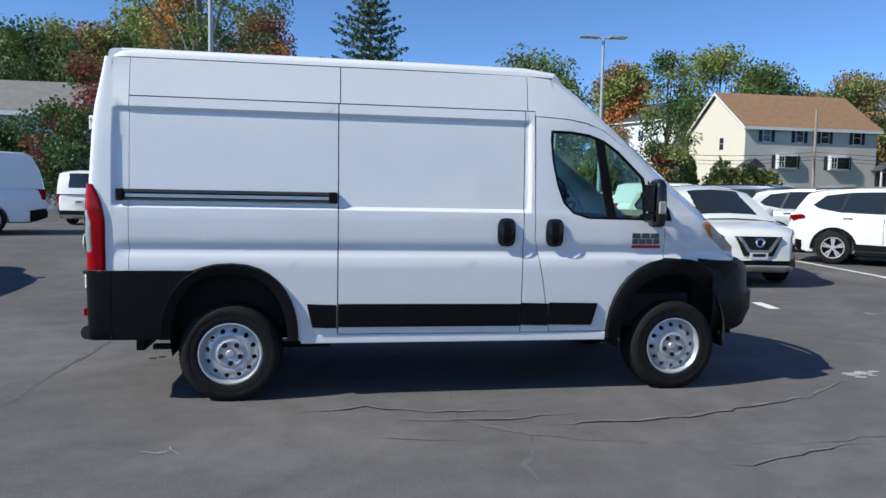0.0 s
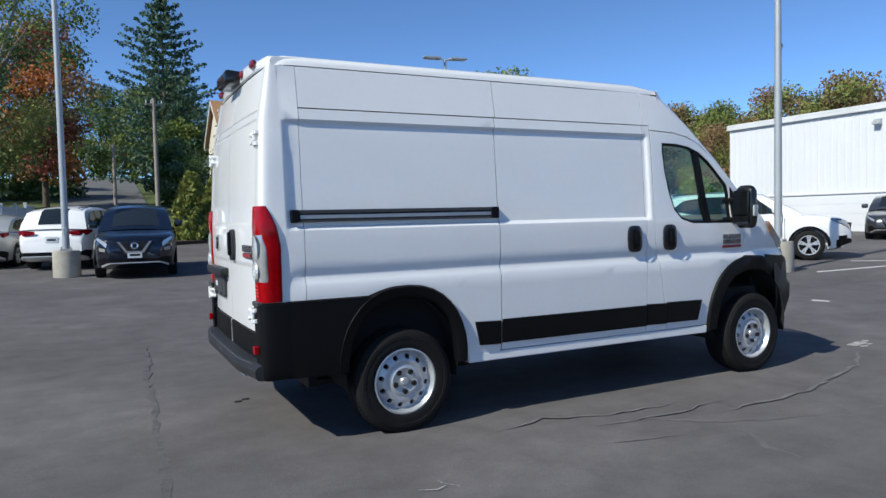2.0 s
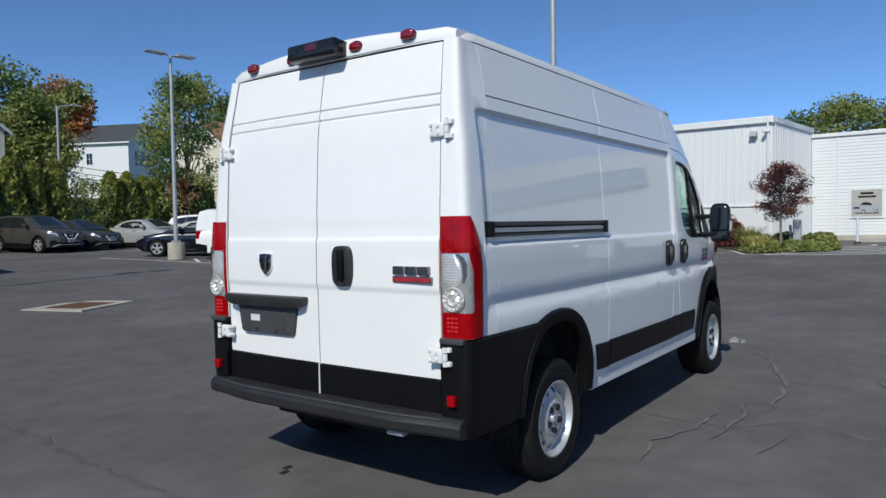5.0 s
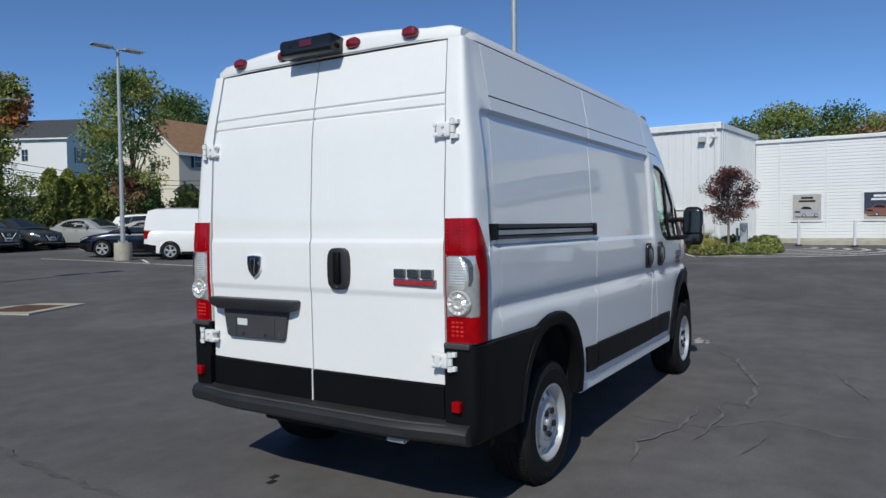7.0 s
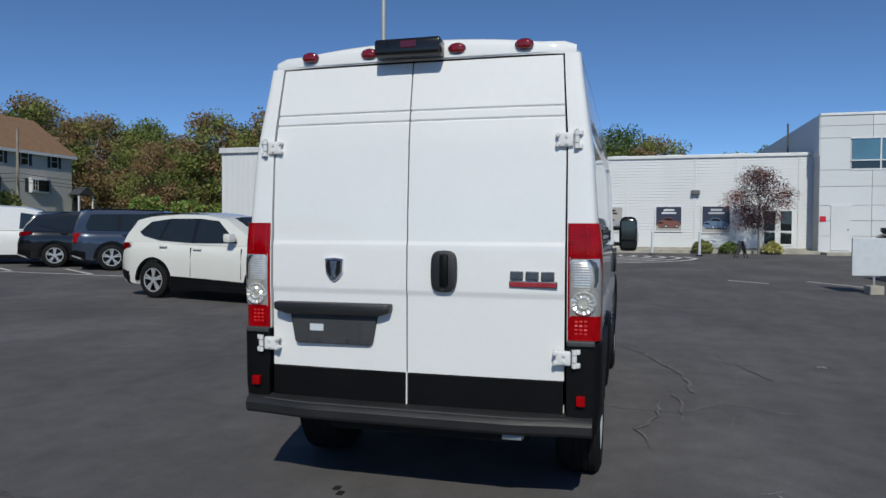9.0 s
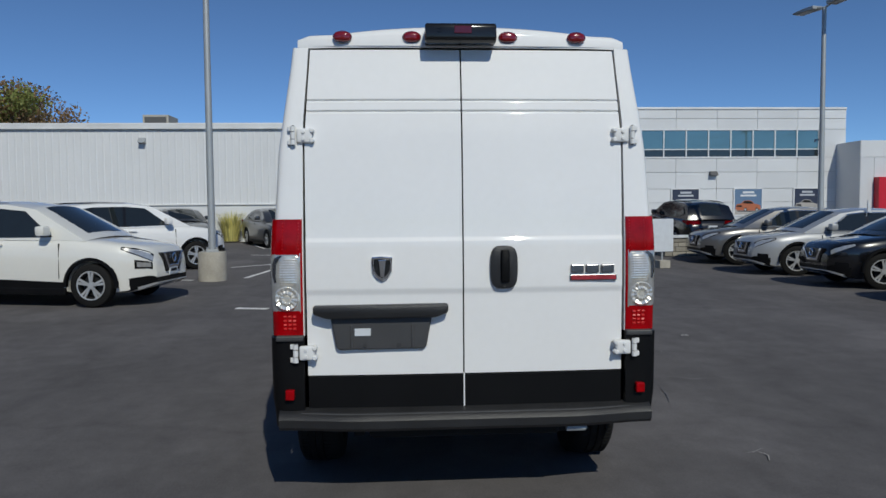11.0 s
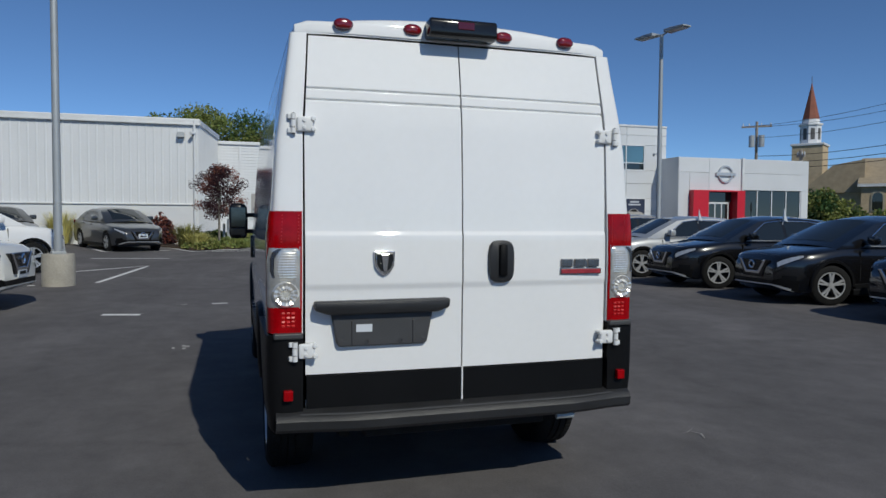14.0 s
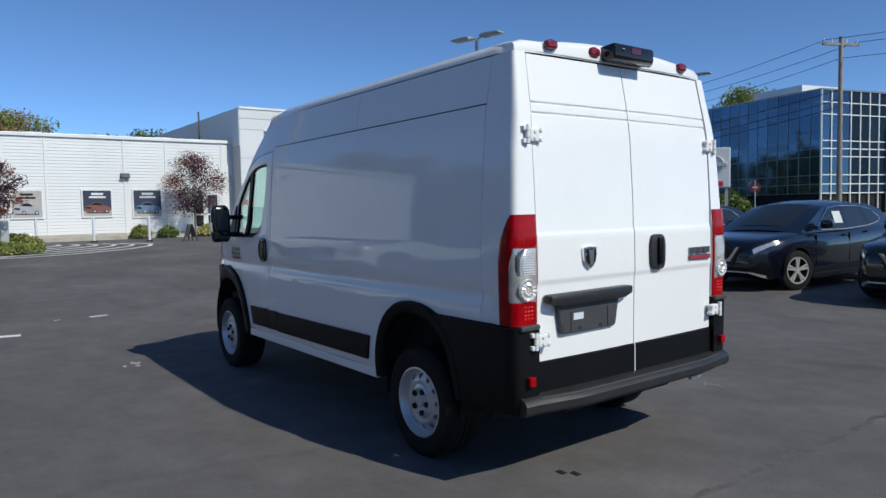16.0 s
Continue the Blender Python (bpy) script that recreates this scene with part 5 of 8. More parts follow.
def car_body_meshes(sp):
    L, W, wb, fo, r, c = sp["L"], sp["W"], sp["wb"], sp["fo"], sp["r"], sp["clear"]
    rings = []
    xs = [0, 0.03, 0.1, 0.22, 0.4, 0.6, 0.9, 1.2, 1.6, 2.0, 2.5, 3.0, 3.5, L - 1.0, L - 0.7, L - 0.45, L - 0.25, L - 0.1, L - 0.03, L]
    for x in sorted(set(xs)):
        w, top = car_section(sp, x), curve(sp["deck"], x)
        e = min(x, L - x)
        bot = c + (0.16 * max(0, 1 - e / 0.5) ** 1.5)
        top = max(top, bot + 0.2)
        h = top - bot
        half = [(0, bot), (w * 0.8, bot), (w * 0.95, bot + 0.04), (w * 0.985, bot + h * 0.25), (w * 0.995, bot + h * 0.52), (w, bot + h * 0.66), (w * 0.985, bot + h * 0.80), (w * 0.955, bot + h * 0.93), (w * 0.90, top - 0.012), (w * 0.62, top + 0.015), (0, top + 0.03)]
        rings.append([(x, -y, z) for y, z in half] + [(x, y, z) for y, z in reversed(half[1:-1])])
    body = loft(rings, closed=True, caps=True)
    cutter = None
    for wx in (fo, fo + wb):
        for s in (-1, 1):
            cyl = tube((wx, s * (W / 2 - 0.30), r), (wx, s * (W / 2 + 0.1), r), r + 0.055, n=28)
            cutter = join(cutter, cyl) if cutter else cyl
    body = cut(body, cutter)
    # cabin: a rounded strip over the top and two tumblehome sides
    cab, H = sp["cab"], sp["H"]
    z0, z1 = cab[0][1], max(z for _, z in cab)

    def hw(x, z):
        t = max(0, min(1, (z - z0) / (z1 - z0)))
        return car_section(sp, min(max(x, 0.6), L - 0.3)) * lerp(0.925, 0.74 if "van" not in sp.get("kind", "") else 0.86, t ** 1.3)
    js = [-1, -0.97, -0.85, -0.5, 0, 0.5, 0.85, 0.97, 1]
    path = []
    for (xa, za), (xb, zb) in zip(cab, cab[1:]):
        path += [(lerp(xa, xb, k / 3), lerp(za, zb, k / 3)) for k in range(3)]
    path.append(cab[-1])

    def strip(pts, inset, off):
        rows = []
        for i, (x, z) in enumerate(pts):
            a, b = pts[max(i - 1, 0)], pts[min(i + 1, len(pts) - 1)]
            n = Vector((-(b[1] - a[1]), 0, b[0] - a[0])).normalized()
            h = hw(x, z)
            rows.append([Vector((x, j * h * inset, z)) + n * (0.07 * (1 - abs(j) ** 2.2) - 0.05 + off) for j in js])
        return rows
    cabin = loft(strip(path, 1.0, 0.05 - 0.0))
    for s in (-1, 1):
        q = bmesh.new()
        q.faces.new([q.verts.new((x, s * hw(x, z), z)) for x, z in path] )
        bmesh.ops.triangulate(q, faces=q.faces[:])
        join(cabin, q)
    bmesh.ops.remove_doubles(cabin, verts=cabin.verts, dist=0.02)
    wins = []
    for poly in sp["wins"]:
        for s in (-1, 1):
            q = bmesh.new()
            outer = [q.verts.new((x, s * (hw(x, z) + 0.006), z)) for x, z in poly]
            inner = [q.verts.new((x, s * (hw(x, z) - 0.02), z)) for x, z in poly]
            q.faces.new(outer)
            for k in range(len(poly)):
                q.faces.new((outer[k], outer[(k + 1) % len(poly)], inner[(k + 1) % len(poly)], inner[k]))
            wins.append(q)
    iw = next(i for i, (x, z) in enumerate(path) if z > lerp(z0, z1, 0.86))
    ir = max(i for i, (x, z) in enumerate(path) if z > lerp(z0, z1, 0.84))
    pillars = []
    for A, B in zip(sp["wins"], sp["wins"][1:]):
        for s in (-1, 1):
            q = bmesh.new()
            q.faces.new([q.verts.new((x, s * (hw(x, z) + 0.004), z)) for x, z in (A[-1], A[2], B[1], B[0])])
            pillars.append(q)
    sp["pillars"] = pillars
    wins.append(loft(strip(path[1:iw + 1], 0.90, 0.057)))
    tail = [p for p in path[ir:] if p[1] > lerp(z0, z1, 0.22)]
    wins.append(loft(strip(tail, 0.82, 0.057)))
    return body, cabin, wins, hw




def car(kind, color, x, y, heading, label, grille=True, rim=STEEL, spokes=5, z=None, group="", split=False, flag=False, steer=0.0, paper=False):
    """A parked car, its centre at x, y, facing heading degrees from the x axis."""
    sp = CAR_SPECS[kind]
    sp["kind"] = kind
    L, W, wb, fo, r = sp["L"], sp["W"], sp["wb"], sp["fo"], sp["r"]
    a = radians(heading)
    base = thing("car" if "van" not in kind else "cargo_van", label, "car" if "van" not in kind else "van", pose(x, y, gz(x, y) if z is None else z, 0, 0, heading), group)
    # tilt to the ground
    gx = (gz(x + math.cos(a), y + math.sin(a)) - gz(x - math.cos(a), y - math.sin(a))) / 2
    base.matrix_basis = base.matrix_basis @ Matrix.Rotation(-math.atan(gx), 4, "Y")
    flip = Matrix.Translation((L / 2, 0, 0)) @ Matrix.Rotation(math.pi, 4, "Z")   # specs run from the nose backwards
    body, cabin, wins, hw = car_body_meshes(sp)
    bt = part("body", turned(body, flip), color, base, smooth=38)
    part("cabin", turned(cabin, flip), color, base, smooth=50)
    for k, q in enumerate(wins):
        part("window" if k < len(wins) - 2 else ("windscreen" if k == len(wins) - 2 else "rear_window"), turned(q, flip), CAR_GLASS, base, "dark tinted glass", smooth=40)
    for q in sp["pillars"]:
        part("pillar_trim", turned(q, flip), BLACK_GLOSS, base)
    # lower cladding, sills and bumpers
    c = sp["clear"]
    q = box(fo + r + 0.06, fo + wb - r - 0.06, -W / 2 - 0.006, W / 2 + 0.006, c - 0.02, c + 0.10, 0.02)
    part("sill", turned(q, flip), BLACK_TRIM, base)
    if kind in ("crossover", "low_crossover", "boxy"):   # black cladding low on the doors
        for s in (-1, 1):
            xa, xb, wz = fo + r + 0.10, fo + wb - r - 0.10, W / 2
            q = prism([(xa, c + 0.08), (xb, c + 0.08), (xb, c + 0.24), (lerp(xa, xb, 0.5), c + 0.22), (xa, c + 0.19)], "y", s * (wz * 0.93), s * (wz * 0.992 + 0.008), 0.006)
            part("door_cladding", turned(q, flip), BLACK_TRIM, base, "black plastic door cladding")
        for xd in (sp["wins"][0][-1][0] + 0.035, sp["wins"][0][0][0] - 0.14):
            for s in (-1, 1):
                q = box(xd - 0.004, xd + 0.004, s * (car_section(sp, xd) * 0.95), s * (car_section(sp, xd) * 0.999), c + 0.25, curve(sp["deck"], xd) - 0.07)
                part("door_seam", turned(q, flip), DARK, base)
    for xx, s in ((0, 1), (L, -1)):
        ww = car_section(sp, 0.12 if s > 0 else L - 0.1)
        if "van" in kind:
            part("bumper", turned(wrap(sp, 0.02, 0.36, 0.55, 0.012, s < 0), flip), BLACK_TRIM, base, smooth=40)
        else:
            part("bumper_insert", turned(wrap(sp, 0.02, 0.30, 0.42, 0.008, s < 0), flip), BLACK_TRIM, base, smooth=40)
            part("skid_strip", turned(wrap(sp, 0.0, 0.07, 0.30, 0.014, s < 0), flip), STEEL, base, "silver bumper strip", smooth=40)
    # wheel arches in dark cladding and the wheels
    tyre, rm, disc, barrel = wheel_mesh(r, 0.22, r * 0.66, spokes)
    first = None
    for wx in (fo, fo + wb):
        for s in (-1, 1):
            arc = []
            for k in range(15):
                th = math.pi * (-0.02 + 1.04 * k / 14)
                arc.append([(wx + (r + d) * math.cos(th), s * (W / 2 * 0.985 + o), r + (r + d) * math.sin(th)) for d, o in ((0.05, -0.05), (0.05, 0.016), (0.10, 0.016), (0.115, -0.01))])
            if kind != "sedan":
                part("arch_trim", turned(loft(arc), flip), BLACK_TRIM if "van" not in kind else color, base, smooth=40)
            m = flip @ Matrix.Translation((wx, s * (W / 2 - 0.115), r)) @ Matrix.Rotation(radians(steer if wx == fo else 0), 4, "Z") @ Matrix.Rotation(math.pi if s > 0 else 0, 4, "Z")
            if first is None:
                t = part("wheel", tyre, RUBBER, base, smooth=35)
                first = (t, part("rim", rm, rim, t, smooth=30), part("brake_disc", disc, LINER_DARK, t), part("rim_barrel", barrel, LINER_DARK, t))
                t.matrix_basis = m
            else:
                t = share(first[0], "wheel", m, base)
                for o, nm in zip(first[1:], ("rim", "brake_disc", "rim_barrel")):
                    share(o, nm, Matrix(), t)
    # lamps, grille, plates, mirrors, handles
    deck = lambda xx: curve(sp["deck"], xx)
    for s in (-1, 1):
        xs = [0.05 + 0.06 * j for j in range(8)]
        q = loft([[on_flank(sp, x, lerp(0.72, 0.91, j / 7), s, 0.004), on_flank(sp, x, 0.965, s, 0.002)] for j, x in enumerate(xs)])
        hl = part("headlight", turned(q, flip), BLACK_GLOSS, base, "dark headlight housing", smooth=40)
        q = loft([[on_flank(sp, x, lerp(0.74, 0.905, j / 6), s, 0.009), on_flank(sp, x, lerp(0.91, 0.95, j / 6), s, 0.007)] for j, x in enumerate(xs[:7])])
        part("lens", turned(q, flip), CLEAR_LENS, hl, smooth=40)
        if split:
            q = loft([[on_flank(sp, x, 0.50, s, 0.004), on_flank(sp, x, 0.70, s, 0.004)] for x in (0.05, 0.10, 0.16, 0.22, 0.27)])
            lo = part("lower_headlight", turned(q, flip), BLACK_GLOSS, base, "lower lamp in a dark housing", smooth=40)
            q = loft([[on_flank(sp, x, 0.54, s, 0.010), on_flank(sp, x, 0.66, s, 0.010)] for x in (0.07, 0.12, 0.18, 0.24)])
            part("lens", turned(q, flip), CLEAR_LENS, lo, smooth=40)
        else:
            q = loft([[on_flank(sp, x, 0.30, s, 0.004), on_flank(sp, x, 0.42, s, 0.004)] for x in (0.10, 0.16, 0.22, 0.30)])
            part("fog_lamp_recess", turned(q, flip), BLACK_TRIM, base, smooth=40)
        w2 = car_section(sp, L - 0.08)
        zt = deck(L - 0.25) - 0.05
        if kind in ("boxy", "van", "high_van"):
            q = box(L - 0.30, L - 0.035, s * (w2 * 0.86), s * (w2 * 1.045), zt - 0.28, zt + 0.02, 0.02)
        else:
            q = loft([[(L - 0.01, s * w2 * 0.52, zt - 0.09), (L - 0.015, s * w2 * 0.52, zt)], [(L - 0.03, s * w2 * 0.85, zt - 0.13), (L - 0.05, s * w2 * 0.85, zt + 0.01)], [(L - 0.16, s * car_section(sp, L - 0.16) * 1.006, zt - 0.12), (L - 0.16, s * car_section(sp, L - 0.16) * 1.0, zt + 0.02)], [(L - 0.40, s * car_section(sp, L - 0.4) * 1.004, zt - 0.04), (L - 0.40, s * car_section(sp, L - 0.4) * 0.995, zt + 0.02)]])
            bmesh.ops.solidify(q, geom=q.faces[:], thickness=0.02)
        part("tail_light", turned(q, flip), RED_LENS, base)
        xm = sp["wins"][0][0][0] + 0.05
        zm = sp["wins"][0][0][1] + 0.05
        q = box(xm - 0.06, xm + 0.10, s * (W / 2 - 0.03), s * (W / 2 + 0.17), zm - 0.03, zm + 0.13, 0.035)
        part("wing_mirror", turned(q, flip), color, base, smooth=40)
        for k, wn in enumerate(sp["wins"][:2]):
            xh, zh = wn[-1][0] - 0.22, wn[-1][1] - 0.13
            q = box(xh, xh + 0.19, s * (car_section(sp, xh) * 0.985 - 0.01), s * (car_section(sp, xh) * 0.985 + 0.03), zh, zh + 0.03, 0.008)
            part("door_handle", turned(q, flip), color, base)
    zg = deck(0.1)
    if grille:
        w1 = car_section(sp, 0.05)
        q = prism([(-w1 * 0.66, zg - 0.05), (w1 * 0.66, zg - 0.05), (w1 * 0.42, zg - 0.38), (-w1 * 0.42, zg - 0.38)], "x", -0.022, 0.06, 0.012)
        gr = part("grille", turned(q, flip), BLACK_GLOSS, base)
        vee = [(-0.62, -0.05), (-0.52, -0.05), (-0.26, -0.27), (0.26, -0.27), (0.52, -0.05), (0.62, -0.05), (0.32, -0.32), (-0.32, -0.32)]
        part("chrome_strip", turned(prism([(w1 * u, zg + v) for u, v in vee], "x", -0.036, 0.0, 0.006), flip), CHROME, base, "chrome grille strip")
        q = lathe([(0.050, -0.012), (0.066, -0.02), (0.082, -0.012), (0.082, 0.01), (0.05, 0.01)], 20)
        part("badge", turned(q, flip @ Matrix.Translation((-0.035, 0, zg - 0.15)) @ Matrix.Rotation(radians(-90), 4, "Z")), CHROME, gr)
    for xx, s, zz in ((-0.035, 1, sp["clear"] + 0.28), (L + 0.012, -1, deck(L - 0.25) - 0.36))[1 if kind == "low_crossover" else 0:]:
        q = box(xx, xx + s * 0.02, -0.155, 0.155, zz, zz + 0.155, 0.004)
        plate = part("number_plate", turned(q, flip), PLATE, base, "white plate with plain bars")
        q = box(xx - 0.003 * s, xx + s * 0.004, -0.11, 0.11, zz + 0.05, zz + 0.10)
        part("plate_bar", turned(q, flip), DARK, plate)
    if kind == "low_crossover":      # bright trim under the windows, a pennant clipped to one of them
        for s in (-1, 1):
            line = [sp["wins"][0][0], sp["wins"][0][-1], sp["wins"][1][-1], sp["wins"][2][-1], sp["wins"][2][-2], sp["wins"][2][2]]
            q = pipe([(xa, s * (hw(xa, za) + 0.008), za - 0.012) for xa, za in line], 0.009, 5)
            part("window_trim", turned(q, flip), STEEL, base, "bright window trim")
            over = [sp["wins"][0][0], sp["wins"][0][1], sp["wins"][0][2], sp["wins"][1][1], sp["wins"][1][2], sp["wins"][2][1], sp["wins"][2][2], sp["wins"][2][3]]
            rows = []
            for i, (xa, za) in enumerate(over):
                rows.append([(xa - 0.012, s * (hw(xa, za) + 0.008), za + 0.004), (xa - 0.014, s * (hw(xa, za) + 0.014), za + 0.012), (xa - 0.018, s * (hw(xa, za) + 0.006), za + 0.026)])
            part("window_trim", turned(loft(rows), flip), CHROME, base, "bright arched window trim")
    if flag:
        xf, zf = 2.72, 1.50
        yf = hw(xf, zf) + 0.02
        stick = part("flag_stick", turned(tube((xf, -yf, zf - 0.05), (xf, -yf - 0.05, zf + 0.34), 0.008, n=6), flip), PLATE, base)
        part("pennant", turned(prism([(xf + 0.0, zf + 0.06), (xf + 0.0, zf + 0.34), (xf + 0.10, zf + 0.02)], "y", -yf - 0.055, -yf - 0.045), flip), PLATE, stick, "small white pennant")
    if paper:       # a price sheet behind the side window
        xf, za, zb = 2.36, 1.20, 1.43
        q = loft([[(x, -hw(x, z) - 0.010, z) for x in (xf, xf + 0.30)] for z in (za, lerp(za, zb, 0.5), zb)])
        part("window_paper", turned(q, flip), PLATE, base, "white price sheet")
    if sp["rails"]:
        for s in (-1, 1):
            xa, xb = sp["cab"][3][0] - 0.1, sp["cab"][-3][0] - 0.1
            zz = sp["H"] + 0.01
            pts = [(lerp(xa, xb, k / 8), s * W / 2 * 0.60, zz - 0.03 + 0.035 * math.sin(math.pi * k / 8) ** 0.4) for k in range(9)]
            part("roof_rail", turned(pipe(pts, 0.016, 8), flip), BLACK_TRIM, base, smooth=50)
    return base



PEARL = paint("pearl_white", (0.76, 0.75, 0.70))
SILVER = paint("silver_paint", (0.40, 0.41, 0.42), 0.4, 0.2)
GREY = paint("grey_paint", (0.055, 0.058, 0.063), 0.3, 0.4)
BLACK = mat("black_paint", (0.006, 0.006, 0.007), 0.25, 0.2, var=0.03, coat=1.0, spec=0.5)
NAVY = mat("navy_black_paint", (0.004, 0.006, 0.014), 0.25, 0.2, var=0.03, coat=1.0, spec=0.5)
RED = paint("red_paint", (0.20, 0.006, 0.012), 0.3, 0.2)
BLUE = paint("slate_blue_paint", (0.045, 0.06, 0.095), 0.3, 0.4)
BROWN = paint("brown_grey_paint", (0.09, 0.085, 0.08), 0.3, 0.4)
TAUPE = paint("gun_grey_paint", (0.17, 0.165, 0.16), 0.3, 0.5)

LOT, ROW, SALE = "cars in the lot", "cars parked at an angle", "cars in the display row"
car("crossover", PEARL, 8.1, 6.7, -97, "pearl white crossover with black wheel arches on asphalt", group=LOT, split=True)
car("crossover", WHITE, 13.45, 7.3, -49, "white crossover with silver wheels parked beside a lamp post", group=ROW)
car("crossover", SILVER, 14.2, 10.4, -50, "silver crossover parked in an angled bay", group=ROW)
car("boxy", BLUE, 14.2, 13.2, -50, "slate blue boxy off-road car with roof rails", group=ROW)
car("crossover", BLACK, 14.4, 15.5, -50, "black small crossover with silver wheels in an angled bay", group=ROW)
car("van", WHITE, 14.0, 18.6, -50, "small white cargo van parked in an angled bay", group=ROW, grille=False)
car("sedan", NAVY, 13.6, 22.2, 132, "dark navy saloon backed into an angled bay", group=ROW)
car("sedan", GREY, 13.6, 32.0, -80, "dark grey saloon parked before the hedge", group=LOT)
car("sedan", SILVER, 16.8, 31.0, -78, "silver saloon parked before the hedge", group=LOT)
car("crossover", WHITE, 20.0, 30.2, -55, "white crossover parked before the hedge", group=LOT)
car("crossover", BROWN, 11.3, 31.4, -78, "dark brown-grey sport utility car before the hedge", group=LOT)
car("boxy", RED, 3.1, 21.3, 84, "red sport utility car with a chrome tail strip", group=LOT)
car("crossover", NAVY, -0.8, 14.6, -95, "dark navy crossover with a chrome grille strip", group=LOT, split=True)
car("crossover", WHITE, -2.2, 18.2, 74, "white crossover parked behind a lamp post", group=LOT)
car("sedan", SILVER, -4.35, 19.6, 76, "silver saloon parked before a white fence", group=LOT)
car("van", WHITE, -7.3, 21.8, 80, "small white cargo van with a dark rear window", group=LOT)
# stays out of view; added so that its shadow falls across the asphalt
car("crossover", GREY, -6.4, 5.0, 95, "unseen dark grey crossover added for the shadow it casts", group=LOT)
car("high_van", WHITE, -10.4, 15.0, 205, "large plain white cargo van with steel wheels", group=LOT)
for k, (cx, col, kd, lb) in enumerate([(14.95, TAUPE, "low_crossover", "gun-grey crossover in the display row"), (11.94, SILVER, "low_crossover", "silver crossover in the display row"), (8.85, BLACK, "low_crossover", "black crossover with silver wheels in the display row"), (5.75, BLACK, "low_crossover", "black crossover with a chrome grille strip"), (2.66, NAVY, "low_crossover", "blue-black crossover with a paper in its side window"), (-0.5, BLACK, "low_crossover", "black crossover at the end of the display row")]):
    car(kd, col, cx + 0.73, -10.8 if k < 5 else -10.5, 86, lb, group=SALE, flag=0 < k < 4, steer=-16, paper=k == 4)
car("crossover", BLACK, 21.0, -10.3, 0, "black crossover loaded with a white board on its roof", group=LOT)
car("sedan", GREY, 23.3, 5.3, 208, "dark grey saloon parked before the white building", group=LOT)
car("sedan", GREY, 23.5, 9.2, 208, "dark grey saloon beside a grass tuft", group=LOT)

# ---- the white panel van ----
SIDE = [(0.40, 0.965), (0.47, 0.985), (0.60, 0.995), (0.75, 1.0), (0.95, 1.005), (1.03, 1.008), (1.085, 0.986), (1.105, 0.985), (1.155, 1.001), (1.20, 1.003), (1.38, 1.003), (1.42, 0.999), (1.90, 0.969), (2.06, 0.956), (2.10, 0.951), (2.17, 0.940), (2.42, 0.893), (2.6, 0.86)]
PLAN = [(-1.0, 1.0), (2.5, 1.0), (3.0, 0.992), (3.4, 0.972), (3.7, 0.935), (3.95, 0.875), (4.15, 0.79), (4.30, 0.68), (4.40, 0.55)]


def soft(a, b, v):
    t = max(0.0, min(1.0, (v - a) / (b - a)))
    return t * t * (3 - 2 * t)


def half_width(x, z, s):
    y = curve(SIDE, z) * curve(PLAN, x)
    if x < -0.62:   # the crease fades out towards the tail
        y = lerp(curve([(0.4, 0.965), (0.6, 0.995), (1.4, 1.002), (1.9, 0.969), (2.42, 0.893)], z), y, soft(-0.80, -0.70, x))
    if s < 0:       # pressed-in panels of the sliding-door side
        y -= 0.020 * soft(-0.790, -0.755, x) * (1 - soft(2.205, 2.235, x)) * soft(1.392, 1.418, z) * (1 - soft(2.072, 2.098, z))
    if x > 2.3:     # cab narrows a little at the window line
        y -= 0.02 * soft(2.3, 3.0, x) * soft(1.3, 1.5, z)
    return y


def tail_x(z):
    return curve([(0.40, -0.955), (0.72, -0.960), (1.12, -0.966), (1.20, -0.971), (1.43, -0.970), (1.60, -0.960), (2.0, -0.938), (2.10, -0.928), (2.42, -0.868), (2.6, -0.84)], z)


def door_x(y, z):
    """Rear door surface: leaning sheet, a soft step under the handles and two rounded grooves."""
    x = curve([(0.40, -0.955), (0.72, -0.960), (1.12, -0.966), (1.15, -0.966), (1.60, -0.960), (2.0, -0.938), (2.17, -0.915), (2.42, -0.868), (2.6, -0.84)], z)
    x -= 0.009 * soft(1.148, 1.192, z) * (1 - soft(1.425, 1.456, z))
    for zc in GROOVES:
        x += 0.011 * math.exp(-((z - zc) / 0.0048) ** 2)
    return x + 0.018 * (abs(y) / 0.85) ** 2.5


GROOVES = (2.104, 2.1615)
SIDE_X = [-0.79, -0.772, -0.755] + [k * 0.09 for k in range(-7, 25)] + [2.205, 2.22, 2.235] + [2.3 + k * 0.075 for k in range(28)]
SIDE_Z = [0.45, 0.5, 0.6, 0.75, 0.95, 1.03, 1.06, 1.085, 1.105, 1.13, 1.155, 1.2, 1.3, 1.38, 1.392, 1.405, 1.418, 1.5, 1.6, 1.7, 1.8, 1.9, 2.0, 2.06, 2.072, 2.085, 2.098, 2.17, 2.25, 2.33, 2.40]
REAR_Y = [k * 0.085 for k in range(-10, 11)]
REAR_Z = sorted([0.72, 0.9, 1.05, 1.12] + [1.148 + 0.0055 * k for k in range(9)] + [1.3, 1.4] + [1.425 + 0.00445 * k for k in range(8)] + [1.52, 1.6, 1.7, 1.8, 1.9, 2.0] + [zc + 0.0024 * k for zc in GROOVES for k in range(-6, 7)] + [2.25, 2.33])


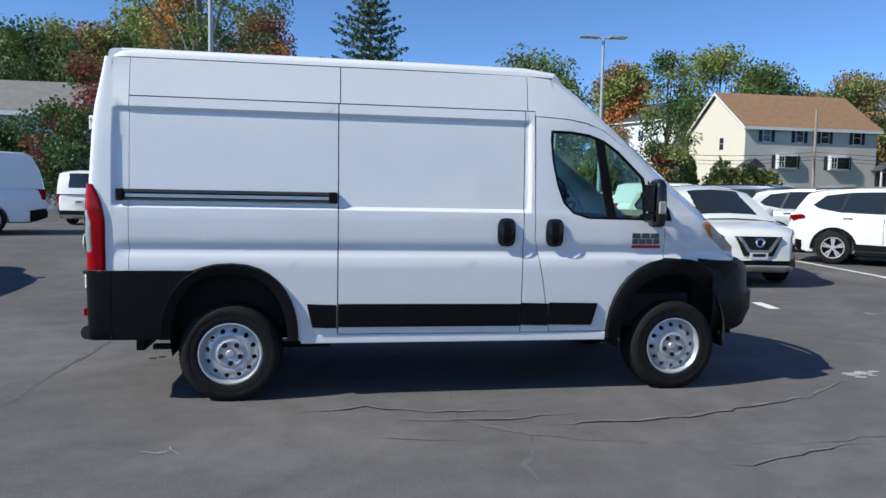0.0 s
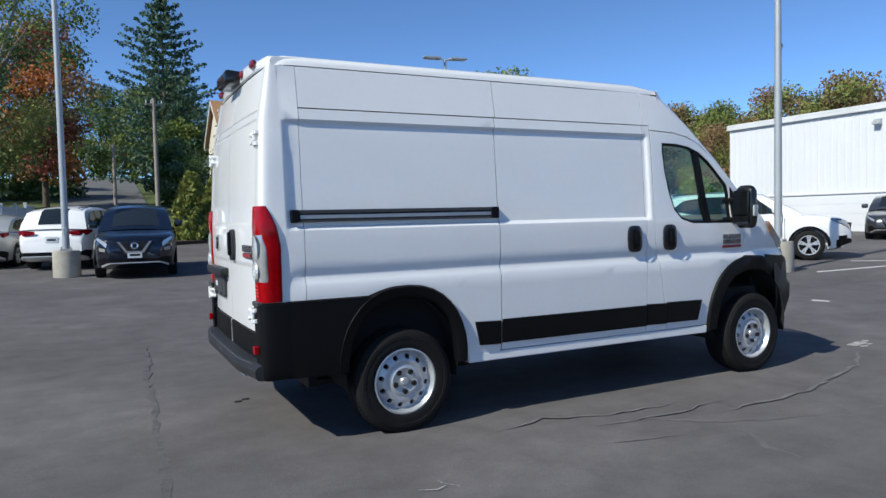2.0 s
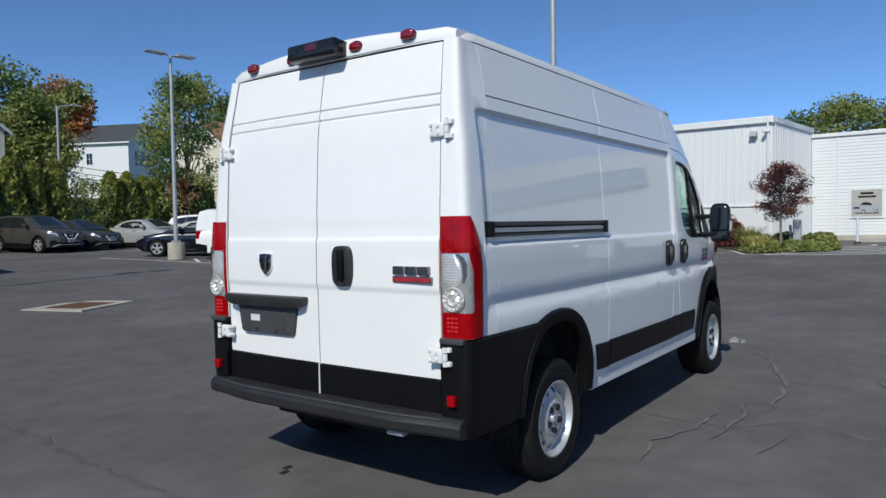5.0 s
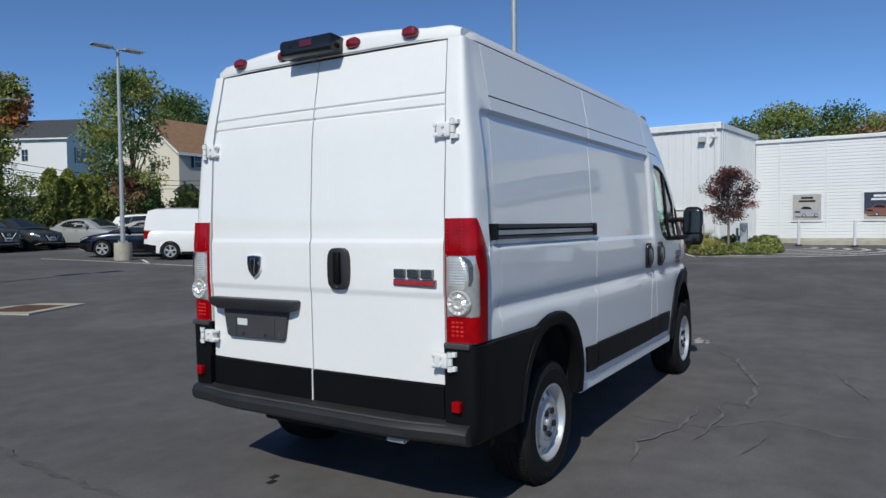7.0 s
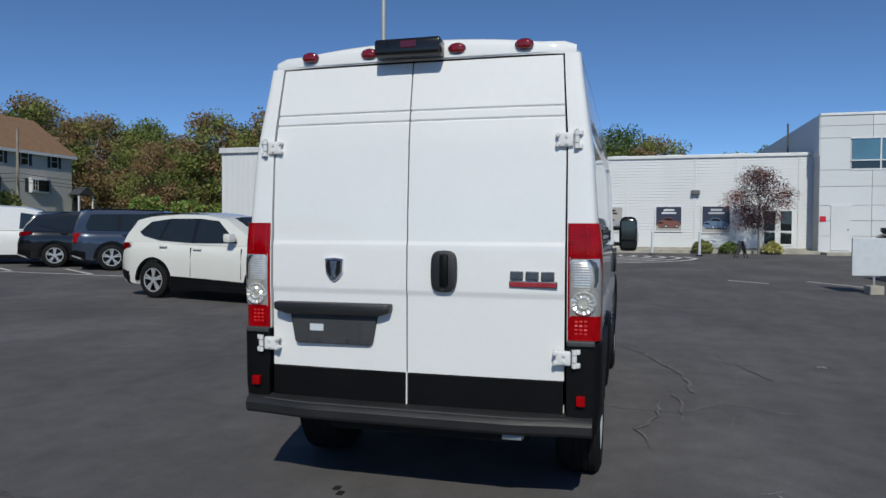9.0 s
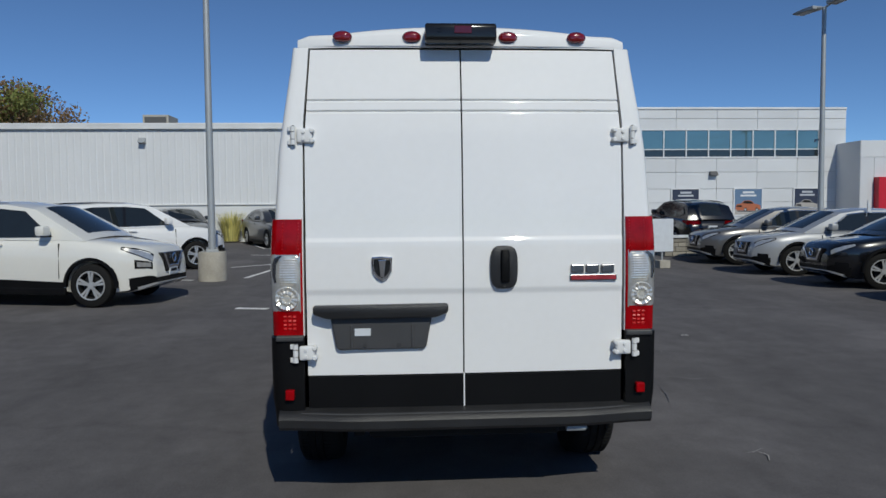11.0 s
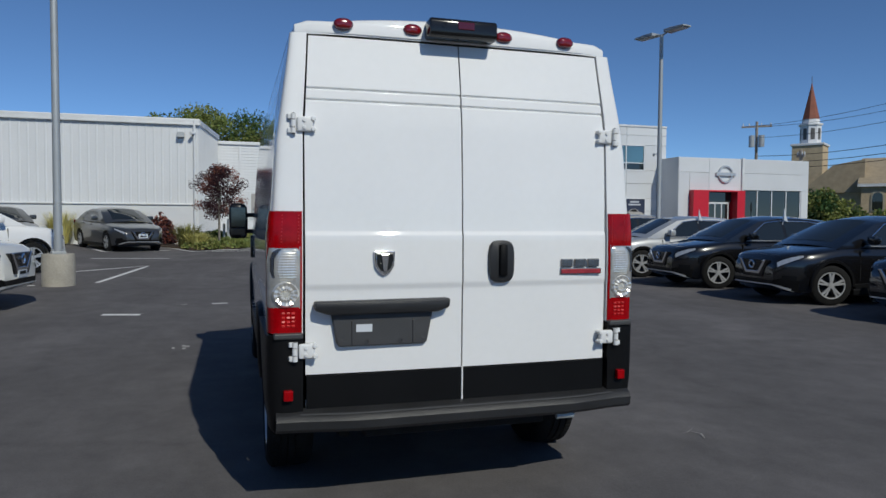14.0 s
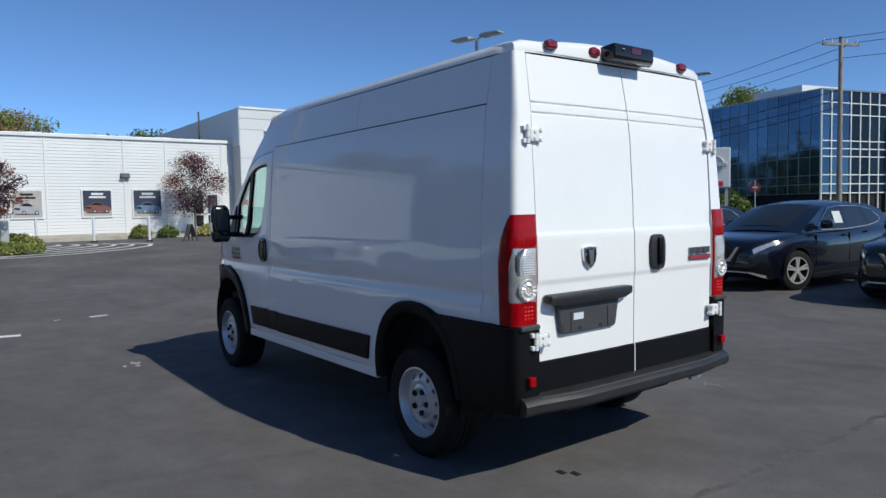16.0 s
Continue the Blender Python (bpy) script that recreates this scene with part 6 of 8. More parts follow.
def sheet(loops, put, us, vs, inward, depth=0.022):
    """A pressed panel: an outline with holes in two dimensions, cut into strips and laid on a surface, with turned-in edges."""
    b = bmesh.new()
    edges = []
    for loop in loops:
        ring = [b.verts.new((u, v, 0)) for u, v in loop]
        edges += [b.edges.new((ring[k], ring[(k + 1) % len(ring)])) for k in range(len(ring))]
    bmesh.ops.triangle_fill(b, use_beauty=True, use_dissolve=False, edges=edges)
    lo, hi = [min(p[k] for p in loops[0]) for k in (0, 1)], [max(p[k] for p in loops[0]) for k in (0, 1)]
    for k, vals in ((0, us), (1, vs)):
        for q in vals:
            if lo[k] + 0.004 < q < hi[k] - 0.004:
                co, no = [0, 0, 0], [0, 0, 0]
                co[k], no[k] = q, 1
                bmesh.ops.bisect_plane(b, geom=b.verts[:] + b.edges[:] + b.faces[:], dist=1e-5, plane_co=co, plane_no=no)
    for v in b.verts:
        v.co = put(v.co.x, v.co.y)
    rim = [e for e in b.edges if len(e.link_faces) == 1]
    r = bmesh.ops.extrude_edge_only(b, edges=rim)
    for v in r["geom"]:
        if isinstance(v, bmesh.types.BMVert):
            v.co += Vector(inward) * depth
    return b


def side_put(s, off=0.0):
    return lambda x, z: Vector((x, s * (half_width(x, z, s) + off), z))


def arch(cx, cz, a, b, lo, hi, n=18):
    """Points along a wheel arch from the back over the top to the front (angles in turns of pi)."""
    pts = []
    for k in range(n + 1):
        th = math.pi * lerp(hi, lo, k / n)
        c, q = math.cos(th), math.sin(th)
        pts.append((cx + a * math.copysign(abs(c) ** 0.85, c), cz + b * abs(q) ** 0.92 * (1 if q > 0 else -0.6)))
    return pts


van = thing("cargo_van", "white high-roof panel van with black bumpers and steel wheels", "van")
DULL_WHITE = paint("white_hinge_paint", (0.74, 0.74, 0.73), 0.5, coat=0.3)
LINER = mat("wheel_liner", (0.008, 0.008, 0.008), 0.9, var=0.4, scale=6, bump=0.5)
CAB_GLASS = thin_glass("green_cab_glass", (0.70, 0.90, 0.84))
BRIGHT_RED = mat("bright_red_lens", (0.62, 0.02, 0.02), 0.4)
DIM_RED = mat("dim_red_lens", (0.09, 0.004, 0.006), 0.12, coat=1.0)
STRIP_RED = mat("badge_red", (0.33, 0.025, 0.035), 0.4, var=0.3, scale=30)
DEEP_RED = mat("deep_red_lens", (0.20, 0.004, 0.008), 0.15, var=0.3, scale=50, coat=1.0)
GREY_PLASTIC = mat("grey_plastic", (0.05, 0.05, 0.052), 0.5, var=0.15, bump=0.2, fine=200)
WORN_PLASTIC = mat("weathered_black_plastic", (0.021, 0.021, 0.022), 0.42, var=0.3, scale=5, bump=0.25, fine=220)

REAR_ARCH = arch(0.0, 0.45, 0.485, 0.552, -0.02, 1.0)
FRONT_ARCH = arch(3.454, 0.44, 0.585, 0.605, -0.02, 1.02)
for s in (-1, 1):
    put, inn = side_put(s), (0, -s, 0)
    back = [p for p in REAR_ARCH if p[0] <= -0.33 and p[1] > 0.94]
    over = [p for p in REAR_ARCH if p[1] > 0.945 or p[0] > 0]
    # rear quarter, sliding door (or plain panel), pillar
    x_mid = 0.765
    q = [(-0.677, 0.948), (-0.262, 0.948)] + [p for p in over if p[0] > -0.262] + [(x_mid, 0.435), (x_mid, 2.166), (-0.677, 2.166)]
    part("rear_quarter", sheet([q], put, SIDE_X, SIDE_Z, inn), WHITE, van, smooth=35)
    q = [(-0.80, 0.948), (-0.681, 0.948), (-0.681, 2.440), (-0.80, 2.440)]
    part("tail_panel", sheet([q], put, SIDE_X, SIDE_Z, inn), WHITE, van, smooth=35)
    part("upper_panel", sheet([[(-0.677, 2.174), (0.777, 2.174), (0.777, 2.440), (-0.677, 2.440)]], put, SIDE_X, SIDE_Z, inn), WHITE, van, smooth=35)
    part("upper_panel", sheet([[(0.784, 2.174), (2.198, 2.174), (2.198, 2.440), (0.784, 2.440)]], put, SIDE_X, SIDE_Z, inn), WHITE, van, smooth=35)
    gap = 0.004 if s < 0 else 0.0008
    q = [(x_mid + 2 * gap, 0.475), (2.165, 0.470), (2.172, 1.2), (2.180, 2.166), (x_mid + 2 * gap, 2.166)]
    slide = part("sliding_door" if s < 0 else "side_panel", sheet([q], put, SIDE_X, SIDE_Z, inn), WHITE, van, smooth=35)
    q = [(2.165 + 2 * gap, 0.470), (2.400, 0.470), (2.330, 0.90), (2.264, 1.2), (2.256, 2.166), (2.180 + 2 * gap, 2.166), (2.172 + 2 * gap, 1.2)]
    part("door_pillar", sheet([q], put, SIDE_X, SIDE_Z, inn), WHITE, van, smooth=35)
    # sill under the doors
    part("sill", prism([(0.50, 0.402), (2.87, 0.396), (2.875, 0.462), (0.50, 0.468)], "y", s * 0.90, s * 0.984, 0.008), WHITE, van)
    # front door with its window
    fa = [p for p in reversed(FRONT_ARCH) if p[0] < 3.34 and p[0] < 3.454]
    arch_door = sorted([p for p in FRONT_ARCH if p[0] < 3.342], key=lambda p: p[0])
    arch_door = [p for p in arch_door if p[1] > 0.47]
    q = [(2.264 + 0.004, 2.128), (2.27, 1.2), (2.338, 0.90), (2.408, 0.470), (2.868, 0.470)] + arch_door + [(3.344, 1.045), (3.344, 1.575), (3.16, 1.785), (2.83, 2.030), (2.68, 2.088), (2.53, 2.115)]
    hole = [(2.388, 2.030), (2.382, 1.95), (2.40, 1.78), (2.44, 1.60), (2.49, 1.47), (2.57, 1.39), (2.70, 1.352), (3.19, 1.345), (3.19, 1.60), (3.17, 1.68), (2.95, 1.885), (2.83, 1.965), (2.70, 2.010), (2.55, 2.028)]
    fd = part("front_door", sheet([q, hole], put, SIDE_X, SIDE_Z, inn), WHITE, van, smooth=35)
    # black window surround, divider, glass
    cx, cz = 2.78, 1.68
    inner = [(lerp(x, cx, 0.055), lerp(z, cz, 0.06)) for x, z in hole]
    part("window_seal", sheet([hole, inner], side_put(s, -0.006), [], SIDE_Z, inn), BLACK_TRIM, fd)
    part("window_divider", sheet([[(2.755, 2.0), (2.825, 1.97), (2.935, 1.352), (2.865, 1.350)]], side_put(s, -0.004), [], SIDE_Z, inn, 0.03), BLACK_TRIM, fd)
    g = part("window", sheet([hole], side_put(s, -0.014), [], SIDE_Z, inn, 0.004), CAB_GLASS, fd, "greenish side window glass", smooth=30)
    g.visible_shadow = False
    # fender up to the lamp and the bumper
    fr = [p for p in FRONT_ARCH if p[0] > 3.35 and p[1] > 0.98]
    q = [(3.352, 1.05)] + fr + [(3.83, 1.01), (3.99, 1.01), (4.05, 1.05), (3.95, 1.125), (3.86, 1.20), (3.74, 1.29), (3.62, 1.40), (3.50, 1.50), (3.352, 1.57)]
    part("front_fender", sheet([q], put, SIDE_X, SIDE_Z, inn), WHITE, van, smooth=35)
    q = [(3.68, 1.33), (3.76, 1.225), (3.93, 1.095), (4.03, 1.03), (4.02, 1.13), (3.90, 1.22), (3.74, 1.35)]
    hl = part("headlight", sheet([q], side_put(s, 0.006), SIDE_X, SIDE_Z, inn, 0.05), CLEAR_LENS, van, "clear headlight lens", smooth=40)
    part("turn_signal", sheet([[(3.685, 1.325), (3.76, 1.228), (3.80, 1.20), (3.76, 1.32), (3.735, 1.345)]], side_put(s, 0.011), SIDE_X, SIDE_Z, inn, 0.02), AMBER, hl, "amber turn signal")
    # black bumper side between the arch and the nose
    q = [p for p in FRONT_ARCH if p[0] > 3.62 and p[1] > 0.44]
    q = [(x - 0.03, z) for x, z in q] + [(4.10, 0.455), (4.14, 0.62), (4.13, 0.90), (4.08, 0.985), (3.99, 1.02), (3.83, 1.028), (3.66, 1.045)]
    part("front_bumper_side", sheet([q], side_put(s, 0.017), SIDE_X, SIDE_Z, inn, 0.05), BLACK_TRIM, van, smooth=40)
    # wheel-arch flares
    for c, outer, ia, ib, io in ((0.0, REAR_ARCH, 0.405, 0.47, 0.45), (3.454, FRONT_ARCH, 0.455, 0.475, 0.44)):
        inner = arch(c, io, ia, ib, -0.02, 1.0 if c < 1 else 1.02)
        rows = []
        for (xo, zo), (xi, zi) in zip(outer, inner):
            yo = half_width(min(xo, 4.0), max(zo, 0.45), 1)
            rows.append([(xo, s * (yo - 0.01), zo), (xo, s * (yo + 0.012), zo), (lerp(xo, xi, 0.12), s * (yo + 0.028), lerp(zo, zi, 0.12)), (lerp(xo, xi, 0.85), s * (yo + 0.020), lerp(zo, zi, 0.85)), (xi, s * (yo + 0.008), zi), (xi, s * (yo - 0.06), zi)])
        part("wheel_arch_flare", loft(rows), BLACK_TRIM, van, "black plastic wheel-arch flare", smooth=50)
        # liner
        rows = []
        for k in range(17):
            th = math.pi * (-0.08 + 1.16 * k / 16)
            rows.append([(c + (ia + 0.015) * math.cos(th), s * 0.955, 0.44 + (ib + 0.02) * math.sin(th)), (c + (ia + 0.015) * math.cos(th), s * 0.52, 0.44 + (ib + 0.02) * math.sin(th))])
        part("wheel_liner", loft(rows), LINER, van, smooth=60)
        part("liner_back", prism([(c - 0.46, 0.36), (c + 0.46, 0.36), (c + 0.46, 0.7), (c + 0.3, 0.95), (c - 0.3, 0.95), (c - 0.46, 0.7)], "y", s * 0.50, s * 0.53), LINER, van)
    # rub strips between the arches
    for a, b, c, d in ((0.545, 0.585, 0.760, 0.760), (0.775, 0.775, 2.163, 2.163), (2.172, 2.172, 2.385, 2.385), (2.392, 2.392, 2.79, 2.745)) if s < 0 else ((0.56, 0.60, 2.163, 2.163), (2.172, 2.172, 2.385, 2.385), (2.392, 2.392, 2.79, 2.745)):
        rub = sheet([[(a, 0.700), (b, 0.527), (d, 0.520), (c, 0.692)]], side_put(s, 0.016), SIDE_X, SIDE_Z, inn, 0.02)
        part("rub_strip", rub, BLACK_TRIM, van, "matt black lower rub strip", smooth=30)
    # door handles in black recesses
    for hx in (2.038, 2.42) if s < 0 else (2.42,):
        y0 = half_width(hx, 1.24, s)
        hz = 1.243
        oval = [(hx + 0.071 * math.copysign(abs(math.cos(t)) ** 0.6, math.cos(t)), hz + 0.108 * math.copysign(abs(math.sin(t)) ** 0.6, math.sin(t))) for t in [k * math.pi / 12 for k in range(24)]]
        h = part("door_handle", prism(oval, "y", s * (y0 - 0.005), s * (y0 + 0.020), 0.006), BLACK_GLOSS, fd if hx > 2.2 else slide, "gloss black recessed handle", smooth=40)
        bar = loft([[(hx + dx, s * (y0 + 0.016 + 0.030 * (1 - (k / 4 - 1) ** 4)), hz + 0.022 * (k - 4)) for dx in (-0.020, -0.008, 0.014, 0.024)] for k in range(9)])
        part("handle_bar", bar, BLACK_TRIM, h, smooth=50)
    # badge plates on the door: plain bars
    for zb, zt, m, nm in ((1.205, 1.245, CHROME, "badge"), (1.160, 1.198, CHROME, "badge"), (1.126, 1.150, STRIP_RED, "badge_strip")):
        if m is CHROME:
            for k in range(3 if zb > 1.2 else 4):
                n3 = 3 if zb > 1.2 else 4
                xa, xb = lerp(3.066, 3.309, k / n3), lerp(3.066, 3.309, (k + 0.82) / n3)
                part(nm, sheet([[(xa, zb), (xb, zb), (xb, zt), (xa, zt)]], side_put(s, 0.008), [], SIDE_Z, inn, 0.008), DARK_CHROME, fd, "chrome badge block")
        else:
            part(nm, sheet([[(3.066, zb), (3.309, zb), (3.309, zt), (3.066, zt)]], side_put(s, 0.007), [], SIDE_Z, inn, 0.008), m, fd, "dark red badge strip")
    # wing mirror on two arms
    mir = thing("wing_mirror", "", "")
    mir.parent = van
    mir.empty_display_size = 0.1
    rows = []
    for k, (z, w, d) in enumerate(((1.30, 0.075, 0.05), (1.315, 0.10, 0.075), (1.36, 0.115, 0.09), (1.50, 0.118, 0.095), (1.62, 0.110, 0.085), (1.655, 0.085, 0.06), (1.668, 0.05, 0.03))):
        d *= 0.76
        ring = []
        for i in range(16):
            t = 2 * math.pi * i / 16
            cxx, syy = math.cos(t), math.sin(t)
            ring.append((3.19 + 0.8 * d * math.copysign(abs(cxx) ** 0.6, cxx) * (1.0 if cxx > 0 else 0.75), s * (1.13 + 0.82 * w * math.copysign(abs(syy) ** 0.6, syy)), z))
        rows.append(ring)
    part("mirror_housing", loft(rows, closed=True, caps=True), BLACK_GLOSS, mir, smooth=50)
    part("mirror_glass", box(3.126, 3.137, s * 1.055, s * 1.205, 1.42, 1.625, 0.003), MIRROR_GLASS, mir)
    part("lower_mirror_glass", box(3.126, 3.137, s * 1.055, s * 1.205, 1.335, 1.405, 0.003), MIRROR_GLASS, mir)
    part("side_marker", box(3.165, 3.222, s * 1.205, s * 1.2335, 1.40, 1.50, 0.010), CLEAR_LENS, mir)
    for z in (1.375, 1.545):
        part("mirror_arm", box(3.16, 3.225, s * 0.90, s * 1.06, z - 0.022, z + 0.022, 0.012), BLACK_TRIM, mir, smooth=40)
    part("mirror_mount", sheet([[(3.198, 1.345), (3.40, 1.345), (3.38, 1.44), (3.20, 1.66)]], side_put(s, 0.012), SIDE_X, SIDE_Z, inn, 0.03), BLACK_TRIM, mir)

    # rear corner: pillar wrapped from the side round to the door edge
    def corner(z, t, s=s, off=0.0):
        """t runs from 0 at the door edge to 1 on the flank."""
        yd = curve([(0.4, 0.845), (2.0, 0.838), (2.42, 0.810)], z)
        xs, ys = -0.80, half_width(-0.80, z, 1)
        xd = tail_x(z) + 0.018 * (yd / 0.85) ** 2.5 - 0.006
        a = t * math.pi / 2
        e = lerp(0.30, 0.36, soft(1.6, 2.3, z))
        p = Vector((lerp(xs, xd, math.cos(a) ** e), lerp(yd, ys, math.sin(a) ** e), z))
        n = Vector((-(math.cos(a) ** 0.7), math.sin(a) ** 0.7, 0)).normalized()
        p += n * off
        return Vector((p.x, s * p.y, p.z))

    def tf(f):
        """The corner parameter at a share f of the width seen from behind."""
        return math.asin(f ** (1 / 0.30)) / (math.pi / 2)

    def tg(g):
        """The corner parameter where a share g of the depth is left, seen from the side."""
        return math.acos(max(0.0, min(1.0, g)) ** (1 / 0.30)) / (math.pi / 2)
    ts = [0, 0.0005, 0.03, 0.1, 0.2, 0.3, 0.38, 0.45, 0.5, 0.55, 0.62, 0.7, 0.8, 0.9, 0.97, 0.99, 0.997, 0.9995, 1.0]
    zs = [0.945, 1.05, 1.12, 1.2, 1.3, 1.43, 1.52, 1.6, 1.7, 1.8, 1.9, 2.0, 2.1, 2.17, 2.25, 2.33, 2.443]
    zs = sorted(set(round(z, 3) for z in zs))
    part("corner_post", loft([[corner(z, t) for t in ts] for z in zs]), WHITE, van, smooth=40)
    part("corner_flange", loft([[corner(z, 0), corner(z, 0) + Vector((0.05, 0, 0))] for z in zs]), WHITE, van)
    # tail light on the corner
    zs = [0.95 + 0.0333 * k for k in range(19)]

    def reach(z):
        return curve([(0.9, 0.22), (1.30, 0.20), (1.42, 0.34), (1.50, 0.56), (1.56, 0.80)], z)
    lamp = part("tail_light", loft([[corner(z, tf(0.03), off=-0.01)] + [corner(z, tf(lerp(0.03, 0.90, k / 8)), off=0.016 if k else 0.008) for k in range(9)] + [corner(z, tg(lerp(0.90, reach(z), k / 8)), off=0.016 if k < 8 else 0.009) for k in range(1, 9)] + [corner(z, tg(reach(z)), off=-0.01)] for z in zs]), RED_LENS, van, "red tail light with clear middle lenses", smooth=60)
    clear = [1.07 + 0.0255 * k for k in range(13)]
    part("clear_lens", loft([[corner(z, tf(lerp(0.09, 0.90, k / 10)), off=0.014 if k == 0 or z in (clear[0], clear[-1]) else 0.0205) for k in range(11)] + [corner(z, tg(lerp(0.90, lerp(0.70, 0.86, soft(1.26, 1.376, z)), k / 4)), off=0.014 if k == 4 or z in (clear[0], clear[-1]) else 0.0205) for k in range(1, 5)] for z in clear]), CLEAR_LENS, lamp, "clear reversing lens", smooth=60)
    # fluted upper bowl, faceted round lower bowl, fine ribs behind the red lens
    rows = []
    for k in range(25):
        z = 1.205 + 0.158 * k / 24
        bulge = 0.010 * math.sin(math.pi * k / 24) ** 0.5
        lo, hi = lerp(0.34, 0.14, min(1, k / 3)), lerp(0.56, 0.80, math.sin(math.pi * (0.15 + 0.85 * k / 24)) ** 0.6)
        rows.append([corner(z, tf(lerp(lo, hi, j / 6)), off=0.0185 + (bulge * math.sin(math.pi * j / 6) ** 0.6 + (0.0011 if k % 2 else 0.0)) * (0 < j < 6)) for j in range(7)])
    part("upper_bowl", loft(rows), REFLECTOR, lamp, "fluted bright reflector")
    shade = [[corner(z, tf(lerp(a2, b2, j / 3)), off=0.0235) for j in range(4)] for z, a2, b2 in ((1.225, 0.78, 0.84), (1.26, 0.80, 0.89), (1.32, 0.78, 0.885), (1.35, 0.68, 0.83), (1.365, 0.60, 0.70))]
    part("lamp_divider", loft(shade), DARK_CHROME, lamp, "dark curved lamp divider")
    bowl, rr, n2 = bmesh.new(), 0.066, 28
    rings = []
    for f, dep in ((1.0, 0.004), (0.86, -0.006), (0.62, 0.000), (0.42, -0.007), (0.22, 0.003)):
        rings.append([bowl.verts.new((dep - (0.003 if k % 2 and f < 1 else 0.0), rr * f * math.cos(2 * math.pi * k / n2), rr * f * math.sin(2 * math.pi * k / n2))) for k in range(n2)])
    for u1, v1 in zip(rings, rings[1:]):
        for k in range(n2):
            bowl.faces.new((u1[k], u1[(k + 1) % n2], v1[(k + 1) % n2], v1[k]))
    bowl.faces.new(rings[-1])
    part("lower_bowl", turned(bowl, Matrix.Translation(corner(1.143, tf(0.50), off=0.0235))), REFLECTOR, lamp, "faceted round reflector")
    for z, f in [(1.398 + 0.0165 * k, f) for k in range(9) for f in (0.14, 0.62)]:
        part("light_dot", turned(lathe([(0.0, -0.004), (0.0045, 0.0), (0.0, 0.004)], 6), Matrix.Translation(corner(z, tf(f), off=0.0165))), BRIGHT_RED, lamp)
    for z, f in [(0.985 + 0.021 * k, f) for k in range(4) for f in (0.30, 0.44, 0.58)]:
        part("lens_facet", turned(box(-0.003, 0.004, -0.0085, 0.0085, -0.006, 0.006, 0.002, 1), Matrix.Translation(corner(z, tf(f), off=0.0165)) @ Matrix.Rotation(0.5 * math.sin(90 * z + 9 * f), 4, "Y")), BRIGHT_RED, lamp)
    # black bumper corner
    zs = [0.455, 0.47, 0.52, 0.62, 0.75, 0.88, 0.925, 0.938, 0.942]
    bc = [[corner(max(z, 0.5), 0.0, off=-0.01) * 1.0] + [corner(max(z, 0.5), t, off=0.026 if 0.46 < z < 0.94 else 0.014) for t in ts] for z in zs]
    for row, z in zip(bc, zs):
        for p in row:
            p.z = z
    bump = loft(bc)
    part("bumper_corner", bump, BLACK_TRIM, van, "black plastic rear bumper corner", smooth=45)
    ar = [p for p in REAR_ARCH if p[0] < -0.34 and p[1] < 0.945]
    q = [(-0.80, 0.942), (-0.80, 0.455), (-0.47, 0.455)] + [(x + 0.035, z) for x, z in ar] + [(-0.245, 0.942)]
    part("bumper_side", sheet([q], side_put(s, 0.024), SIDE_X, SIDE_Z, inn, 0.04), BLACK_TRIM, van, smooth=40)
    part("bumper_ledge", box(-0.99, -0.93, s * 0.845, s * 0.985, 0.922, 0.952, 0.008), GREY_PLASTIC, van)
    part("reflector", box(-1.003, -0.97, s * 0.894, s * 0.940, 0.620, 0.672, 0.006), RED_LENS, van, "small red reflector")
    # hinges
    for zc in (1.977, 0.860):
        xb = door_x(0.84, zc) - (0.012 if zc > 1.5 else 0.036)
        h = part("hinge", box(xb - 0.016, xb + 0.02, s * 0.788, s * 0.866, zc - 0.036, zc + 0.038, 0.009, 3), DULL_WHITE, van, "white painted door hinge", smooth=40)
        for dz in (-0.024, 0.026):
            part("hinge_ear", lathe([(0.0, -0.024), (0.009, -0.023), (0.013, -0.016), (0.013, 0.02)], 12, bm=None), DULL_WHITE, h, smooth=40).matrix_basis = Matrix.Translation((xb, s * 0.788, zc + dz)) @ Matrix.Rotation(radians(-90), 4, "Z")
            part("hinge_bolt", tube((xb - 0.016, s * 0.832, zc + dz * 0.7), (xb - 0.023, s * 0.832, zc + dz * 0.7), 0.010, 0.008, 8), DULL_WHITE, h)
        for za, zb in ((-0.046, -0.020), (-0.016, 0.018), (0.022, 0.048)):
            part("hinge_knuckle", tube((xb - 0.012, s * 0.884, zc + za), (xb - 0.012, s * 0.884, zc + zb), 0.0135, n=14), DULL_WHITE, h, smooth=40)
        part("hinge_pin", tube((xb - 0.012, s * 0.884, zc - 0.050), (xb - 0.012, s * 0.884, zc + 0.052), 0.007, n=8), GREY_PLASTIC, h)
        for za, zb in ((-0.046, -0.021), (0.023, 0.048)):
            part("hinge_leaf", prism([(xb - 0.018, s * 0.886), (xb - 0.012, s * 0.912), (xb + 0.03, s * 0.918), (xb + 0.03, s * 0.886)], "z", zc + za, zc + zb, 0.004), DULL_WHITE, h)

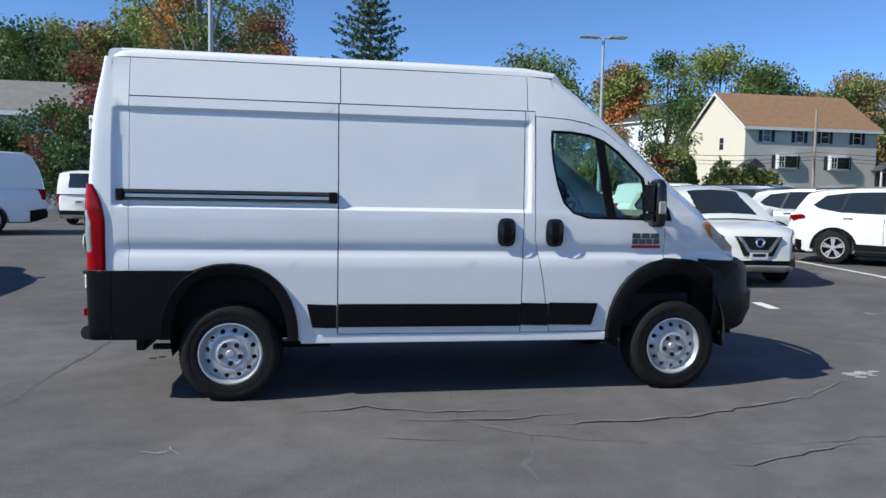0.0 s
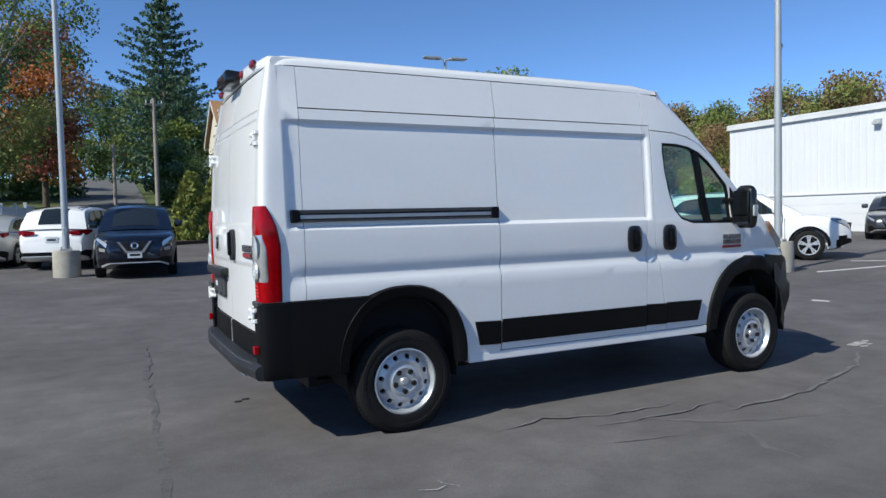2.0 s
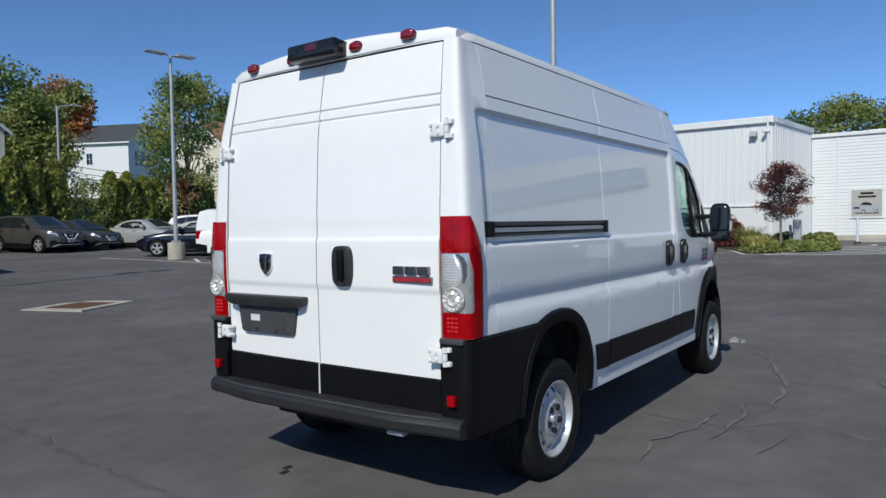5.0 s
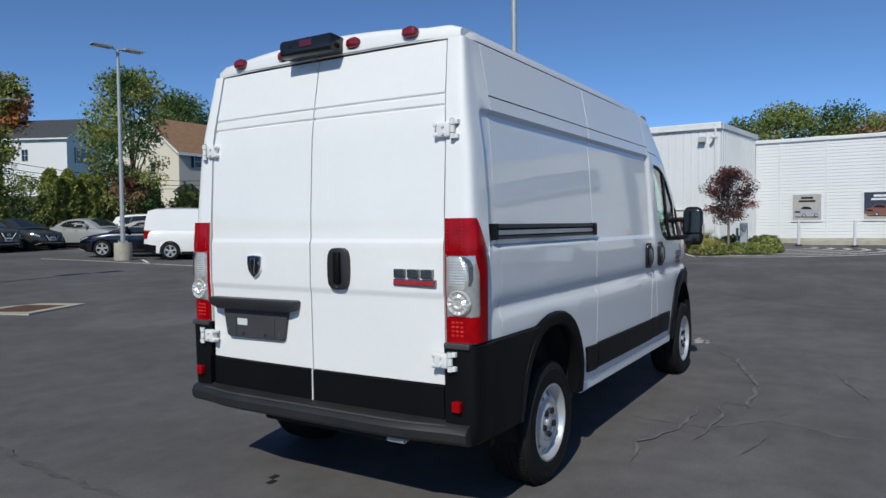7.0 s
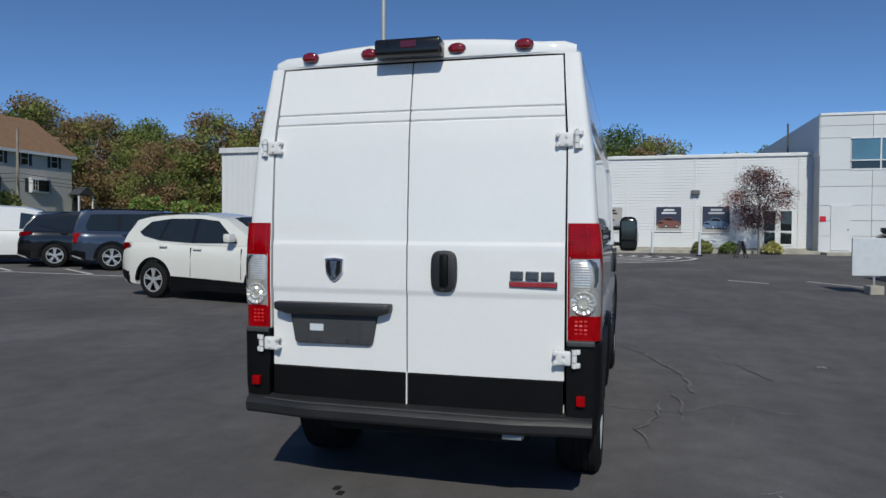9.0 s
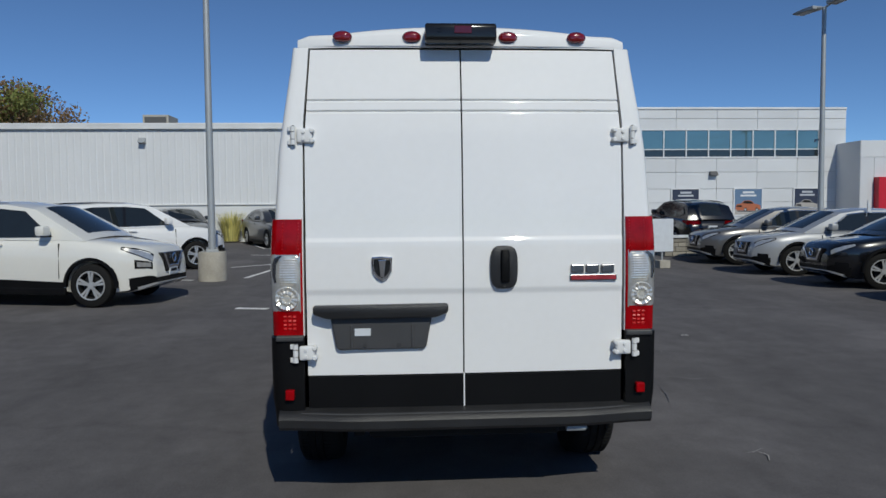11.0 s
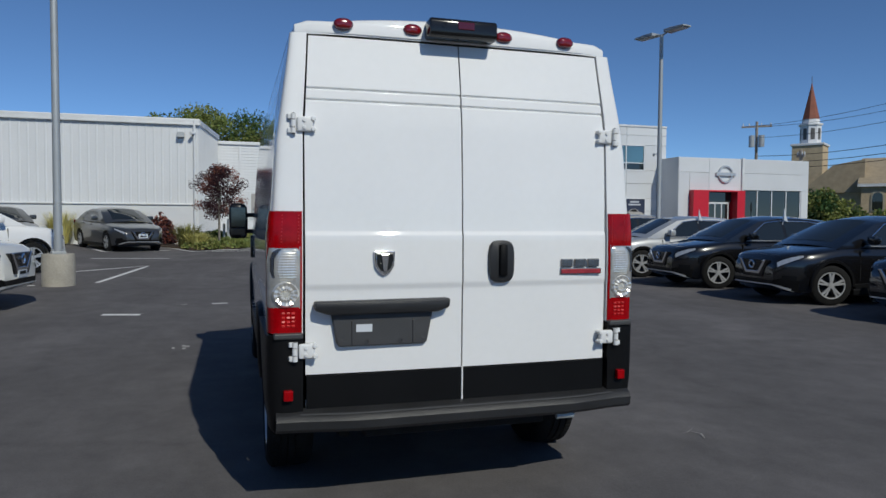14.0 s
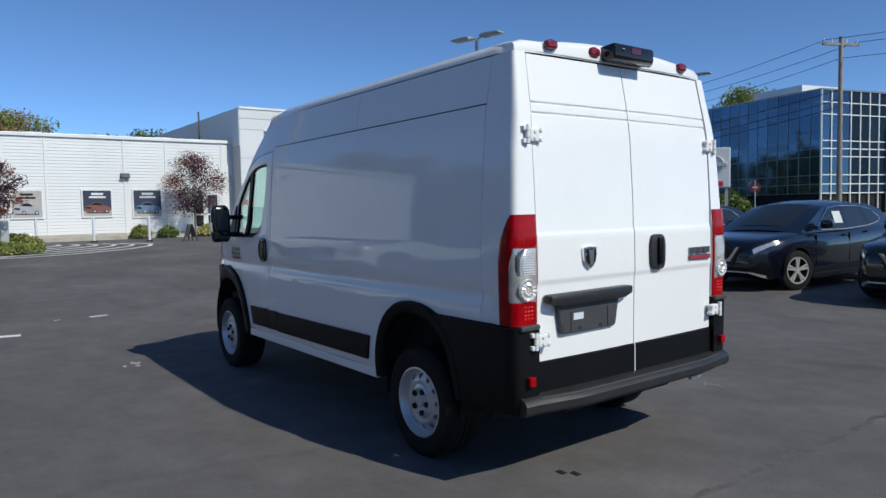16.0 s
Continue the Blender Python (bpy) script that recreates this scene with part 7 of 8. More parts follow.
# rear doors
rear_doors = []
for y0, y1 in ((-0.829, 0.012), (0.020, 0.829)):
    ins = 0.028
    o = [(y0, 0.735), (y1, 0.735), (y1, 2.433), (y0, 2.433)]
    k = 0 if y0 < -0.5 else 1
    o = [(y0, 0.735), (y1, 0.735), (y1, 1.95), (y1 - (ins if k else 0), 2.433), (y0 + (0 if k else ins), 2.433), (y0, 1.95)]
    rd = part("rear_door", sheet([o], lambda y, z: Vector((door_x(y, z), y, z)), REAR_Y, REAR_Z, (1, 0, 0)), WHITE, van, smooth=50)
    rear_doors.append(rd)
    o = [(y0 + 0.004, 0.560), (y1 - 0.004, 0.560), (y1 - 0.004, 0.730), (y0 + 0.004, 0.730)]
    part("kick_panel", sheet([o], lambda y, z: Vector((door_x(y, z) - 0.012, y, z)), REAR_Y, [], (1, 0, 0), 0.03), BLACK_TRIM, rd, "matt black lower door panel", smooth=30)
    part("door_edge", box(-0.93, -0.90, y0, y1, 0.555, 0.60), WHITE, rd)
part("door_edge_strip", box(-0.972, -0.93, 0.012, 0.019, 0.56, 0.735), WHITE, rear_doors[1], "white strip between the lower door panels")
# handle on one door
oval = [(-0.195 + 0.072 * math.copysign(abs(math.cos(t)) ** 0.55, math.cos(t)), 1.292 + 0.112 * math.copysign(abs(math.sin(t)) ** 0.6, math.sin(t))) for t in [k * math.pi / 12 for k in range(24)]]
h = part("door_handle", prism(oval, "x", -0.998, -0.955, 0.008), WORN_PLASTIC, rear_doors[0], "black oval door handle with a keyhole", smooth=40)
part("handle_grip", box(-1.018, -0.99, -0.222, -0.176, 1.215, 1.385, 0.012), BLACK_TRIM, h, smooth=40)
part("keyhole", turned(lathe([(0.0, -0.004), (0.011, -0.003), (0.013, 0.004)], 12), Matrix.Translation((-0.999, -0.196, 1.203)) @ Matrix.Rotation(radians(90), 4, "Z")), CHROME, h)
# shield emblem and badges: plain shapes
shield = [(0.382, 1.352), (0.437, 1.357), (0.492, 1.352), (0.487, 1.275), (0.465, 1.243), (0.437, 1.226), (0.409, 1.243), (0.387, 1.275)]
em = part("emblem", prism(shield, "x", -0.990, -0.965, 0.006), CHROME, rear_doors[1], "chrome shield emblem")
part("emblem_field", prism([(lerp(y, 0.437, 0.22), lerp(z, 1.30, 0.22)) for y, z in shield], "x", -0.9945, -0.97, 0.004), BLACK_GLOSS, em)
for dy in (-0.018, 0.018):
    part("emblem_relief", turned(lathe([(0.006, -0.006), (0.012, -0.011), (0.020, -0.006), (0.023, 0.004)], 14), Matrix.Translation((-0.993, 0.437 + dy * 1.15, 1.312)) @ Matrix.Rotation(radians(90), 4, "Z")), CHROME, em)
part("emblem_relief", prism([(0.416, 1.338), (0.458, 1.338), (0.448, 1.248), (0.426, 1.248)], "x", -1.000, -0.985, 0.004), CHROME, em)
for k in range(3):
    ya, yb = lerp(-0.548, -0.790, k / 3 + 0.01), lerp(-0.548, -0.790, (k + 0.86) / 3)
    part("badge", box(-0.984, -0.955, ya, yb, 1.256, 1.300, 0.004), DARK_CHROME, rear_doors[0], "chrome badge block")
bs = part("badge_strip", box(-0.978, -0.955, -0.794, -0.545, 1.216, 1.248, 0.003), DARK_CHROME, rear_doors[0], "dark red badge strip in a chrome edge")
part("strip_face", box(-0.981, -0.96, -0.789, -0.550, 1.220, 1.244, 0.002), STRIP_RED, bs)
# plate holder under a grab bar
ph = part("plate_bar", prism([(0.792, 1.105), (0.097, 1.108), (0.100, 1.062), (0.165, 1.040), (0.715, 1.038), (0.790, 1.062)], "x", -1.025, -0.955, 0.012), WORN_PLASTIC, rear_doors[1], "weathered black grab bar over the plate holder", smooth=40)
pl = part("plate_holder", prism([(0.708, 1.052), (0.180, 1.052), (0.212, 0.884), (0.230, 0.872), (0.660, 0.872), (0.678, 0.884)], "x", -0.985, -0.955, 0.008), GREY_PLASTIC, rear_doors[1], "empty dark plate holder")
part("paper_tag", box(-0.988, -0.98, 0.500, 0.582, 0.946, 0.984), PLATE, pl, "small white paper tag")
for yy in (0.655, 0.236):
    part("screw", turned(lathe([(0.0, -0.004), (0.010, -0.003), (0.012, 0.004)], 12), Matrix.Translation((-0.987, yy, 0.915)) @ Matrix.Rotation(radians(90), 4, "Z")), CHROME, pl)
    part("corner_rib", box(-0.9905, -0.98, yy - (0.06 if yy > 0.5 else -0.045), yy - (0.05 if yy > 0.5 else -0.055), 0.885, 1.0, 0.003), GREY_PLASTIC, pl)
for yy in (0.53, 0.355):
    part("hole", turned(lathe([(0.0, -0.002), (0.009, -0.001), (0.010, 0.004)], 10), Matrix.Translation((-0.986, yy, 0.895)) @ Matrix.Rotation(radians(90), 4, "Z")), DARK, pl)
# step bumper
q = loft([[(x + (0.055 * soft(0.55, 1.0, abs(y) / 0.97) if x < -0.99 else 0), y, z) for x, z in ((-0.94, 0.455), (-1.045, 0.462), (-1.062, 0.480), (-1.066, 0.520), (-1.050, 0.545), (-1.02, 0.558), (-0.94, 0.568))] for y in [lerp(-0.975, 0.975, k / 20) for k in range(21)]], caps=True)
part("step_bumper", q, WORN_PLASTIC, van, "black rear step bumper", smooth=35)
# lighter grey strip paints the lit line along the bumper's top edge
part("bumper_edge", loft([[(-1.052 + 0.055 * soft(0.55, 1.0, abs(y) / 0.97), y, 0.5485), (-1.044 + 0.055 * soft(0.55, 1.0, abs(y) / 0.97), y, 0.5545)] for y in [lerp(-0.86, 0.86, k / 16) for k in range(17)]]), GREY_PLASTIC, van)
part("tow_eye", tube((-1.0, -0.62, 0.44), (-1.0, -0.52, 0.44), 0.016, n=8, bm=tube((-0.9, -0.62, 0.47), (-1.0, -0.62, 0.44), 0.012, n=8)), GALV, van)

# roof: ribbed shell, header with marker lamps
ROOF = [(0.889, 2.446), (0.884, 2.470), (0.868, 2.493), (0.833, 2.512), (0.76, 2.524), (0.6, 2.536), (0.3, 2.545), (0, 2.549)]
rows = []
for x in (-0.873, -0.871, -0.862, -0.845, -0.81, -0.76, -0.68, 0, 0.78, 1.5, 2.2, 2.35, 2.44):
    k = 1 - soft(-0.76, -0.872, x) * 0.40
    k *= 1 - 0.35 * soft(2.2, 2.5, x)
    k = 0 if x < -0.872 else k
    half = [(y * (1 - 0.025 * soft(-0.70, -0.875, x)), 2.442 + (z - 2.442) * 1.05 * k) for y, z in ROOF]
    half = [(y * (1 - 0.05 * soft(2.0, 2.44, x)), z) for y, z in half]
    bend = lambda y: 0.05 * (abs(y) / 0.889) ** 6 * soft(-0.66, -0.87, x)   # the rear corners are rounded in plan
    rows.append([(x + bend(y), -y, z) for y, z in half] + [(x + bend(y), y, z) for y, z in reversed(half[:-1])])
part("roof", loft(rows), WHITE, van, smooth=45)
rows = []
for k in range(29):
    y = lerp(-0.868, 0.868, k / 28)
    zt = max(2.558 - 0.045 * (abs(y) / 0.7) ** 2, 2.516) - 0.02 * soft(0.845, 0.868, abs(y))   # raised blocks at both ends
    c = 0.05 * (abs(y) / 0.868) ** 5
    rows.append([(x + c, y, z) for x, z in ((-0.86, 2.444), (-0.880, 2.450), (-0.880, lerp(2.450, zt, 0.55)), (-0.868, lerp(2.450, zt, 0.88)), (-0.845, zt), (-0.70, zt + 0.002))])
q = loft(rows, caps=True)
part("roof_header", q, WHITE, van, smooth=45)
for y in (0.63, 0.27, -0.235, -0.60):
    rr = []
    for f, dep in ((1.0, 0.0), (0.98, 0.010), (0.92, 0.018), (0.74, 0.024), (0.40, 0.027), (0.02, 0.028)):
        rr.append([(-0.874 - dep, y + 0.045 * f * math.copysign(abs(math.cos(t)) ** 0.55, math.cos(t)), 2.494 + 0.026 * f * math.copysign(abs(math.sin(t)) ** 0.6, math.sin(t))) for t in [2 * math.pi * k / 20 for k in range(20)]])
    lens = part("marker_light", loft(rr, closed=True), DEEP_RED, van, "small red roof marker light", smooth=60)
    part("marker_base", prism([(y + 0.050 * math.cos(2 * math.pi * k / 16), 2.494 + 0.031 * math.sin(2 * math.pi * k / 16)) for k in range(16)], "x", -0.884, -0.868), DIM_RED, lens)
cb = prism([(-0.80, 2.53), (-0.97, 2.545), (-0.985, 2.53), (-0.985, 2.462), (-0.955, 2.446), (-0.85, 2.45)], "y", -0.163, 0.203, 0.010)
cb = part("camera_housing", cb, BLACK_GLOSS, van, "black brake light and camera housing on the roof edge", smooth=40)
part("brake_light", box(-0.9885, -0.97, -0.035, 0.055, 2.488, 2.528, 0.004), DIM_RED, cb)
part("camera_lens", turned(lathe([(0.0, -0.006), (0.008, -0.004), (0.010, 0.004)], 12), Matrix.Translation((-0.986, 0.13, 2.505)) @ Matrix.Rotation(radians(90), 4, "Z")), CHROME, cb)

# nose: pillars, windscreen, bonnet, bumper
NOSE = [(2.44, 2.482, 0.845), (2.50, 2.395, 0.858), (2.62, 2.305, 0.868), (2.79, 2.165, 0.880), (3.09, 1.905, 0.892), (3.39, 1.622, 0.892), (3.50, 1.530, 0.885), (3.64, 1.415, 0.868), (3.80, 1.270, 0.835), (3.96, 1.115, 0.785), (4.10, 0.995, 0.72)]
BULGE = [(2.44, 0.03), (2.6, 0.13), (3.0, 0.26), (3.4, 0.34), (3.64, 0.38), (4.1, 0.30)]


def nose_rows(a, b, js, off=0.0):
    rows = []
    for x, z, y in NOSE[a:b]:
        bl = curve(BULGE, x)
        rows.append([(x + bl * (1 - abs(j) ** 2.4) + off, y * j, z + 0.05 * (1 - j * j) * soft(2.7, 2.4, x) + off * 0.8) for j in js])
    return rows


JS = [-1, -0.95, -0.88, -0.75, -0.5, -0.25, 0, 0.25, 0.5, 0.75, 0.88, 0.95, 1]
part("roof_front", loft(nose_rows(0, 3, JS)), WHITE, van, smooth=50)
for s in (-1, 1):
    part("windscreen_pillar", loft([[(p[0], s * abs(p[1]), p[2]) for p in r] for r in nose_rows(2, 8, [0.90, 0.95, 1.0])]), WHITE, van, smooth=50)
    rows = []
    for x, z, y in NOSE[:8]:
        zz = min(z, 2.444)
        rows.append([(x, s * y, z), (x - 0.02, s * lerp(y, half_width(x, zz - 0.03, s), 0.75), z - 0.025), (x - 0.06, s * (half_width(x, zz - 0.085, s)), z - 0.085)])
    part("roof_side_front", loft(rows), WHITE, van, smooth=60)
    q = [(2.205, 2.174), (2.262, 2.174), (2.262, 2.136), (2.53, 2.123), (2.69, 2.096), (2.84, 2.037), (2.93, 1.97), (2.88, 2.02), (2.72, 2.16), (2.58, 2.27), (2.46, 2.378), (2.38, 2.425), (2.205, 2.440)]
    part("cab_side", sheet([q], side_put(s, 0.0), SIDE_X, SIDE_Z, (0, -s, 0)), WHITE, van, smooth=40)
ws = part("windscreen", loft(nose_rows(2, 8, [j * 0.9 for j in JS])), CAB_GLASS, van, "large curved windscreen", smooth=60)
ws.visible_shadow = False
part("bonnet", loft(nose_rows(7, 11, JS)), WHITE, van, smooth=50)
rows = []
for x0, z, w in ((3.98, 1.015, 0.80), (4.0, 1.0, 0.83), (4.05, 0.95, 0.86), (4.06, 0.76, 0.87), (4.10, 0.74, 0.88), (4.10, 0.60, 0.88), (4.03, 0.46, 0.86), (3.97, 0.43, 0.84)):
    ring = []
    for k in range(25):
        a = lerp(-1, 1, k / 24)
        ring.append((3.80 + (x0 - 3.80 + 0.36) * (1 - abs(a) ** 3.2) ** 0.55, w * 1.075 * a if abs(a) < 0.999 else w * 1.09 * a, z))
    rows.append(ring)
part("front_bumper", loft(rows), BLACK_TRIM, van, "dark grey plastic front bumper", smooth=45)
part("front_closer", box(3.75, 4.12, -0.72, 0.72, 0.45, 1.05, 0.03), DARK, van)

# sliding-door rail
rail = thing("slide_rail", "", "")
rail.parent = van
RAIL = mat("anodised_rail", (0.50, 0.52, 0.54), 0.35, 0.6, var=0.15, scale=8)
yr = lambda x: -half_width(x, 1.48, 1) + 0.012
def rail_strip(xa, xb, za, zb, out):
    return loft([[(lerp(xa, xb, k / 10), yr(lerp(xa, xb, k / 10)) + 0.02, za), (lerp(xa, xb, k / 10), yr(lerp(xa, xb, k / 10)) - out, za), (lerp(xa, xb, k / 10), yr(lerp(xa, xb, k / 10)) - out, zb), (lerp(xa, xb, k / 10), yr(lerp(xa, xb, k / 10)) + 0.02, zb)] for k in range(11)], closed=True, caps=True)
part("rail_back", rail_strip(-0.758, 0.755, 1.445, 1.520, 0.002), DARK, rail)
part("rail_top", rail_strip(-0.755, 0.755, 1.498, 1.520, 0.018), GREY_PLASTIC, rail)
part("rail_channel", rail_strip(-0.700, 0.700, 1.464, 1.488, 0.014), RAIL, rail, "grey metal rail")
part("rail_lower", rail_strip(-0.755, 0.755, 1.442, 1.456, 0.020), GREY_PLASTIC, rail)
for xa, xb in ((-0.760, -0.712), (0.700, 0.762)):
    part("rail_end", box(xa, xb, yr(xa) - 0.026, yr(xa) + 0.02, 1.440, 1.522, 0.006), BLACK_TRIM, rail)

# inner shell, cab, underbody
part("cargo_liner", box(-0.78, 2.16, -0.80, 0.80, 0.50, 2.37), DARK, van)
part("underbody", box(-0.85, 3.9, -0.52, 0.52, 0.36, 0.49, 0.02), LINER, van)
part("floor_pan", box(0.42, 3.02, -0.92, 0.92, 0.42, 0.49), LINER, van)
part("rear_floor_pan", box(-0.93, -0.42, -0.92, 0.92, 0.47, 0.52), LINER, van)
part("cab_floor", box(2.16, 3.62, -0.88, 0.88, 0.49, 0.75), LINER, van)
part("dashboard", prism([(3.10, 0.95), (3.05, 1.22), (3.16, 1.38), (3.62, 1.36), (3.70, 1.0)], "y", -0.84, 0.84, 0.03), GREY_PLASTIC, van, smooth=40)
SEAT = mat("grey_seat_cloth", (0.07, 0.07, 0.075), 0.95, var=0.2, scale=10, bump=0.6, fine=220)
for y in (-0.45, 0.45):
    st = part("cab_seat", box(2.42, 2.95, y - 0.25, y + 0.25, 0.85, 1.0, 0.05, 3), SEAT, van, smooth=40)
    q = loft([[(lerp(2.50, 2.30, t) + dx, y + w * 0.235 * (1 - 0.25 * t ** 3), lerp(0.98, 1.60, t)) for dx, w in ((0, -1), (0.1, -1), (0.13, -0.6), (0.11, 0), (0.13, 0.6), (0.1, 1), (0, 1), (-0.03, 0))] for t in (0, 0.15, 0.4, 0.7, 0.92, 1.0)], closed=True, caps=True)
    part("seat_back", q, SEAT, st, smooth=50)
    part("headrest", box(2.28, 2.37, y - 0.13, y + 0.13, 1.64, 1.84, 0.035, 3), SEAT, st, smooth=40)
ringm = None
for k in range(24):
    a0, a1 = 2 * math.pi * k / 24, 2 * math.pi * (k + 1) / 24
    ringm = tube((0, 0.19 * math.cos(a0), 0.19 * math.sin(a0)), (0, 0.19 * math.cos(a1), 0.19 * math.sin(a1)), 0.016, n=8, bm=ringm)
for a in (0.3, math.pi - 0.3, -math.pi / 2):
    ringm = tube((0, 0, 0), (0, 0.18 * math.cos(a), 0.18 * math.sin(a)), 0.018, n=8, bm=ringm)
part("steering_wheel", turned(ringm, Matrix.Translation((2.98, 0.45, 1.33)) @ Matrix.Rotation(radians(35), 4, "Y")), GREY_PLASTIC, van)
part("sun_visor", box(2.62, 2.80, -0.78, -0.20, 2.16, 2.19, 0.01), mat("pale_headliner", (0.4, 0.39, 0.37), 0.9), van)
part("cab_bulkhead", box(2.165, 2.185, -0.86, 0.86, 0.75, 2.38), GREY_PLASTIC, van)
part("rear_axle", tube((0, -0.75, 0.34), (0, 0.75, 0.34), 0.045, n=12, bm=tube((-0.5, 0.3, 0.33), (1.4, 0.3, 0.36), 0.035, n=8)), LINER, van)
for s in (-1, 1):
    part("leaf_spring", box(-0.62, 0.72, s * 0.56, s * 0.62, 0.30, 0.34, 0.008), LINER, van)
    part("mud_flap", box(-0.66, -0.60, s * 0.58, s * 0.92, 0.36, 0.50, 0.008), BLACK_TRIM, van)

# steel wheels
tyre = lathe([(0.220, 0.14), (0.248, 0.155), (0.30, 0.156), (0.338, 0.151), (0.360, 0.132), (0.368, 0.09), (0.368, 0.052), (0.360, 0.050), (0.360, 0.042), (0.369, 0.040), (0.370, 0.006), (0.361, 0.004), (0.361, -0.004), (0.370, -0.006), (0.369, -0.040), (0.360, -0.042), (0.360, -0.050), (0.368, -0.052), (0.368, -0.06), (0.360, -0.092), (0.338, -0.108), (0.325, -0.111), (0.323, -0.1145), (0.300, -0.1155), (0.298, -0.113), (0.27, -0.113), (0.240, -0.112), (0.220, -0.10)], 48)
for k in range(72):   # tread blocks between the grooves
    a = 2 * math.pi * k / 72
    for sd in (-1, 1):
        blk = box(-0.010, 0.010, sd * 0.046, sd * 0.084, 0.352, 0.3695)
        join(tyre, turned(blk, Matrix.Rotation(a + 0.02 * sd, 4, "Y")))
rim = lathe([(0.222, -0.095), (0.226, -0.108), (0.216, -0.110), (0.208, -0.098), (0.203, -0.070), (0.192, -0.058), (0.176, -0.066), (0.150, -0.084), (0.132, -0.088), (0.112, -0.082), (0.100, -0.088), (0.088, -0.094), (0.070, -0.088), (0.0, -0.088), (0.0, -0.06), (0.07, -0.06), (0.14, -0.06), (0.17, -0.045), (0.195, -0.03), (0.210, -0.02), (0.212, 0.10), (0.222, 0.11), (0.226, 0.09)], 48, closed=True)
holes = None
for k in range(12):
    a = 2 * math.pi * (k + 0.5) / 12
    holes = tube((0.165 * math.cos(a), -0.2, 0.165 * math.sin(a)), (0.165 * math.cos(a), 0.0, 0.165 * math.sin(a)), 0.0175, n=12, bm=holes)
rim = turned(cut(rim, holes), Matrix.Diagonal((1.03, 1.0, 1.03, 1)))
nut = tube((0.074, -0.080, 0), (0.074, -0.104, 0), 0.023, 0.019, n=6)
NUT_TURN = [Matrix.Rotation(2 * math.pi * k / 5 + 0.3, 4, "Y") for k in range(5)]
cap = lathe([(0.0, -0.104), (0.024, -0.102), (0.032, -0.094), (0.036, -0.08)], 20)
hub = lathe([(0.0, -0.02), (0.15, -0.02), (0.15, 0.03), (0.0, 0.05)], 24)
first = None
for wx, yy in ((0.0, 0.875), (3.454, 0.88)):
    for s in (-1, 1):
        m = Matrix.Translation((wx, s * yy, 0.337)) @ Matrix.Diagonal((0.982, 1, 0.982, 1)) @ Matrix.Rotation(math.pi if s > 0 else 0, 4, "Z") @ Matrix.Rotation(random.random() * 3, 4, "Y")
        if first is None:
            w = part("wheel", tyre, RUBBER, van, "worn black tyre on a silver steel rim", smooth=40)
            w.matrix_basis = m
            first = [w, part("rim", rim, STEEL, w, "silver painted steel rim with round holes", smooth=35), part("centre_cap", cap, STEEL, w, smooth=40), part("brake_drum", hub, LINER, w)]
            first_nut = part("wheel_nut", nut, LINER, w, "dark wheel nut")
            first_nut.matrix_basis = NUT_TURN[0]
            for q in NUT_TURN[1:]:
                share(first_nut, "wheel_nut", q, w)
        else:
            w = share(first[0], "wheel", m, van)
            for o, nm in zip(first[1:], ("rim", "centre_cap", "brake_drum")):
                share(o, nm, Matrix(), w)
            for q in NUT_TURN:
                share(first_nut, "wheel_nut", q, w)

# ---- trees, hedges and shrubs ----
BARK = mat("bark", (0.10, 0.08, 0.06), 0.95, var=0.4, scale=5, bump=0.9, fine=30)
GREY_BARK = mat("grey_bark", (0.20, 0.18, 0.15), 0.95, var=0.35, scale=5, bump=0.9, fine=30)
L_GREEN = leaf_mat("leaf_green", (0.118, 0.150, 0.042))
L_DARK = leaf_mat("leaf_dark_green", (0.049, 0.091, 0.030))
L_OLIVE = leaf_mat("leaf_olive", (0.173, 0.190, 0.059))
L_ORANGE = leaf_mat("leaf_orange", (0.346, 0.140, 0.046))
L_BROWN = leaf_mat("leaf_brown", (0.214, 0.140, 0.074))
L_RUST = leaf_mat("leaf_rust_red", (0.173, 0.059, 0.043))
L_PURPLE = leaf_mat("leaf_purple", (0.045, 0.021, 0.025))
L_SPRUCE = leaf_mat("needles_blue_green", (0.062, 0.105, 0.066))
L_CEDAR = leaf_mat("cedar_yellow_green", (0.165, 0.178, 0.043))
L_STRAW = leaf_mat("straw_grass", (0.429, 0.396, 0.148))
L_BRIGHT = leaf_mat("leaf_bright_green", (0.13, 0.21, 0.045))
L_YELLOW = leaf_mat("leaf_yellow_green", (0.185, 0.182, 0.060))


def leaf_mesh(points, size, rng, up=0.3, stretch=1.6):
    """Many small four-cornered leaves at the points, turned at random."""
    n = len(points)
    a = rng.normal(size=(n, 3))
    a /= np.linalg.norm(a, axis=1)[:, None]
    b = rng.normal(size=(n, 3))
    b[:, 2] += up
    b -= (a * b).sum(1)[:, None] * a
    b /= np.linalg.norm(b, axis=1)[:, None]
    s = size * rng.uniform(0.6, 1.3, n)[:, None]
    p = np.asarray(points)
    v = np.stack([p - a * s * 0.5, p - b * s * 0.5 * stretch * 0.5, p + a * s * 0.5, p + b * s * 0.5 * stretch], 1).reshape(-1, 3)
    f = np.arange(4 * n).reshape(-1, 4)
    me = bpy.data.meshes.new("leaves")
    me.from_pydata(v.tolist(), [], f.tolist())
    return me


def crown_points(rng, n, clumps, spread):
    c = np.asarray(clumps)
    k = rng.integers(0, len(c), n)
    d = rng.normal(size=(n, 3))
    d /= np.linalg.norm(d, axis=1)[:, None]
    return c[k] + d * (spread * rng.uniform(0.12, 1.3, n) ** 0.75)[:, None] * np.array([1, 1, 0.75])


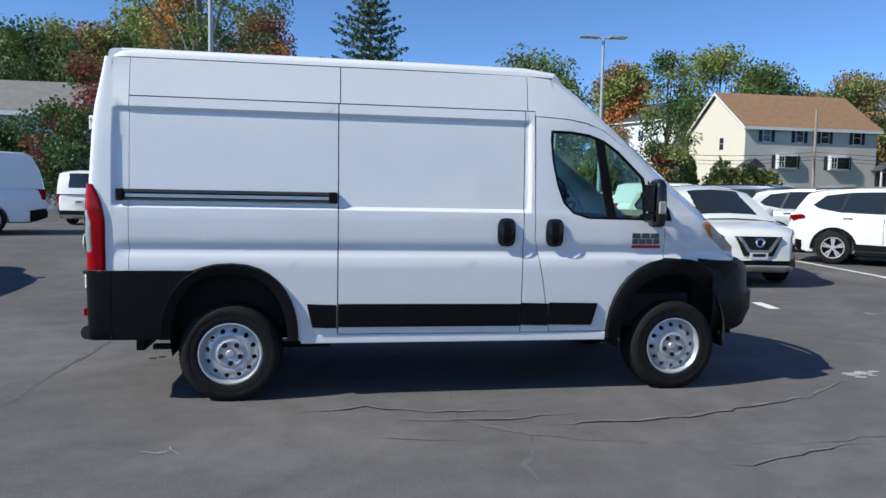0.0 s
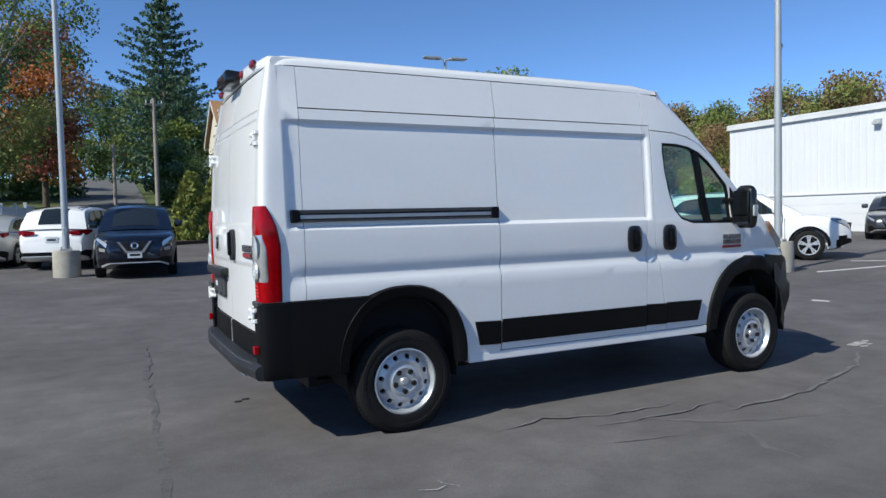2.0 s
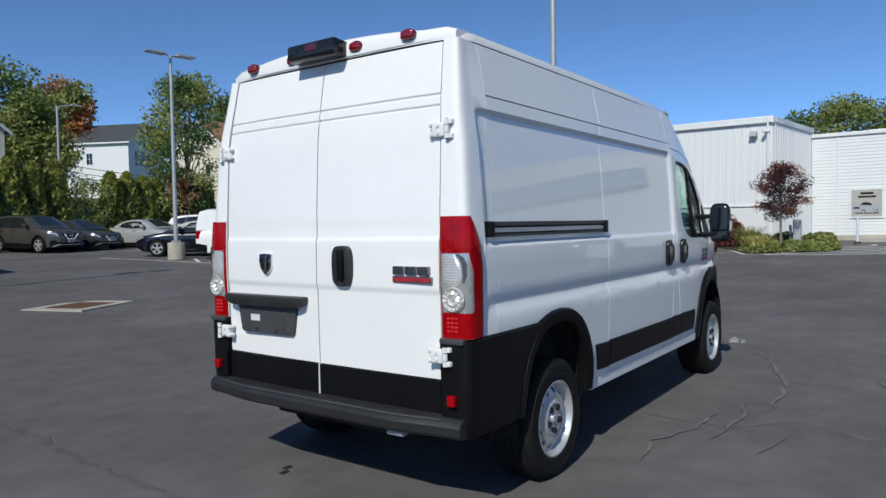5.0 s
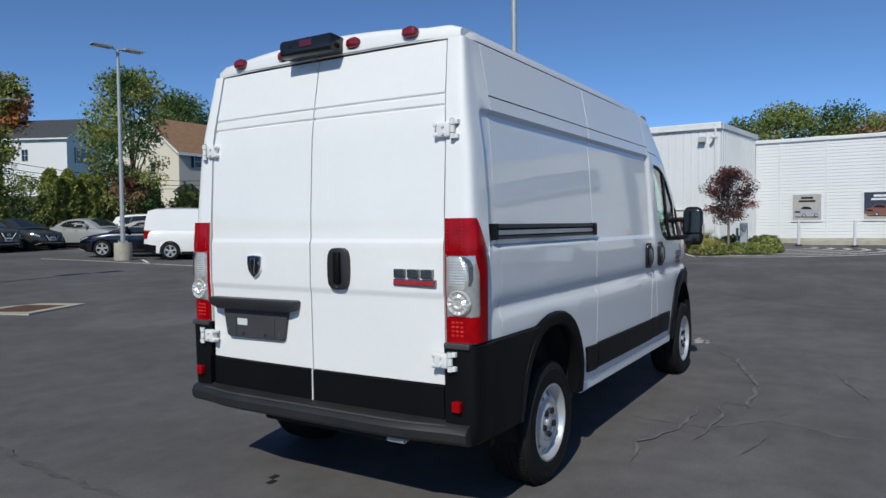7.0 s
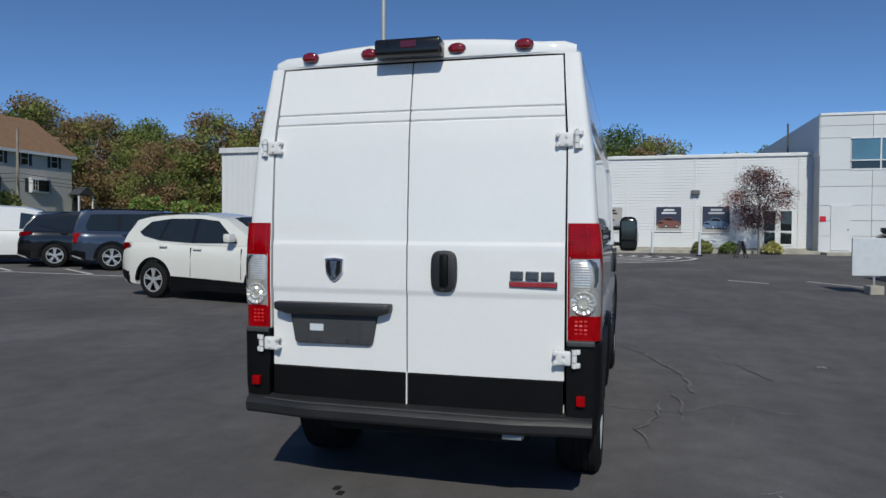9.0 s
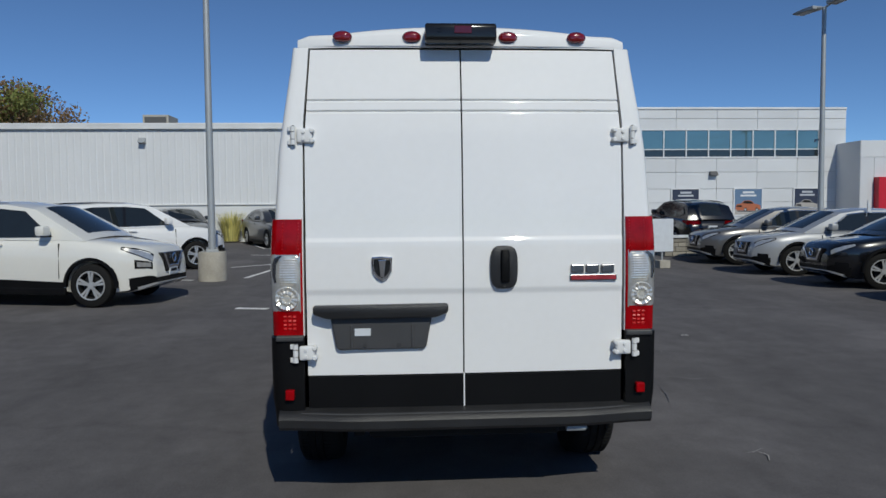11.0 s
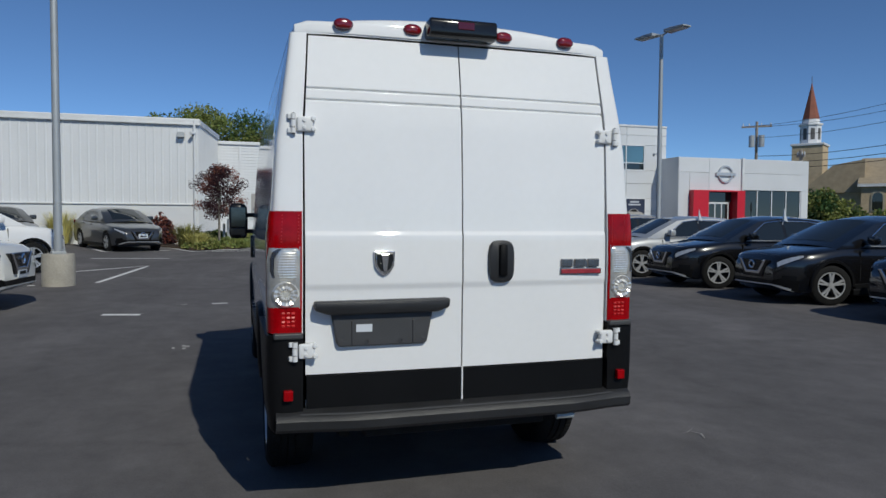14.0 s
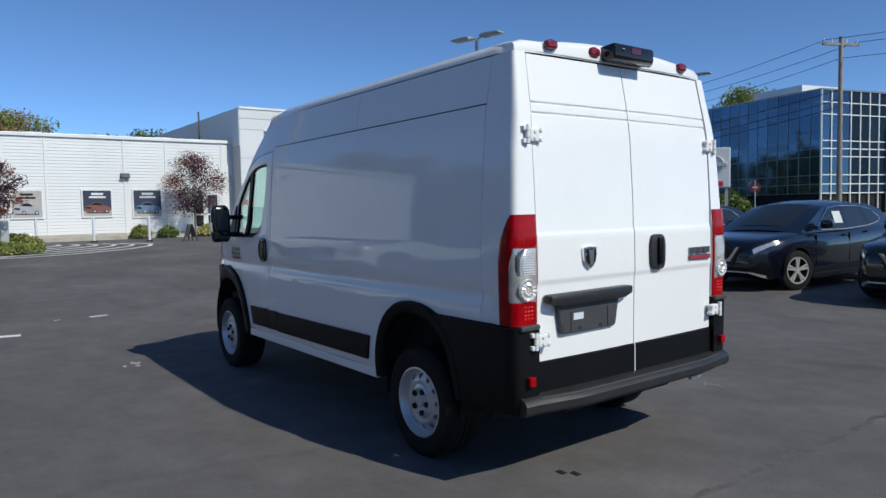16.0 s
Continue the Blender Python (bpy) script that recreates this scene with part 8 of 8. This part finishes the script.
def leafy_tree(seed, h, r, trunk, low, leaves, size, n, bark, colors, shape=1.0, clumps=26, spread=None):
    """Meshes of one broadleaf tree: wood and one crown per leaf colour; base at the origin."""
    rng = np.random.default_rng(seed)
    size, n = size * 0.74, int(n * 1.75)
    wood = tube((0, 0, -0.3), (0, 0, h * low), trunk, trunk * 0.75, 9)
    cl = []
    ch = h - h * low * 0.8
    for k in range(clumps):
        t = (k + 0.5) / clumps
        z = h * low * 0.85 + ch * t
        w = r * math.sin(math.pi * min(1, max(0.08, t ** shape * 0.92 + 0.06))) ** 0.65
        a = k * 2.4 + rng.uniform(-0.5, 0.5)
        rr = w * rng.uniform(0.35, 0.95)
        cl.append((rr * math.cos(a), rr * math.sin(a), min(z + rng.uniform(-0.5, 0.5) * min(1.0, h / 9), h * 0.97)))
    top = Vector((0, 0, h * low))
    for k, c in enumerate(cl):
        c = Vector(c)
        if k % 2 == 0 or len(cl) < 14:
            start = Vector((0, 0, h * low * rng.uniform(0.75, 1.0) + max(0, (c.z - h * low)) * 0.35))
            mid = start.lerp(c, 0.5) + Vector((0, 0, 0.08 * h * rng.uniform(-0.3, 0.6)))
            wood = tube(start, mid, trunk * 0.34, trunk * 0.2, 6, wood)
            wood = tube(mid, c, trunk * 0.2, trunk * 0.05, 5, wood)
    wood = tube(top, (0, 0, h * 0.85), trunk * 0.7, trunk * 0.1, 8, wood)
    meshes = []
    sp = spread or r * 0.42
    for k, col in enumerate(colors):
        sub = [c for i, c in enumerate(cl) if i % len(colors) == k]
        me = leaf_mesh(crown_points(rng, n // len(colors), sub, sp), size, rng)
        me.materials.append(col)
        meshes.append(me)
    return wood, meshes


def plant(name, label, x, y, wood, meshes, bark, rot=0.0, scale=1.0, z=None, category="tree", group=""):
    t = thing(name, label, category, pose(x, y, gz(x, y) if z is None else z, 0, 0, rot) @ Matrix.Scale(scale, 4), group)
    if wood is not None:
        part("trunk", wood, bark, t, smooth=50)
    for me in meshes:
        o = new("crown", me)
        o.parent = t
    return t


def tree(label, x, y, h, r, seed, colors, size=0.22, n=5000, trunk=0.2, low=0.28, bark=BARK, z=None, shape=1.0, clumps=26, spread=None, group=""):
    wood, ms = leafy_tree(seed, h, r, trunk, low, None, size, n, bark, colors, shape, clumps, spread)
    return plant("tree", label, x, y, wood, ms, bark, z=z, group=group)


tree("large green street tree with a thick grey trunk", -5.9, 32.0, 15.5, 4.5, 3, [L_GREEN, L_DARK, L_OLIVE], 0.17, 10500, 0.34, 0.26, GREY_BARK, clumps=34, spread=1.1)
tree("rust-red leaved small tree behind the parked vans", -8.9, 27.0, 8.0, 2.4, 5, [L_RUST, L_BROWN, L_DARK, L_OLIVE, L_DARK], 0.17, 7000, 0.14, 0.15, spread=0.8)
tree("rust-red leaved small tree beside a white fence", -11.4, 28.2, 4.8, 1.8, 6, [L_RUST, L_DARK, L_DARK], 0.17, 3600, 0.12, 0.2)
tree("orange autumn maple beside the hill road", -4.8, 54.0, 13.5, 3.5, 8, [L_ORANGE, L_BROWN, L_RUST], 0.28, 8000, 0.25, 0.25)
tree("dark green tree at the foot of the hill road", -9.6, 47.0, 13.5, 3.4, 9, [L_DARK, L_OLIVE, L_ORANGE], 0.30, 5500, 0.25, 0.22)
tree("tall green tree behind a grey-roofed house", -24.0, 58.0, 11.5, 5.5, 10, [L_GREEN, L_DARK], 0.4, 5500, 0.3, 0.2)
tree("tall grey-green tree behind a grey-roofed house", -15.5, 62.0, 14.5, 5.0, 12, [L_GREEN, L_OLIVE], 0.4, 4500, 0.3, 0.25)
tree("dark shrubby tree beside a house", -17.0, 36.0, 4.2, 2.0, 11, [L_DARK, L_DARK], 0.24, 4000, 0.15, 0.12)
tree("sparse leafy street tree before a gabled house", 7.6, 39.8, 8.2, 2.9, 13, [L_OLIVE, L_GREEN], 0.16, 3200, 0.12, 0.3, clumps=24, spread=1.0)
tree("dark green street tree with thin foliage at the crown", 21.8, 35.0, 10.0, 2.2, 15, [L_DARK, L_OLIVE, L_DARK], 0.17, 5200, 0.17, 0.2, shape=0.7, clumps=36, spread=0.75)
tree("dark tree behind the gabled house", 21.0, 62.0, 12.5, 5.2, 16, [L_DARK, L_GREEN], 0.34, 6500, 0.25, 0.15)
tree("olive green tree between the houses", 22.0, 56.0, 9.5, 3.2, 17, [L_OLIVE, L_GREEN], 0.32, 6000, 0.25, 0.12)
tree("orange-brown maple far behind the houses", 67.3, 145.0, 23.5, 8.0, 18, [L_ORANGE, L_BROWN, L_OLIVE], 0.8, 8000, 0.5, 0.15)
tree("dark spreading tree beside the hill road", 6.4, 66.0, 7.0, 2.4, 19, [L_DARK, L_GREEN], 0.32, 5000, 0.25, 0.15)
tree("dark tree under the tall spruce", 4.6, 56.0, 5.0, 2.2, 20, [L_DARK, L_SPRUCE], 0.30, 5500, 0.25, 0.1)
tree("red-brown shrub before the white house", 21.9, 35.6, 4.4, 1.5, 21, [L_RUST, L_BROWN], 0.18, 3000, 0.08, 0.12)
tree("dark tree before the church", 37.5, -41.0, 2.8, 1.9, 22, [L_DARK, L_OLIVE], 0.26, 4000, 0.15, 0.15, z=0.6)


def spruce(x, y, h, r, seed):
    rng = np.random.default_rng(seed)
    wood = tube((0, 0, -0.3), (0, 0, h), 0.32, 0.03, 9)
    pts = []
    levels = 21
    for k in range(levels):
        t = k / levels
        z = h * (0.08 + 0.90 * t)
        L = r * min(1.0, (1 - t) * 1.75) ** 0.9 * rng.uniform(0.72, 1.12) + 0.25
        for j in range(9):
            a = k * 1.7 + j * 0.698 + rng.uniform(-0.25, 0.25)
            l = L * rng.uniform(0.55, 1.12)
            tip = Vector((l * math.cos(a), l * math.sin(a), z + 0.06 * l + 0.22 * l * t))
            wood = tube((0, 0, z), tip, 0.05, 0.012, 4, wood) if j % 3 == 0 else wood
            m = int(26 + 80 * l / r)
            u = rng.uniform(0.15, 1.0, m)
            hang = rng.uniform(0, 1, m) ** 2 * (0.16 + 0.30 * (1 - t)) + 1.1 * (u - u * u)
            side = rng.normal(0, 0.16, (m, 2)) * (0.35 + u[:, None] * (1.15 - u[:, None]) * 2)
            pts.append(np.stack([tip.x * u + side[:, 0], tip.y * u + side[:, 1], lerp(z, tip.z, u) - hang], 1))
    me = leaf_mesh(np.concatenate(pts), 0.24, rng, up=-0.8, stretch=2.0)
    me.materials.append(L_SPRUCE)
    plant("spruce_tree", "tall dark spruce with drooping layered branches", x, y, wood, [me], BARK)


spruce(5.2, 70.0, 21.0, 6.6, 31)


def cedar(x, y, h, r, seed, col, scale_leaf=0.14, n=3200):
    rng = np.random.default_rng(seed)
    t = rng.uniform(0, 1, n) ** 0.85
    a = rng.uniform(0, 2 * math.pi, n)
    lump = 1 + 0.16 * np.sin(a * 3 + t * 9 + seed) + 0.10 * np.sin(a * 7 - t * 17)
    rr = r * (np.clip(1 - t, 0, 1) ** 0.55 * 0.9 + 0.08) * np.minimum(1, 0.75 + t * 2) * lump * rng.uniform(0.72, 1.03, n)
    pts = np.stack([rr * np.cos(a), rr * np.sin(a), 0.1 + t * (h - 0.1)], 1)
    me = leaf_mesh(pts, scale_leaf, rng, up=1.2, stretch=2.2)
    me.materials.append(col)
    # solid core whose dark green stands in for the shade inside the crown
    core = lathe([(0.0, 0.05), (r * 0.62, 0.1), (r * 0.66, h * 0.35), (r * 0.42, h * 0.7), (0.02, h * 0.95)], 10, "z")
    b = plant("cedar", "tall yellow-green cedar in the hedge", x, y, None, [me], BARK, group="hedge cedars", category="hedge shrub")
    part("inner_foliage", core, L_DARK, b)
    return b


rng0 = np.random.default_rng(77)
HEDGE = [(2.4, 29.4), (3.9, 30.4), (5.2, 31.6)] + [(6.5 + 1.18 * k, 33.0 + 0.22 * k) for k in range(7)] + [(16.9, 35.0), (18.0, 35.2), (19.1, 35.4), (20.1, 35.7), (24.4, 36.9)]
for k, (x, y) in enumerate(HEDGE):
    cedar(x, y, (3.2 if k == 0 else 4.3) * rng0.uniform(0.88, 1.08), 1.0 * rng0.uniform(0.9, 1.15), 100 + k, L_CEDAR)
tree("sparse grey-green shrub in the hedge gap", 15.4, 34.8, 3.6, 1.5, 40, [L_OLIVE, L_GREEN], 0.13, 2400, 0.07, 0.15, spread=0.55)


def shrub(label, x, y, h, r, seed, cols, size, n, z=None, squash=1.0, group=""):
    rng = np.random.default_rng(seed)
    d = rng.normal(size=(n, 3))
    d /= np.linalg.norm(d, axis=1)[:, None]
    d[:, 2] = np.abs(d[:, 2])
    lump = 1 + 0.15 * np.sin(d[:, 0] * 6 + seed) * np.cos(d[:, 1] * 5)
    pts = d * (rng.uniform(0.5, 1.0, n) ** 0.4 * lump)[:, None] * np.array([r, r * squash, h])
    ms = []
    for k, c in enumerate(cols):
        me = leaf_mesh(pts[k::len(cols)], size, rng, up=0.8)
        me.materials.append(c)
        ms.append(me)
    return plant("shrub", label, x, y, None, ms, BARK, category="shrub", z=z, group=group)


def grass_tuft(label, x, y, h, r, seed, col=L_STRAW, n=420, z=None):
    rng = np.random.default_rng(seed)
    vs, fs = [], []
    for k in range(n):
        a, q = rng.uniform(0, 2 * math.pi), r * 0.45 * math.sqrt(rng.uniform())
        bx, by = q * math.cos(a), q * math.sin(a)
        lean, hh = r * rng.uniform(0.1, 0.8), h * rng.uniform(0.6, 1.05)
        tx, ty = bx + lean * math.cos(a), by + lean * math.sin(a)
        w = 0.012
        px, py = -math.sin(a) * w, math.cos(a) * w
        i = len(vs)
        vs += [(bx - px, by - py, 0), (bx + px, by + py, 0), (lerp(bx, tx, 0.4) + px, lerp(by, ty, 0.4) + py, hh * 0.65), (lerp(bx, tx, 0.4) - px, lerp(by, ty, 0.4) - py, hh * 0.65), (tx, ty, hh)]
        fs += [(i, i + 1, i + 2, i + 3), (i + 3, i + 2, i + 4)]
    me = bpy.data.meshes.new("foliage")
    me.from_pydata(vs, [], fs)
    me.materials.append(col)
    b = plant("grass_tuft", label, x, y, None, [], BARK, category="grass", z=z)
    o = new("foliage", me)
    o.parent = b


# leafless-looking purple plums by the wing
def plum(label, x, y, h, r, seed, z, n=6500):
    tree(label, x, y, h, r, seed, [L_PURPLE, L_PURPLE, L_PURPLE, L_RUST], 0.06, n, 0.05, 0.50 if r < 1.2 else 0.34, GREY_BARK, z=z, shape=1.0, clumps=46, spread=r * 0.30)


# far wooded hill
FAR = []
for k, cols in enumerate(([L_BROWN, L_BROWN, L_OLIVE], [L_GREEN, L_OLIVE], [L_BROWN, L_OLIVE], [L_GREEN, L_DARK], [L_YELLOW, L_GREEN])):
    w, ms = leafy_tree(200 + k, 12.0, 5.2, 0.22, 0.16, None, 0.30, 7500, BARK, cols, 1.0, 38, 1.6)
    wm = bpy.data.meshes.new("wood")
    bmesh.ops.recalc_face_normals(w, faces=w.faces)
    w.to_mesh(wm)
    wm.materials.append(BARK)
    FAR.append((wm, ms))


def far_tree(kind, x, y, s, z=None):
    t = plant("tree", ("brown autumn tree on the far hill", "green tree on the far hill", "brown and olive tree on the far hill", "dark green tree on the far hill", "yellow-green tree on the far hill")[kind], x, y, None, FAR[kind][1], BARK, rot=(x * 37 + y * 11) % 360, scale=s, z=z, group="far trees")
    o = new("trunk", FAR[kind][0])
    o.parent = t


rf = np.random.default_rng(5)
for k in range(2, 15):      # behind the townhouse and to its right
    far_tree([0, 2, 1, 3, 0, 3][k % 6], 40 + 3.6 * k + rf.uniform(-1.5, 1.5), 74 - 1.9 * k + rf.uniform(-2, 4), rf.uniform(0.85, 1.1) + (0.35, 0.15, 0)[min(k - 2, 2)])
for k in range(3, 9):
    far_tree([1, 4, 1, 3][k % 4], 46 + 6.5 * k, 96 - 2.5 * k + rf.uniform(-3, 3), rf.uniform(1.0, 1.2))
for k in range(4):
    far_tree([0, 1, 2, 3][k % 4], 55 + 2.6 * k, 45.5 - 2.0 * k, rf.uniform(0.82, 0.98) * (0.72 if k < 2 else 1.0), z=1.5)
for k in range(8):       # behind the flat-roofed buildings
    far_tree([3, 1, 3, 2][k % 4], 70 + rf.uniform(-3, 3), 8 - 3.8 * k, rf.uniform(0.78, 0.98) - 0.22 * (k > 3), z=0.8)
for k in range(4):
    far_tree([1, 3][k % 2], 62 + 2 * k, -14 - 5 * k, 0.6, z=0.8)
for x, y, s in ((54, -76, 0.9), (48, -80, 0.95), (45.5, -83, 1.25)):
    far_tree(1, x, y, s, z=0.8)
for x, y in ((0.5, 123), (6.5, 119), (13, 124), (-8, 126)):
    far_tree(3 if x < 5 else 1, x, y, 1.2)
far_tree(3, 8.6, 96.0, 1.15)
far_tree(0, 60.5, 34.6, 1.02, z=0.8)
far_tree(2, 66.0, 38.0, 0.98, z=0.8)
for k in range(5):       # screen along the hill on the far side of the road
    far_tree([3, 1, 2][k % 3], -42 + 6.2 * k, 78 + rf.uniform(-5, 5), rf.uniform(0.95, 1.25))

# ---- planting by the hall ----
plum("purple-leaved plum tree in the planting bed", 22.9, 1.75, 3.0, 0.92, 51, 0.40)
plum("round-headed purple-leaved tree before the wing", 29.4, -6.75, 3.65, 1.5, 52, 0.6, 8500)
grass_tuft("yellow ornamental grass against the white wall", 25.7, 5.1, 1.3, 0.7, 61, z=0.48)
grass_tuft("yellow ornamental grass beside a parked saloon", 25.6, 7.7, 1.3, 0.7, 62, z=0.48)
grass_tuft("straw-green grass clump at the bed's tip", 23.3, 2.9, 0.9, 0.7, 63, L_YELLOW, z=0.40)
shrub("dark red barberry shrub against the wall", 25.6, 4.05, 1.1, 0.62, 64, [L_RUST, L_PURPLE], 0.10, 1500, z=0.48)
shrub("yellow-green low shrub in the bed", 23.6, 2.4, 0.5, 0.7, 65, [L_YELLOW, L_OLIVE], 0.10, 1600, z=0.40)
shrub("low green ground cover in the bed", 23.4, 1.3, 0.35, 1.0, 66, [L_GREEN, L_OLIVE], 0.09, 1600, z=0.40)
shrub("dark green clipped shrub by the cabinet", 25.0, 1.9, 0.5, 0.6, 67, [L_DARK, L_GREEN], 0.09, 1500, z=0.48)
shrub("dark green clipped shrub before the siding", 26.0, 0.9, 0.5, 0.6, 68, [L_DARK, L_GREEN], 0.09, 1500, z=0.48)
shrub("small yellow-green shrub before the wing", 29.8, -4.4, 0.5, 0.45, 69, [L_YELLOW, L_OLIVE], 0.10, 1000, z=0.6)
shrub("small green shrub before the wing", 29.8, -5.6, 0.42, 0.45, 70, [L_OLIVE, L_DARK], 0.10, 1000, z=0.6)
shrub("yellow-green shrub beside the wing door", 29.8, -7.4, 0.45, 0.45, 71, [L_YELLOW, L_STRAW], 0.10, 1000, z=0.6)
shrub("broad green shrub before the townhouse", 26.3, 35.4, 3.4, 2.1, 72, [L_YELLOW, L_GREEN], 0.20, 3600)
shrub("broad green shrub beside the street tree", 29.3, 36.6, 3.2, 2.0, 73, [L_YELLOW, L_GREEN], 0.20, 3400)
for k in range(6):
    shrub("green shrub at the foot of the wooded hill", 43.0 + 3.0 * k, 36.5 - 1.8 * k, 3.4, 2.0, 80 + k, [L_BRIGHT, L_YELLOW], 0.26, 2600, group="hill shrubs")
for k in range(7):
    shrub("dark green hedge shrub before the church", 40.0 - 2.1 * k, -44.0 - 0.9 * k, 2.0, 1.6, 90 + k, [L_DARK, L_OLIVE], 0.2, 1500, z=0.5, group="church hedge")
grass_tuft("straw-coloured grass clump in the bed", 22.6, 2.5, 0.6, 0.6, 74, L_STRAW, z=0.40)
shrub("yellow-green low shrub at the bed's front", 24.4, 0.75, 0.55, 0.7, 75, [L_YELLOW, L_OLIVE], 0.09, 1200, z=0.40)
shrub("low green ground cover at the bed's edge", 22.7, 2.3, 0.32, 0.8, 76, [L_GREEN, L_YELLOW], 0.08, 1300, z=0.38)
shrub("low green ground cover along the stripes", 24.6, 0.6, 0.30, 1.0, 77, [L_GREEN, L_OLIVE], 0.08, 1500, z=0.40, squash=0.5)
for k in range(9):
    shrub("dark undergrowth under the hillside trees", -34.0 + 3.6 * k, 64.0 + (k % 3), 5.2, 2.9, 120 + k, [L_DARK, L_GREEN], 0.32, 1700, group="hillside undergrowth")
for k in range(6):
    shrub("dark undergrowth at the top of the hill road", -12.0 + 4.6 * k, 113.0 + (k % 2) * 2, 6.5, 3.2, 140 + k, [L_DARK, L_OLIVE], 0.36, 1700, group="hillside undergrowth")
